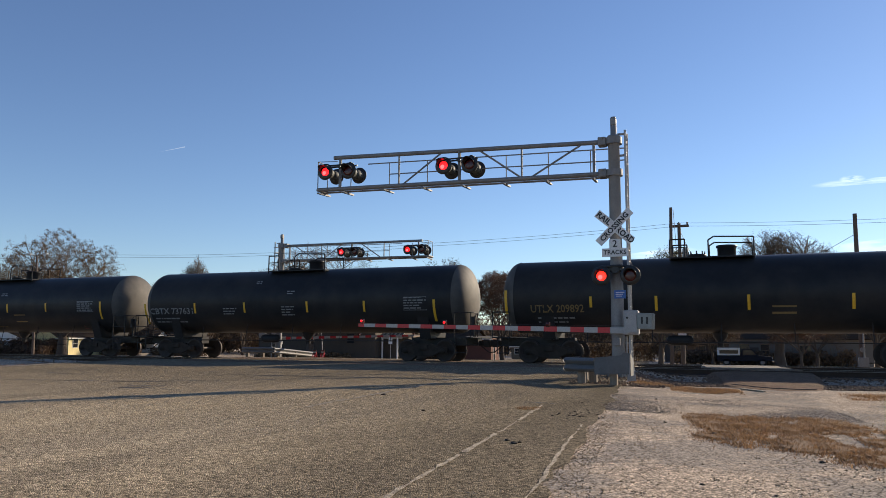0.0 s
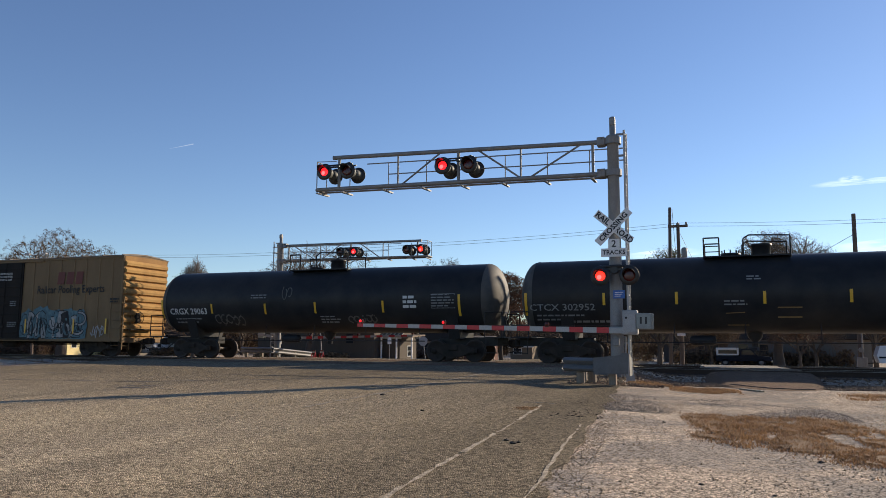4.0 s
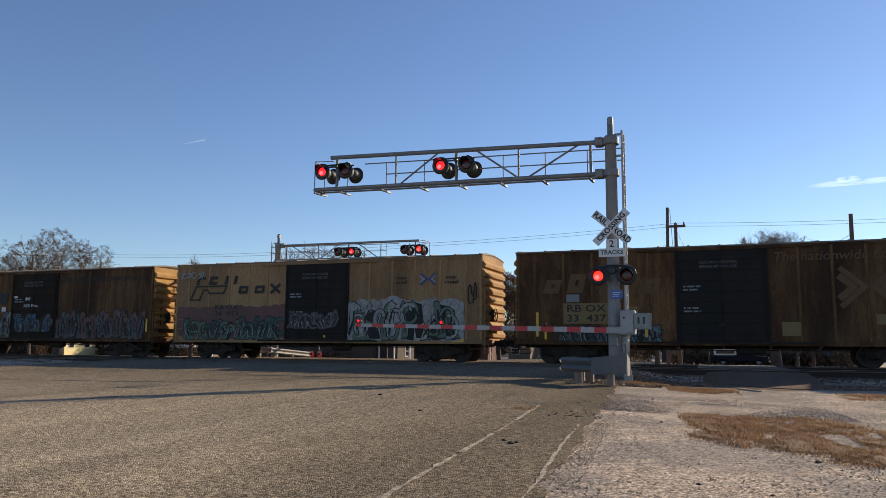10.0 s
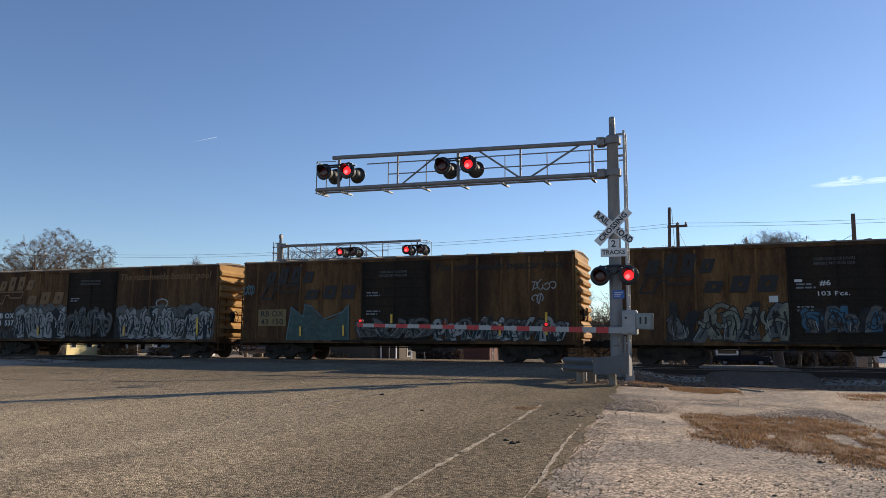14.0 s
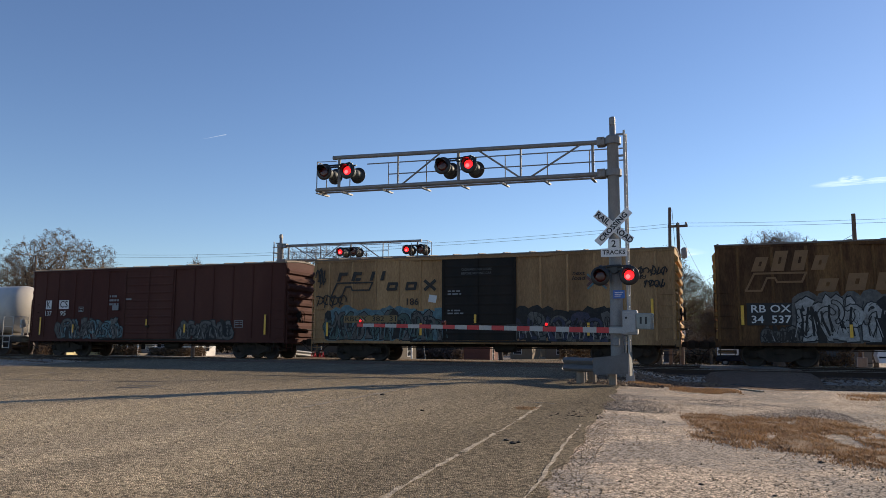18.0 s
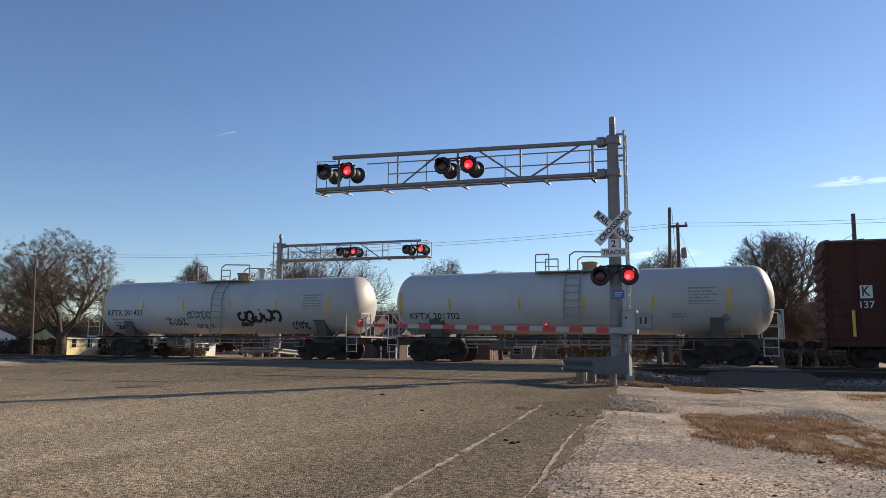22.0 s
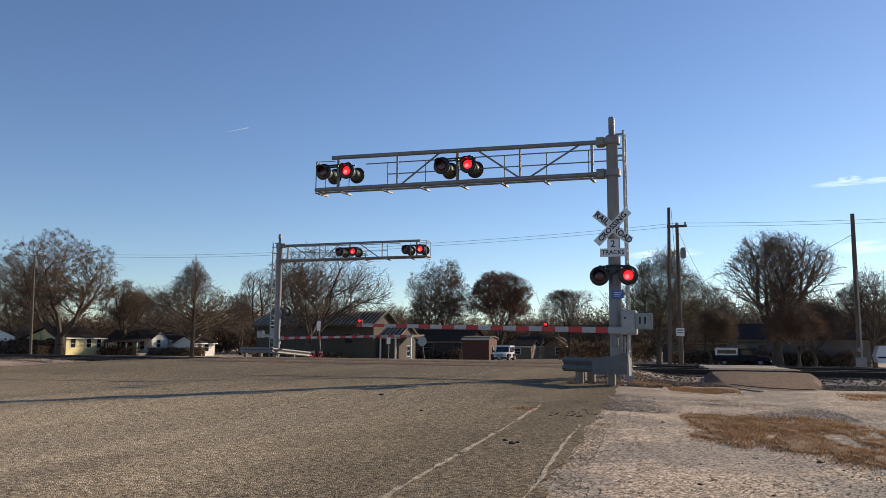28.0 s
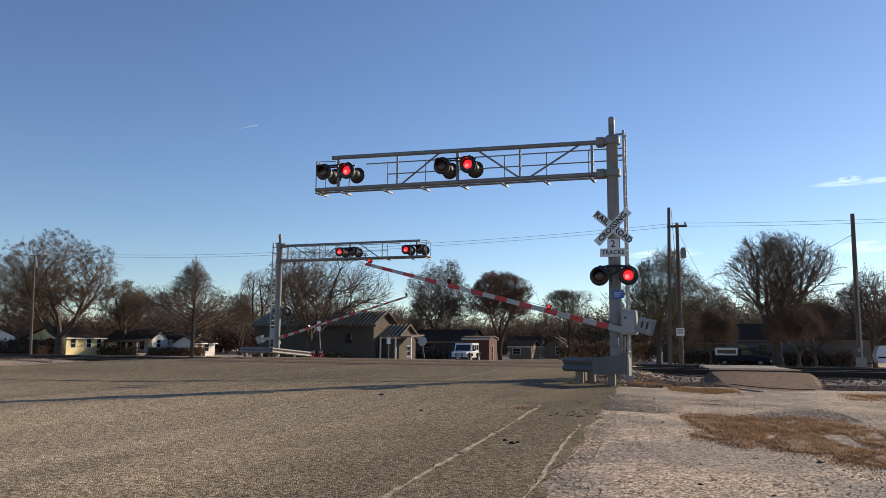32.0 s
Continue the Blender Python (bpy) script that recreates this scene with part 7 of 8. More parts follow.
def porch(label, x0, x1, y0, y1, z0, z1, roofm, posts):
    root = thing("porch", label, "porch", ((x0 + x1) / 2, y0, land(x0, y0)), "houses")
    g = land(x0, y0)
    w = (x1 - x0) / 2
    part("porch_roof", Shape().slab([(-w, 0, z0 - g), (w, 0, z0 - g), (w, y1 - y0, z1 - g), (-w, y1 - y0, z1 - g)], (0, 0, 0.14)), roofm, root)
    part("porch_floor", Shape().box(-w, w, 0, y1 - y0, 0, 0.35), CONC, root)
    for k in range(posts):
        x = -w + 0.1 + (2 * w - 0.2) * k / (posts - 1)
        part("porch_post", Shape().cbox(x - 0.07, x + 0.07, 0.05, 0.19, 0.35, z0 - g, 0.01), WHITEW, root)
    return root


house("white gabled house with a dark shingle roof", -86.3, -77.3, 86.2, 89.8, 1.3, 2.5, WHITEW, SHING, "x", (("E", -0.3, 1.4, 0.8, 1.2), ("S", -2.5, 1.1, 0.9, 1.3), ("S", 2.6, 1.1, 0.9, 1.3)), (("S", 0, 1.0, 2.1),), chimney=-2.0)
porch("shaded front porch with white posts", -85.9, -77.5, 83.2, 86.1, 0.6, 1.15, SHING, 5)
house("low white house wing with two windows", -78.7, -72.7, 90.2, 94.0, 1.1, 2.2, WHITEW, SHING, "x", (("E", -0.9, 1.2, 0.7, 1.2), ("E", 0.9, 1.2, 0.7, 1.2)))
house("pale yellow house with a dark roof", -92.9, -84.9, 76.7, 84.0, 1.35, 2.8, CREAM, SHING, "y", (("E", -2.4, 1.3, 0.9, 1.3), ("E", 0.6, 1.3, 0.9, 1.3), ("E", 2.6, 1.3, 0.8, 1.3), ("S", 1.5, 1.3, 0.9, 1.3)))
house("white house with a dark hedge before it", -108.6, -98.6, 79.6, 85.0, 1.35, 2.9, WHITEW, SHING, "y", (("E", 0.2, 1.3, 1.0, 1.2), ("E", -1.8, 1.3, 0.8, 1.2)), (("E", 1.8, 0.9, 2.0),))
house("small white shed behind a bare tree", -73.0, -69.1, 86.4, 91.4, 0.7, 1.6, WHITEW, SHING, "y", (("E", 0.4, 0.9, 1.0, 1.1),), (("E", -1.3, 0.9, 2.0),))
house("long brown building with a ribbed metal roof", -41.3, -27.3, 62.0, 67.2, 2.72, 3.95, BROWNW, METALR, "x", (("S", 4.2, 2.1, 0.8, 0.9), ("E", 1.2, 1.2, 1.2, 0.9)), (("E", -1.4, 1.0, 2.0),), 0.45, trim=BROWNW)
house("small gabled entrance with a ribbed metal roof", -27.3, -25.1, 63.6, 68.0, 1.5, 2.55, BROWNW, METALR, "x", (("E", 0.3, 0.8, 1.0, 1.0),), (), 0.3)
porch("tan entrance canopy on thin posts", -27.2, -23.6, 63.0, 66.5, 1.35, 1.55, TANW, 3)
house("low dark brick house", -29.0, -21.5, 78.0, 85.0, 1.1, 2.4, DARKW, SHING, "x", (("S", 2.4, 1.2, 0.9, 1.2), ("S", -1.5, 1.2, 1.4, 1.1)), (("S", 0.6, 0.9, 2.0),), trim=TANW)
house("small red brick building with a pale end", -19.8, -16.85, 69.4, 72.4, 1.3, 1.45, BRICKW, DARKW, "x", (("E", -0.4, 0.3, 0.5, 1.6),), (), 0.15, trim=PALEB)
house("small distant house with a grey roof", -24.2, -19.6, 120, 126, 0.6, 2.0, TANW, SHING, "x", (("S", -1, 1.0, 0.9, 1.0),), (("S", 1, 0.9, 1.9),))
house("small distant tan house", -16.4, -13.2, 106, 112, 0.7, 1.8, TANW, SHING, "y", (("S", 0.6, 0.8, 0.8, 1.1), ("E", 0.5, 0.9, 0.8, 1.1)))
house("low tan distant garage", -21.0, -17.6, 100, 104, 0.5, 1.2, TANW, SHING, "x", (("S", -0.6, 0.9, 1.2, 0.8),))
house("dark house behind the trees", 1.6, 9.6, 92, 99, 1.2, 2.5, DARKW, SHING, "x", (("S", 2.2, 1.3, 1.0, 1.1), ("S", 0.6, 1.3, 0.8, 1.0), ("S", -2.5, 1.2, 1.0, 1.1)), (("S", -0.9, 0.9, 2.0),), trim=TANW)
house("long grey-sided house with shaded walls", 8.4, 22.5, 80.5, 88, 1.5, 3.1, SIDING, SHING, "x", (("S", -5.5, 1.2, 0.9, 1.2), ("S", -3.4, 1.2, 0.8, 1.2), ("S", 0.6, 1.2, 1.0, 1.1)), (("S", -4.5, 0.9, 2.0),), trim=TANW)


def shrubs(label, x0, x1, y, high, seed, material=LEAFK, count=1300):
    """A row of twiggy shrubs: stems and many small leaves in uneven clumps."""
    q = random.Random(seed)
    s = Shape()
    vs, fs = [], []
    for k in range(int((x1 - x0) * 14)):
        x = q.uniform(x0, x1)
        p = Vector((x, y + q.gauss(0, 0.3), land(x, y)))
        prism(vs, fs, p, p + Vector((q.gauss(0, 0.3), q.gauss(0, 0.3), high * q.uniform(0.6, 1.1))), 0.03, 0.012)
    for k in range(count):
        x = q.uniform(x0, x1)
        top_ = high * (0.75 + 0.4 * noise.noise((x * 0.8, seed, 0)))
        c = Vector((x, y + q.gauss(0, 0.45), land(x, y) + top_ * q.random() ** 0.7))
        a = Vector((q.uniform(-1, 1), q.uniform(-1, 1), q.uniform(-1, 1))).normalized() * q.uniform(0.1, 0.2)
        b = a.orthogonal() * 0.6
        i = len(vs)
        vs += [tuple(c + a), tuple(c + b), tuple(c - a), tuple(c - b)]
        fs.append((i, i + 1, i + 2, i + 3))
    s.v, s.f, s.s = vs, fs, [False] * len(fs)
    tagged(part("shrubs", s, material), label, "shrubs", kind="stuff")


shrubs("dark clipped hedge before the white house", -97, -86, 74, 1.5, 9, LEAFK, 2600)
shrubs("dark shrubs before the yellow house", -95.5, -86.5, 75.8, 2.9, 10, LEAFK, 4600)
shrubs("brown shrubs beside the porch", -88, -77.5, 83.2, 1.7, 11, LEAFB, 2200)
shrubs("brown shrubs along the far yards", -76, -66, 84.5, 1.6, 12, LEAFB, 1800)
shrubs("dark shrubs before the white house", -112, -100.5, 78.6, 2.6, 13, LEAFK, 2800)
shrubs("low shrubs before the tan building", -41, -30, 61.2, 1.0, 14, LEAFB, 1500)
shrubs("shrubs before the low brick house", -29, -22, 77, 1.8, 15, LEAFK, 1800)
shrubs("brown shrubs before the grey house", 2, 20, 79.3, 1.9, 16, LEAFB, 3600)
shrubs("brown brush beside the street", -13, 0, 96, 3.2, 17, LEAFB, 3200)

# ---------------------------------------------------------------- poles, wires, signs
WIRE = mat("wire", (0.09, 0.09, 0.1), 0.6, fine_amount=0, bump=0)


def pole(label, x, y, top, r, lean=0.0, extras=None):
    g = land(x, y)
    root = thing("utility_pole", label, "utility pole", (x, y, g), "utility poles")
    s = Shape()
    s.lathe([(r * (1.15 - 0.07 * i), -0.3 + (top - g + 0.3) * i / 5) for i in range(6)], (0, 0, 0), "z", 14)
    s.v = [(x_ + lean * z_, y_, z_) for x_, y_, z_ in s.v]
    part("pole", s, WOODPOLE, root)
    return root, top - g


pr, ht = pole("tall bare wooden pole beside the tracks", 0.83, 36, 7.88, 0.095, 0.022)
part("hanging_wire", Shape().path([(0.3, 0, ht - 0.1), (0.42, 0, ht - 2.5), (0.3, 0, ht - 4.5)], 0.012), WIRE, pr)
pr, ht = pole("wooden power pole with a transformer can", 1.42, 36.6, 7.15, 0.105)
part("crossarm", Shape().cbox(-0.5, 0.5, -0.16, -0.06, ht - 0.25, ht - 0.12, 0.01), WOODPOLE, pr)
for x in (-0.42, 0.0, 0.42):
    part("insulator", Shape().lathe([(0.03, 0.0), (0.055, 0.03), (0.04, 0.08), (0.055, 0.11), (0.0, 0.16)], (x, -0.11, ht - 0.12), "z", 10), GALV, pr)
part("transformer", Shape().lathe([(0.0, -0.3), (0.13, -0.27), (0.15, -0.18), (0.15, 0.2), (0.1, 0.27), (0.0, 0.3)], (0.28, -0.05, ht - 1.6), "z", 16, False), GALV, pr, "grey transformer can")
part("notice", Shape().cbox(-0.2, 0.2, -0.2, -0.18, 1.85, 2.25, 0.005), SIGNW, pr, "small white notice board")
for i in range(2):
    part("text_bar", Shape().box(-0.14, 0.14, -0.206, -0.2, 2.12 - 0.14 * i, 2.17 - 0.14 * i), SIGNK, pr)
pr, ht = pole("dark wooden pole with a meter box", 9.4, 36, 7.08, 0.115, 0.008)
part("meter_box", Shape().cbox(-0.2, 0.22, -0.36, -0.14, 0.05, 0.85, 0.02), GALV, pr, "grey meter box")
part("meter", Shape().tube((0, -0.3, 1.2), (0, -0.16, 1.2), 0.11, n=14), GALV, pr)
part("conduit", Shape().path([(0.05, -0.17, 0.85), (0.06, -0.17, 3.2), (0.06, -0.17, 5.0)], 0.03), GALV, pr)
lp = thing("street_lamp", "tall thin street lamp with two heads", "street lamp", (-53.9, 45, land(-53.9, 45)))
gz = land(-53.5, 45)
part("pole", Shape().tube((0, 0, -0.1), (-0.4, 0, 8.55 - gz), 0.13, 0.08, 10), WOODPOLE, lp)
for s in (-1, 1):
    part("lamp_arm", Shape().tube((-0.4, 0, 8.5 - gz), (-0.4 + s * 1.0, 0, 8.62 - gz), 0.04, n=6), GALV, lp)
    part("lamp_head", Shape().cbox(-0.4 + s * 1.0 - 0.3, -0.4 + s * 1.0 + 0.3, -0.15, 0.15, 8.55 - gz, 8.7 - gz, 0.04), ALUM, lp)


def wire(label, pts, r=0.0095):
    root = thing("power_line", label, "power line", (0, 0, 0), "power lines")
    out = []
    for (a, b) in zip(pts, pts[1:]):
        for i in range(10):
            f = i / 10
            p = Vector(a).lerp(Vector(b), f)
            sag = (Vector(b) - Vector(a)).length * 0.006
            out.append((p.x, p.y, 0.98 * p.z - sag * 4 * f * (1 - f)))
    out.append(pts[-1])
    s = Shape()
    out = [site(*p) for p in out]
    for a, b in zip(out, out[1:]):
        s.tube(a, b, r, r, 4, False)
    part("strand", s, WIRE, root)


for k, dz in ((0, 0.0), (1, -0.17)):
    wire("thin overhead wire between poles", [(-62, 36.5, 7.6 + dz), (-36.3, 36.5, 6.95 + dz), (-23.4, 36.5, 6.62 + dz), (-12.5, 36.5, 6.78 + dz), (1.42, 36.5, 7.28 + dz), (12, 36.5, 6.98 + dz), (26, 36.5, 7.3 + dz)])
wire("thin slack service wire", [(1.45, 36.6, 6.9), (3.5, 50, 5.6), (8, 78, 2.6)], 0.011)
wire("thin slack service wire", [(9.4, 36, 6.2), (6.5, 44, 4.6), (-1, 84, 3.0)], 0.011)


def road_sign(label, x, y, top, shape, material, r=0.03, lean=0.0, turn=0):
    g = land(x, y)
    root = thing("road_sign", label, "road sign", (x, y, g), "road signs", turn=turn)
    part("post", Shape().tube((-lean, 0, -0.2), (0, 0, top - g), r, n=6), GALV, root)
    part("sign_plate", shape.moved(pose(0, -0.04, top - g)), material, root)
    return root


octo = [(0.36 * math.cos(math.radians(22.5 + 45 * i)), 0, 0.36 * math.sin(math.radians(22.5 + 45 * i))) for i in range(8)]
road_sign("grey back of an octagonal stop sign", -16.0, 45, 0.92, Shape().slab(octo, (0, 0.01, 0)), ALUM, lean=-0.25)
road_sign("white rectangular sign on a leaning post", -20.7, 38, 1.83, Shape().cbox(-0.13, 0.13, -0.01, 0.01, -0.3, 0.3, 0.005), SIGNW, 0.035, -0.25)
road_sign("small white sign on a thin post", -19.9, 48, 0.95, Shape().cbox(-0.16, 0.16, -0.01, 0.01, -0.25, 0.25, 0.005), SIGNW)
for x in (-18.1, -17.6):
    bq = thing("marker_stand", "small red and white warning stand by the guardrail", "barricade", (x, 32.6, land(x, 32.6)), "warning stands")
    part("board", Shape().cbox(-0.1, 0.1, -0.02, 0.02, 0.16, 0.42, 0.01), MARKDR, bq)
    part("white_band", Shape().cbox(-0.1, 0.1, -0.03, -0.02, 0.26, 0.34, 0.003), WHITEP, bq)
    for s in (-0.09, 0.09):
        part("leg", Shape().tube((s, 0.12, 0), (s, 0, 0.3), 0.02, n=6), REDP, bq)
        part("leg", Shape().tube((s, -0.12, 0), (s, 0, 0.3), 0.02, n=6), REDP, bq)

# ---------------------------------------------------------------- vehicles
CARW = mat("white_car_paint", (0.72, 0.73, 0.75), 0.25, 0, fine_amount=0.03, bump=0)
CARB = mat("dark_blue_car_paint", (0.008, 0.011, 0.022), 0.5, 0, fine_amount=0.03, bump=0, gloss=0.15)
RUBBER = mat("tyre_rubber", (0.02, 0.02, 0.02), 0.85)
CHROME = mat("chrome", (0.6, 0.6, 0.6), 0.2, 1.0, fine_amount=0, bump=0)
HEADL = mat("headlamp_glass", (0.55, 0.56, 0.58), 0.1, 0, fine_amount=0, bump=0)


def wheel(parent, x, y, r, w=0.26):
    t = part("wheel", Shape().lathe([(r * 0.6, -w / 2), (r * 0.93, -w / 2), (r, -w / 3), (r, w / 3), (r * 0.93, w / 2), (r * 0.6, w / 2)], (0, 0, 0), "x", 24, False), RUBBER, parent, "", pose(x, y, r))
    part("rim", Shape().lathe([(0.0, -w / 2 + 0.05), (r * 0.3, -w / 2 + 0.03), (r * 0.6, -w / 2 + 0.01), (r * 0.6, w / 2 - 0.01), (r * 0.3, w / 2 - 0.03), (0, w / 2 - 0.05)], (0, 0, 0), "x", 18, False), GALV, t)
    return t


def jeep_car():
    """A boxy white off-roader that faces -y; origin between its wheels on the ground."""
    j = thing("jeep", "white boxy four-door off-road car with a dark roof", "car", (-14.6, 130, -1.55))
    part("body", Shape().cbox(-0.78, 0.78, -1.35, 2.1, 0.55, 1.12, 0.06), CARW, j)
    part("bonnet", Shape().slab([(-0.62, -2.0, 1.05), (0.62, -2.0, 1.05), (0.76, -0.75, 1.18), (-0.76, -0.75, 1.18)], (0, 0, -0.4)), CARW, j)
    part("grille", Shape().cbox(-0.64, 0.64, -2.06, -1.98, 0.62, 1.08, 0.03), CARW, j)
    for i in range(7):
        x = -0.3 + 0.1 * i
        part("grille_slot", Shape().box(x - 0.03, x + 0.03, -2.07, -2.06, 0.7, 0.98), BLACK, j)
    for x in (-0.48, 0.48):
        part("headlight", Shape().lathe([(0.12, 0.0), (0.1, -0.03), (0, -0.05)], (x, -2.06, 0.88), "y", 18, False), HEADL, j)
    part("bumper", Shape().cbox(-0.88, 0.88, -2.3, -2.08, 0.48, 0.68, 0.04), BLACK, j)
    for x in (-0.84, 0.84):
        for y in (-1.45, 1.5):
            part("fender", Shape().slab([(x - 0.12, y - 0.6, 0.75), (x - 0.12, y - 0.4, 0.98), (x - 0.12, y + 0.4, 0.98), (x - 0.12, y + 0.6, 0.75), (x - 0.12, y + 0.5, 0.72), (x - 0.12, y + 0.35, 0.92), (x - 0.12, y - 0.35, 0.92), (x - 0.12, y - 0.5, 0.72)], (0.24, 0, 0)), BLACK, j)
            wheel(j, x - math.copysign(0.06, x), y, 0.4)
    part("cabin", Shape().slab([(-0.74, -0.75, 1.12), (-0.74, -0.5, 1.72), (-0.74, 2.05, 1.76), (-0.74, 2.1, 1.12)], (1.48, 0, 0)), CARW, j)
    part("windscreen", Shape().slab([(-0.66, -0.765, 1.17), (0.66, -0.765, 1.17), (0.62, -0.53, 1.67), (-0.62, -0.53, 1.67)], (0, -0.015, 0)), GLASSD, j)
    part("roof", Shape().cbox(-0.75, 0.75, -0.55, 2.1, 1.74, 1.82, 0.03), CARW, j)
    for s in (-1, 1):
        for y0, y1 in ((-0.4, 0.35), (0.45, 1.15), (1.25, 1.95)):
            part("side_window", Shape().box(s * 0.742, s * 0.748, y0, y1, 1.2, 1.64) if s > 0 else Shape().box(-0.748, -0.742, y0, y1, 1.2, 1.64), GLASSD, j)
        part("mirror", Shape().cbox(s * 0.95 - 0.1, s * 0.95 + 0.1, -0.6, -0.5, 1.15, 1.33, 0.03).tube((s * 0.75, -0.55, 1.2), (s * 0.95, -0.55, 1.22), 0.03, n=6), BLACK, j)
    part("spare_wheel", Shape().lathe([(0.0, 0.0), (0.36, 0.0), (0.4, 0.06), (0.4, 0.18), (0.36, 0.22), (0, 0.22)], (0, 2.12, 1.0), "y", 24, False), RUBBER, j)
    part("licence_bar", Shape().box(-0.15, 0.15, -2.312, -2.3, 0.53, 0.63), PALEB, j)
    return j


jeep = jeep_car()


def walk_jeep():
    # slows towards the crossing along its own lane
    rows = [(0, -13.2, 230), (6, -13.4, 205), (12, -13.5, 178), (18, -13.7, 146), (20, -13.9, 131), (22, -14.2, 113), (24, -14.3, 92), (26, -14.6, 78), (28, -14.85, 67.3), (30, -15.2, 60.5), (32, -15.65, 55.2)]
    walk(jeep, [(t, pose(*site(x, y, land(x, y) + 0.012), 0, 0, 4.9)) for t, x, y in rows])


pk = thing("pickup_truck", "dark blue pickup truck with a white camper top", "truck", (9.0, 76.0, land(9.0, 76)))
part("body", Shape().slab([(-2.65, -0.9, 0.5), (-2.68, -0.9, 1.05), (-0.3, -0.9, 1.08), (1.15, -0.9, 1.08), (2.55, -0.9, 0.98), (2.68, -0.9, 0.55)], (0, 1.8, 0)), CARB, pk)
part("cab", Shape().slab([(-0.35, -0.82, 1.06), (-0.25, -0.82, 1.72), (0.75, -0.82, 1.72), (1.35, -0.82, 1.06)], (0, 1.64, 0)), CARB, pk)
part("camper_top", Shape().cbox(-2.62, -0.42, -0.86, 0.86, 1.07, 1.78, 0.06), CARW, pk)
part("camper_roof", Shape().cbox(-2.66, -0.4, -0.88, 0.88, 1.72, 1.86, 0.04), CARW, pk, "white camper roof")
part("side_window", Shape().box(-2.4, -0.6, -0.875, -0.862, 1.25, 1.62), GLASSD, pk)
part("window_trim", Shape().box(-2.5, -0.5, -0.87, -0.863, 1.18, 1.22), CARW, pk)
part("side_window", Shape().slab([(-0.15, -0.832, 1.15), (-0.08, -0.832, 1.62), (0.7, -0.832, 1.62), (1.1, -0.832, 1.15)], (0, 0.01, 0)), GLASSD, pk)
part("bumper", Shape().cbox(2.62, 2.78, -0.9, 0.9, 0.42, 0.62, 0.03), CHROME, pk)
part("headlight", Shape().cbox(2.56, 2.66, -0.85, -0.6, 0.75, 0.92, 0.02), HEADL, pk)
for x in (-1.75, 1.7):
    for y in (-0.78, 0.78):
        w = wheel(pk, x, y, 0.37, 0.24)
        w.matrix_basis = pose(x, y, 0.37, 0, 0, 90)
tl = thing("camper_trailer", "small white camper trailer parked by a house", "trailer", (22.9, 75, land(22.9, 75)))
part("body", Shape().slab([(-1.9, -1, 0.5), (-2.1, -1, 1.2), (-1.8, -1, 2.15), (1.8, -1, 2.25), (2.2, -1, 1.6), (2.0, -1, 0.5)], (0, 2, 0)), CARW, tl)
part("stripe", Shape().box(-1.95, 2.0, -1.012, -1.002, 0.95, 1.12), CARB, tl)
part("side_window", Shape().box(-1.2, -0.2, -1.012, -1.002, 1.35, 1.85), GLASSD, tl)
part("door", Shape().box(0.4, 1.1, -1.014, -1.002, 0.55, 2.0), WHITEW, tl)
for y in (-0.85, 0.85):
    w = wheel(tl, 0.0, y, 0.32, 0.2)
    w.matrix_basis = pose(0, y, 0.32, 0, 0, 90)
part("drawbar", Shape().tube((-1.9, 0, 0.5), (-3.0, 0, 0.45), 0.05, n=6).tube((-3.0, 0, 0.0), (-3.0, 0, 0.55), 0.04, n=6), DARK, tl)


# ---------------------------------------------------------------- sky: wisps of cloud and a vapour trail
def wisp_mat(name, strength, scale, stretch):
    m = bpy.data.materials.new(name)
    m.use_nodes = True
    n, ln = m.node_tree.nodes, m.node_tree.links
    n.remove(n["Principled BSDF"])
    tr, em, mx = n.new("ShaderNodeBsdfTransparent"), n.new("ShaderNodeEmission"), n.new("ShaderNodeMixShader")
    em.inputs[0].default_value, em.inputs[1].default_value = (0.9, 0.95, 1.0, 1), strength
    co, mp, nz, gr, mul, rg = (n.new(k) for k in ("ShaderNodeTexCoord", "ShaderNodeMapping", "ShaderNodeTexNoise", "ShaderNodeTexGradient", "ShaderNodeMath", "ShaderNodeMapRange"))
    mp.inputs["Scale"].default_value = stretch
    nz.inputs["Scale"].default_value, nz.inputs["Detail"].default_value = scale, 5
    gr.gradient_type = "SPHERICAL"
    mp2 = n.new("ShaderNodeMapping")
    mp2.inputs["Location"].default_value, mp2.inputs["Scale"].default_value = (-1, -1, -1), (2, 2, 2)
    ln.new(co.outputs["Generated"], mp2.inputs[0])
    ln.new(mp2.outputs[0], gr.inputs[0])
    ln.new(co.outputs["Generated"], mp.inputs[0])
    ln.new(mp.outputs[0], nz.inputs["Vector"])
    rg.inputs["From Min"].default_value, rg.inputs["From Max"].default_value = 0.3, 0.75
    ln.new(nz.outputs["Fac"], rg.inputs["Value"])
    mul.operation = "MULTIPLY"
    ln.new(gr.outputs["Fac"], mul.inputs[0])
    ln.new(rg.outputs[0], mul.inputs[1])
    ln.new(mul.outputs[0], mx.inputs[0])
    ln.new(tr.outputs[0], mx.inputs[1])
    ln.new(em.outputs[0], mx.inputs[2])
    ln.new(mx.outputs[0], n["Material Output"].inputs[0])
    return m


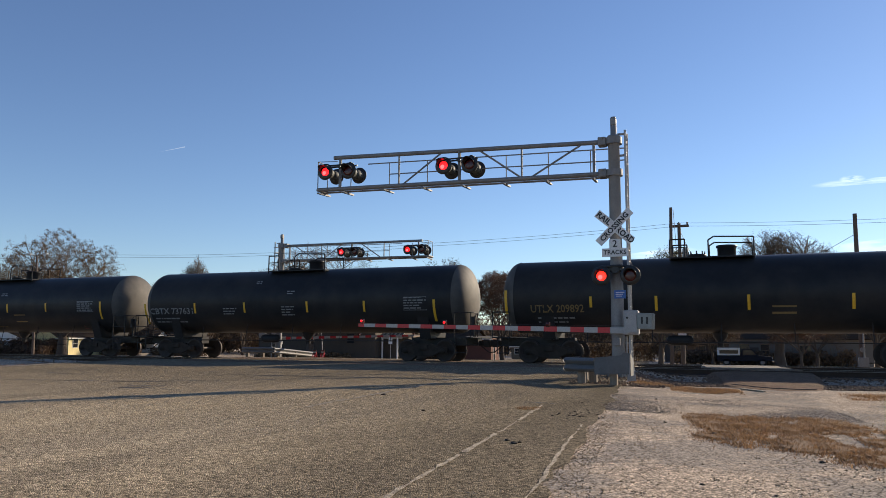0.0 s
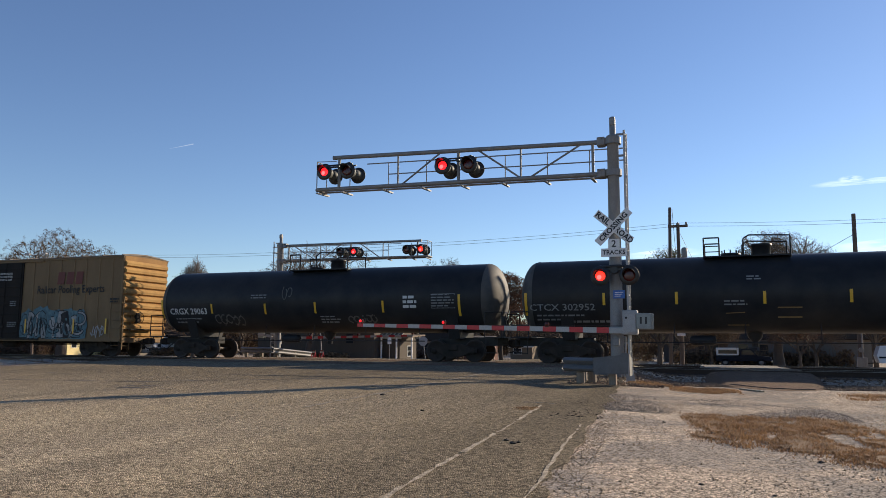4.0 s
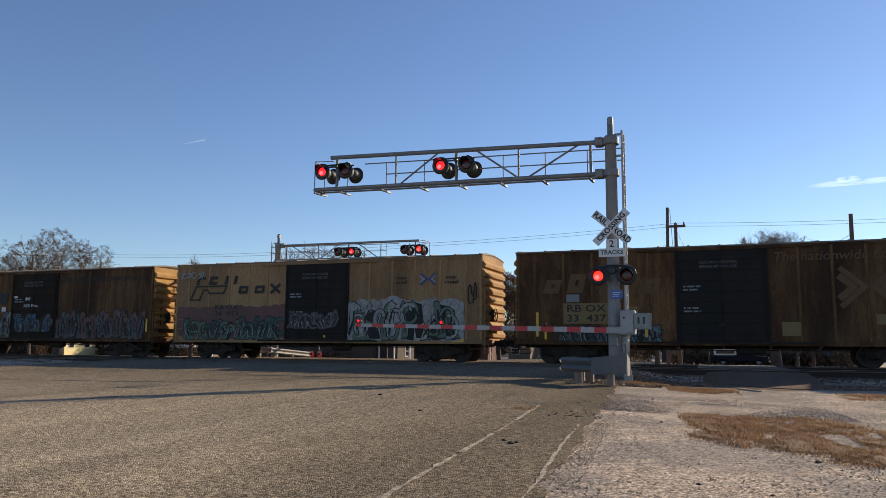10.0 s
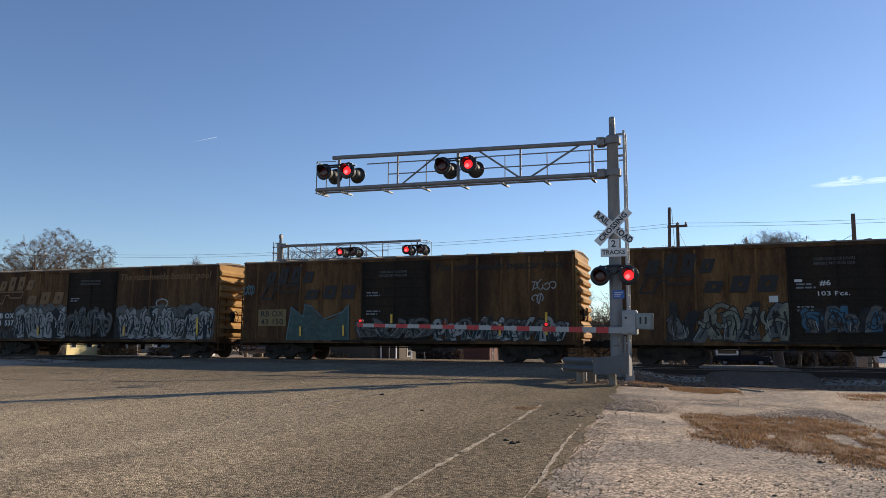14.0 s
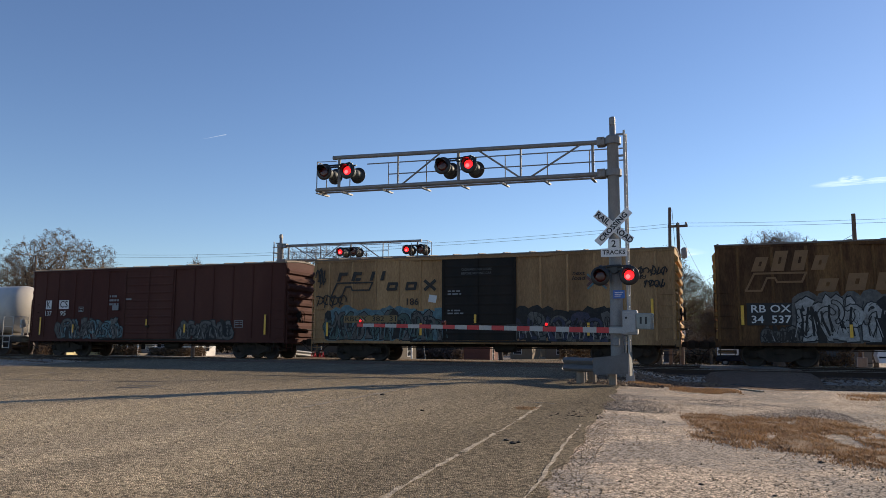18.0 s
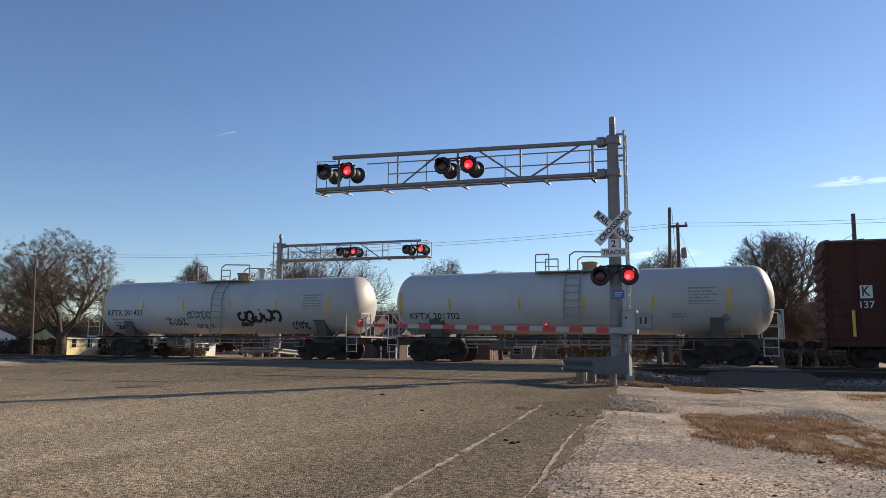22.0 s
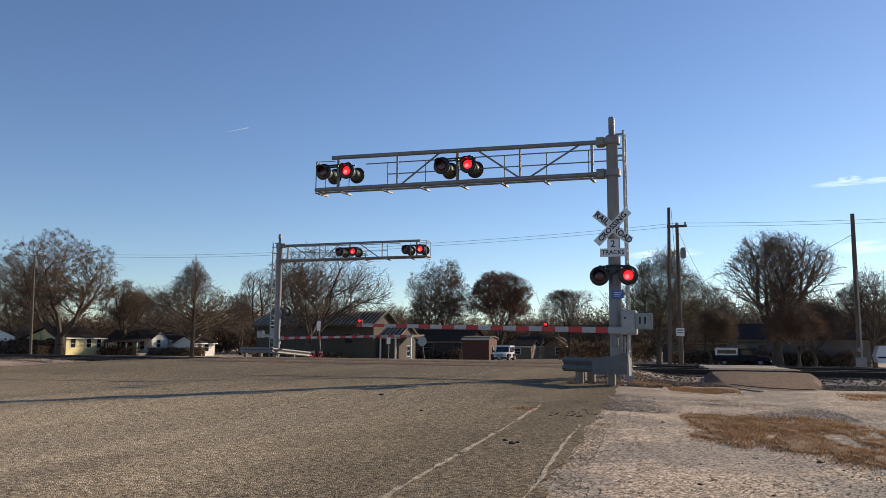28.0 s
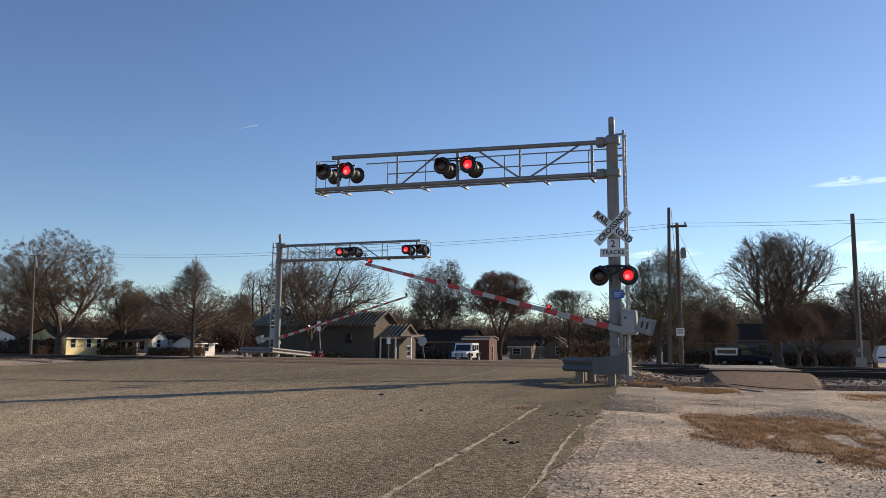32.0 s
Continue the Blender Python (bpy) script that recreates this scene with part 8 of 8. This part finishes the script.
CLOUDM = wisp_mat("cloud_wisp", 1.5, 3.0, (1, 1, 1))
TRAILM = bpy.data.materials.new("vapour_trail")
TRAILM.use_nodes = True
n_, l_ = TRAILM.node_tree.nodes, TRAILM.node_tree.links
n_.remove(n_["Principled BSDF"])
t_, e_, x_ = n_.new("ShaderNodeBsdfTransparent"), n_.new("ShaderNodeEmission"), n_.new("ShaderNodeMixShader")
e_.inputs[0].default_value, e_.inputs[1].default_value, x_.inputs[0].default_value = (0.9, 0.95, 1.0, 1), 0.9, 0.22
l_.new(t_.outputs[0], x_.inputs[1])
l_.new(e_.outputs[0], x_.inputs[2])
l_.new(x_.outputs[0], n_["Material Output"].inputs[0])


def sheet_quad(name, label, a, b, half, material, category):
    a, b = Vector(a), Vector(b)
    mid_, d = (a + b) / 2, (b - a).normalized()
    nrm = mid_.normalized()
    up = nrm.cross(d).normalized() * half
    root = part(name, Shape().add([a - mid_ - up, b - mid_ - up, b - mid_ + up, a - mid_ + up], [(0, 1, 2, 3)]), material)
    root.matrix_basis = Matrix.Translation(site(*mid_))
    root.visible_shadow = False
    return tagged(root, label, category, kind="structure")


sheet_quad("backdrop_cloud", "thin white wisp of high cloud", (620, 3330, 722), (1180, 3225, 712), 13, CLOUDM, "cloud")
sheet_quad("backdrop_cloud", "thin white wisp of high cloud", (800, 3305, 735), (930, 3280, 733), 18, CLOUDM, "cloud")
sheet_quad("backdrop_cloud", "faint low band of cloud", (-150, 3450, 430), (280, 3440, 470), 24, CLOUDM, "cloud")
sheet_quad("backdrop_cloud", "faint low band of cloud", (700, 3400, 420), (1300, 3200, 460), 26, CLOUDM, "cloud")
ta, tb = Vector((-1965, 2164, 784)), Vector((-1880, 2214, 812))
tu = (ta + tb).normalized().cross((tb - ta).normalized()).normalized()
tm = (ta + tb) / 2
trail = tagged(part("vapour_trail", Shape().add([ta - tm, (tb - tm) - tu * 2.2, (tb - tm) * 1.04, (tb - tm) + tu * 2.2], [(0, 1, 2, 3)]), TRAILM), "short white vapour trail of an aircraft", "vapour trail", kind="structure")
trail.matrix_basis = Matrix.Translation(site(*tm))
trail.visible_shadow = False

# ---------------------------------------------------------------- markings, cracks and loose things on the ground
def strip(name, pts, width, material, label, category, seed, ragged=0.25, gap=0.0, lift=0.018):
    """A ragged ribbon over the ground along plan points."""
    q = random.Random(seed)
    s = Shape()
    fine = []
    for (x0, y0), (x1, y1) in zip(pts, pts[1:]):
        n = max(2, int(math.hypot(x1 - x0, y1 - y0) / 0.12))
        fine += [(x0 + (x1 - x0) * i / n, y0 + (y1 - y0) * i / n) for i in range(n)]
    prev = None
    for (x0, y0), (x1, y1) in zip(fine, fine[1:]):
        d = math.hypot(x1 - x0, y1 - y0)
        nx, ny = -(y1 - y0) / d, (x1 - x0) / d
        a, b = width / 2 * (1 + q.uniform(-ragged, ragged)), width / 2 * (1 + q.uniform(-ragged, ragged))
        l, r = (x0 + nx * a, y0 + ny * a), (x0 - nx * b, y0 - ny * b)
        if prev and q.random() > gap:
            p, o = prev
            s.add([(*p, land(*p) + lift), (*o, land(*o) + lift), (*r, land(*r) + lift), (*l, land(*l) + lift)], [(0, 1, 2, 3)])
        prev = (l, r)
    return tagged(part(name, s, material), label, category, kind="structure")


FADED = mat("faded_road_paint", (0.27, 0.22, 0.155), 0.9, 0, (0.18, 0.148, 0.105), 9, 1.0, 120, 0.4, 0.3, 100, sharp=0.1)
strip("edge_line", [(-1.55, 2.0), (-1.66, 4.1), (-1.62, 7.0), (-1.64, 10.3)], 0.04, PAINTW, "worn pale edge line on the asphalt", "road marking", 1, 0.95, 0.02)
strip("pavement_edge", [(-0.82, 3.4), (-0.8, 4.7), (-0.84, 6.4), (-0.83, 8.2)], 0.026, PAINTW, "broken pale line along the edge of the asphalt", "road marking", 2, 0.95, 0.08)
strip("lane_line", [(-4.85, 8.5), (-4.75, 12.0), (-4.6, 20.6)], 0.1, FADED, "faded lane line towards the crossing", "road marking", 3, 0.5, 0.25)
q_ = random.Random(41)
for k, (pts, w) in enumerate(((((-16.5, 11.3), (-14.6, 11.5), (-11.0, 12.0), (-8.35, 14.1), (-3.7, 17.3)), 0.09), (((-16.1, 13.9), (-14.9, 13.95)), 0.12), (((-10.4, 10.45), (-9.3, 10.6)), 0.14), (((-19, 15.5), (-11, 16.3), (-6.5, 16.8), (-3.5, 16.6)), 0.04), (((-11, 17.6), (-7, 18.1), (-3, 18.0)), 0.06),
                              (((-10.4, 10.9), (-9.4, 11.1)), 0.12), (((-9.2, 10.5), (-8.6, 10.55)), 0.06), (((-2.0, 10.4), (-1.2, 10.1)), 0.05), (((-1.3, 4.3), (-0.95, 4.25)), 0.012))):
    jag = []
    for (x0, y0), (x1, y1) in zip(pts, pts[1:]):
        n = max(2, int(abs(x1 - x0) * 2))
        jag += [(x0 + (x1 - x0) * i / n, y0 + (y1 - y0) * i / n + q_.uniform(-0.09, 0.09)) for i in range(n)]
    jag.append(pts[-1])
    strip("crack", jag, w, TAR, "dark crack across the asphalt", "crack", 10 + k, 0.7, 0.03)


def in_poly(x, y, poly):
    c = False
    for (x0, y0), (x1, y1) in zip(poly, poly[1:] + poly[:1]):
        if (y0 > y) != (y1 > y) and x < (x1 - x0) * (y - y0) / (y1 - y0) + x0:
            c = not c
    return c


def grass(label, poly, count, size, seed, material):
    """Short withered blades, thickest where the patch is densest."""
    q = random.Random(seed)
    xs, ys = [p[0] for p in poly], [p[1] for p in poly]
    s = Shape()
    vs, fs = [], []
    while len(fs) < count:
        x, y = q.uniform(min(xs), max(xs)), q.uniform(min(ys), max(ys))
        if not in_poly(x + q.gauss(0, 0.1), y + q.gauss(0, 0.22), poly) or noise.noise((x * 2.4, y * 1.4, seed)) + 0.5 * noise.noise((x * 7, y * 5, seed)) < q.uniform(-0.4, 0.25):
            continue
        z = land(x, y) + 0.002
        h = size * q.uniform(0.4, 1.3) * (0.6 + 0.8 * max(0, noise.noise((x * 3, y * 2, 5))))
        a = q.uniform(0, 6.28)
        lean = q.uniform(0.3, 1.6)
        dx, dy = math.cos(a), math.sin(a)
        w = 0.006
        k = len(vs)
        vs += [(x - dy * w, y + dx * w, z), (x + dy * w, y - dx * w, z), (x + dx * h * lean, y + dy * h * lean, z + h)]
        fs.append((k, k + 1, k + 2))
    s.v, s.f, s.s = vs, fs, [False] * len(fs)
    return tagged(part("dry_grass", s, material), label, "dry grass", kind="stuff")


def mound(name, poly, bump_h, material, label, seed):
    """A low skin of soil and thatch under the grass."""
    xs, ys = [p[0] for p in poly], [p[1] for p in poly]
    gx_ = [min(xs) + (max(xs) - min(xs)) * i / 90 for i in range(91)]
    gy_ = [min(ys) + (max(ys) - min(ys)) * i / 90 for i in range(91)]
    s = Shape()
    for j in range(90):
        for i in range(90):
            cx_, cy_ = (gx_[i] + gx_[i + 1]) / 2, (gy_[j] + gy_[j + 1]) / 2
            if in_poly(cx_, cy_, poly) and noise.noise((cx_ * 2.4, cy_ * 1.4, 4)) + 0.5 * noise.noise((cx_ * 7, cy_ * 5, 4)) > 0.05:
                s.add([(x, y, land(x, y) + 0.006 + bump_h * (0.5 + 0.5 * noise.noise((x * 4, y * 4, seed)))) for x, y in ((gx_[i], gy_[j]), (gx_[i + 1], gy_[j]), (gx_[i + 1], gy_[j + 1]), (gx_[i], gy_[j + 1]))], [(0, 1, 2, 3)], True)
    return tagged(part(name, s, material), label, "thatch", kind="structure")


THATCH = mat("thatch", (0.2, 0.13, 0.075), 0.95, 0, (0.3, 0.2, 0.12), 5, 0.8, 90, 0.6, 0.6, 80)
PATCHG = [(0.35, 9.92), (0.78, 10.06), (1.28, 9.85), (1.55, 9.46), (1.66, 10.02), (2.19, 10.2), (2.31, 9.29), (2.6, 8.1), (3.1, 6.6), (2.5, 5.2), (1.9, 6.05), (1.66, 6.5), (1.41, 6.82), (1.15, 7.07), (0.8, 7.49), (0.52, 7.72), (0.32, 7.88), (0.58, 8.43), (0.49, 9.1)]
mound("thatch", PATCHG, 0.02, THATCH, "matted brown dead grass", 3)
grass("patch of withered orange-brown grass", PATCHG, 42000, 0.045, 4, DRYGRASS)
grass("strip of dead leaves and grass by the ramp", [(0.3, 14.9), (0.8, 14.4), (1.5, 14.2), (1.7, 15.0), (1.1, 15.7), (0.5, 15.8)], 7000, 0.055, 6, DRYGRASS)
grass("dead grass round the foot of the signal mast", [(-0.55, 15.9), (0.1, 15.5), (0.4, 16.2), (-0.1, 17.2), (-0.6, 17.0)], 3000, 0.055, 7, DRYGRASS)
grass("dead grass beyond the ramp", [(3.3, 13.6), (5.5, 13.6), (6.5, 15.2), (3.6, 14.8)], 4500, 0.05, 8, DRYGRASS)
grass("tuft of dead grass in the edge line", [(-1.95, 9.3), (-1.6, 9.4), (-1.62, 9.7), (-1.9, 9.6)], 500, 0.045, 9, DRYGRASS)
grass("sparse weeds on the dirt bank", [(-30, 17.5), (-21.5, 17), (-21.5, 22), (-30, 23)], 3000, 0.08, 10, DRYGRASS)
grass("weeds beyond the tracks", [(-0.5, 31.5), (12, 31.5), (12, 40), (-0.5, 40)], 5000, 0.16, 12, DRYGRASS)


def stones(name, label, count, region, size, material, seed, clump=0.0):
    q = random.Random(seed)
    x0, x1, y0, y1 = region
    vs, fs = [], []
    k = 0
    while k < count:
        # denser close to the eye, where stones show singly
        y = y0 + (y1 - y0) * q.random() ** 1.5
        x = q.uniform(x0, x1)
        if clump and noise.noise((x * 0.9, y * 0.6, seed)) < q.uniform(-clump, clump):
            continue
        r = size * q.uniform(0.35, 1.0) ** 1.5
        z = land(x, y) + r * 0.25
        i = len(vs)
        a = q.uniform(0, 6.28)
        for dx, dy, dz in ((1, 0, 0), (0.2, 0.9, 0.1), (-0.95, 0.2, 0), (-0.1, -0.9, 0.1), (0.1, 0.1, 0.75), (0, 0, -0.6)):
            ux, uy = dx * math.cos(a) - dy * math.sin(a), dx * math.sin(a) + dy * math.cos(a)
            j = q.uniform(0.7, 1.25)
            vs.append((x + ux * r * j, y + uy * r * j, z + dz * r * j))
        fs += [(i, i + 1, i + 4), (i + 1, i + 2, i + 4), (i + 2, i + 3, i + 4), (i + 3, i, i + 4), (i + 1, i, i + 5), (i + 2, i + 1, i + 5), (i + 3, i + 2, i + 5), (i, i + 3, i + 5)]
        k += 1
    s = Shape()
    s.v, s.f, s.s = vs, fs, [False] * len(fs)
    return tagged(part(name, s, material), label, "gravel", kind="stuff")


def island_vary(material, lo, hi):
    """Each loose piece takes its own shade."""
    n, ln = material.node_tree.nodes, material.node_tree.links
    b = n["Principled BSDF"]
    src = b.inputs["Base Color"].links[0].from_socket
    geo, rg, hs = n.new("ShaderNodeNewGeometry"), n.new("ShaderNodeMapRange"), n.new("ShaderNodeHueSaturation")
    rg.inputs["To Min"].default_value, rg.inputs["To Max"].default_value = lo, hi
    ln.new(geo.outputs["Random Per Island"], rg.inputs["Value"])
    ln.new(rg.outputs[0], hs.inputs["Value"])
    ln.new(src, hs.inputs["Color"])
    ln.new(hs.outputs[0], b.inputs["Base Color"])


PEBBLE = mat("pebble", (0.42, 0.31, 0.19), 0.95, 0, (0.27, 0.2, 0.125), 8, 0.7, bump=0)
GREYSTONE = mat("grey_stone", (0.22, 0.18, 0.145), 0.95, 0, (0.13, 0.108, 0.09), 8, 0.7, bump=0)
for m_, lo, hi in ((PEBBLE, 0.6, 1.5), (GREYSTONE, 0.3, 1.7), (BALLAST, 0.4, 1.5), (DRYGRASS, 0.55, 1.5), (LEAFB, 0.5, 1.6), (LEAFR, 0.5, 1.5), (LEAFK, 0.5, 1.6), (LEAFG, 0.6, 1.5)):
    island_vary(m_, lo, hi)
for m_ in (DRYGRASS, LEAFB, LEAFR, LEAFK, LEAFG):
    translucent(m_, 0.28)
stones("gravel", "loose pebbles on pale dirt", 20000, (-0.75, 5.0, 2.8, 15.5), 0.0105, PEBBLE, 1, 0.5)
stones("gravel", "loose chips on the asphalt shoulder", 9000, (-1.5, -0.5, 2.8, 15), 0.009, PEBBLE, 2, 0.4)
stones("gravel", "coarse chips on old asphalt", 9000, (-8.0, -1.4, 3.0, 13), 0.006, PEBBLE, 5)
stones("gravel", "dark grey crushed stone strewn across the dirt", 9000, (-1.4, 2.6, 9.9, 12.8), 0.011, GREYSTONE, 8, 0.35)
stones("ballast", "dark crushed ballast along the tracks", 8500, (-0.6, 9.5, 16.9, 22.6), 0.05, BALLAST, 3)
stones("ballast", "crushed ballast round the signal mast", 1200, (-1.9, 0.6, 15.0, 19.6), 0.045, BALLAST, 4, 0.2)
stones("ballast", "crushed ballast between the rails", 4500, (-0.6, 12, 22.3, 29.5), 0.05, BALLAST, 6)
stones("ballast", "crushed ballast beside the dirt bank", 1500, (-34, -20.8, 21.0, 29.3), 0.06, BALLAST, 7)

clod_shapes = []
for k in range(4):
    s = Shape()
    s.lathe([(0.0, 0.0), (0.9, 0.05), (1.0, 0.3), (0.6, 0.65), (0.0, 0.8)], (0, 0, 0), "z", 9, False)
    qk = random.Random(k)
    s.v = [(x * qk.uniform(0.6, 1.3), y * qk.uniform(0.6, 1.2), z * qk.uniform(0.6, 1.2)) for x, y, z in s.v]
    clod_shapes.append(s.mesh("clod", CLOD))
qk = random.Random(3)
spots = [(-1.32, 6.34, 0.045), (-1.42, 6.5, 0.035), (-1.28, 6.42, 0.03), (0.6, 8.0, 0.05), (0.48, 7.7, 0.03), (1.35, 6.5, 0.035), (0.1, 8.9, 0.03), (0.95, 9.0, 0.03), (-3.1, 8.7, 0.035), (0.0, 12.2, 0.04), (1.9, 7.4, 0.03), (-4.6, 10.8, 0.05), (-5.5, 12.4, 0.04), (0.3, 5.2, 0.025), (0.75, 5.0, 0.02), (-0.3, 6.8, 0.02)]
for x in range(26):
    spots.append((-1.05 + qk.gauss(0.05, 0.16), 8.95 + qk.gauss(0, 0.22), qk.uniform(0.008, 0.026)))
for x in range(14):
    spots.append((-0.7 + qk.gauss(0.1, 0.4), 10.8 + qk.gauss(0, 0.3), qk.uniform(0.008, 0.022)))
for x, y, r in spots:
    c = tagged(new("clod", qk.choice(clod_shapes)), "dark lump of dirt on the ground", "clod", "clods")
    c.matrix_basis = pose(*site(x, y, land(x, y) + (0.012 if x < RIGHT else 0.0)), 0, 0, qk.uniform(0, 360)) @ Matrix.Diagonal((r * 0.8, r * 0.8, r * 0.65, 1))
st = thing("plank", "pale broken plank lying on the gravel", "plank", (1.95, 15.4, land(1.95, 15.4)), turn=-62)
part("plank", Shape().cbox(-0.45, 0.45, -0.04, 0.04, 0.0, 0.03, 0.008), PAINTW, st)
# shadow edge at the ramp's foot, drawn as a thin black strand
bt = thing("foot_shadow_line", "thin dark line standing in for the shadow edge at the ramp foot", "cable", (2.2, 15.9, 0))
part("strand", Shape().path([(x_, y_, max(land(2.2 + x_, 15.9 + y_) + 0.03, lerp([(14.4, -0.19), (17, -0.13)], 15.9 + y_) + 0.02)) for x_, y_ in ((-0.6, 0.9), (-0.2, 0.3), (0.2, -0.05), (0.7, -0.2), (1.05, -0.2))], 0.009), BLACK, bt)


# ---------------------------------------------------------------- what moves
FLASH = {"nearL": (0.981, 0.25, 0.742), "nearR": (0.981, 0.742, 0.25), "farL": (0.951, 0.07, 0.52), "farR": (0.951, 0.52, 0.07)}


def flash_rows(off, on, period, make, shut, opened):
    """Rows for a shutter that closes at off and opens at on, every period."""
    events = sorted([(off + period * k, shut) for k in range(-2, 36)] + [(on + period * k, opened) for k in range(-2, 36)])
    rows, state = [], shut
    for t, s in events:
        if t <= 0:
            state = s
    rows.append((0, make(state)))
    for t, s in events:
        if 0.07 < t < 31.95:
            rows.append((t - 0.034, make(state)))
            rows.append((t, make(s)))
            state = s
    rows.append((32, make(state)))
    return rows


def share_keys(src, others):
    """Alike parts turn by the same keys."""
    for ob in others:
        ob.rotation_mode = "QUATERNION"
        ob.animation_data_create()
        ob.animation_data.action = src.animation_data.action
        ob.animation_data.action_slot = src.animation_data.action_slot


def motions():
    for car, x in TRAIN:
        walk(car, [(t, pose(*site(x + SPEED * t, TRACKS[1]))) for t in range(0, 33, 4)])
    groups = {}
    for w, k, r in WHEELSETS:
        groups.setdefault((k, r), []).append(w)
    for (k, r), obs in groups.items():
        rate = math.degrees(SPEED / r)
        walk(obs[0], [(i / 15, pose(k, 0, r) @ pose(0, 0, 0, 0, (rate * i / 15) % 360, 0)) for i in range(0, 481)])
        share_keys(obs[0], obs[1:])
    kinds = {}
    for flap, live in FLASHERS:
        kinds.setdefault((live, round(flap.location.z, 3)), []).append(flap)
    for (live, z), obs in kinds.items():
        period, off, on = FLASH[live]
        y = obs[0].location.y
        walk(obs[0], flash_rows(off, on, period, lambda a: pose(0, y, z, a, 0, 0), 0, -86))
        share_keys(obs[0], obs[1:])
    for gate_, at, turn, share in ((near_gate, (-0.72, 18.0, 1.13), 0, 0.87), (far_gate, (-20.63, 33.02, 1.0), 180, 0.93)):
        rows = [(0, 1.2), (10, 1.2), (20, 1.2), (28, 1.2), (30.4, 1.2), (30.6, 1.6), (30.8, 3.2), (31, 6.1), (31.2, 8.5), (31.4, 10.4), (31.6, 12.3), (31.8, 14.7), (32, 16.8)]
        walk(gate_, [(t, pose(*site(*at), 0, 0, turn) @ pose(0, 0, 0, 0, 1.2 + (a - 1.2) * share, 0)) for t, a in rows])
    walk_jeep()
    x0, y0, z0 = trail.location
    walk(trail, [(t, Matrix.Translation((x0 + 8.2 * t, y0 + 4.6 * t, z0 + 3.4 * t))) for t in (0, 8, 16, 24, 32)])


motions()
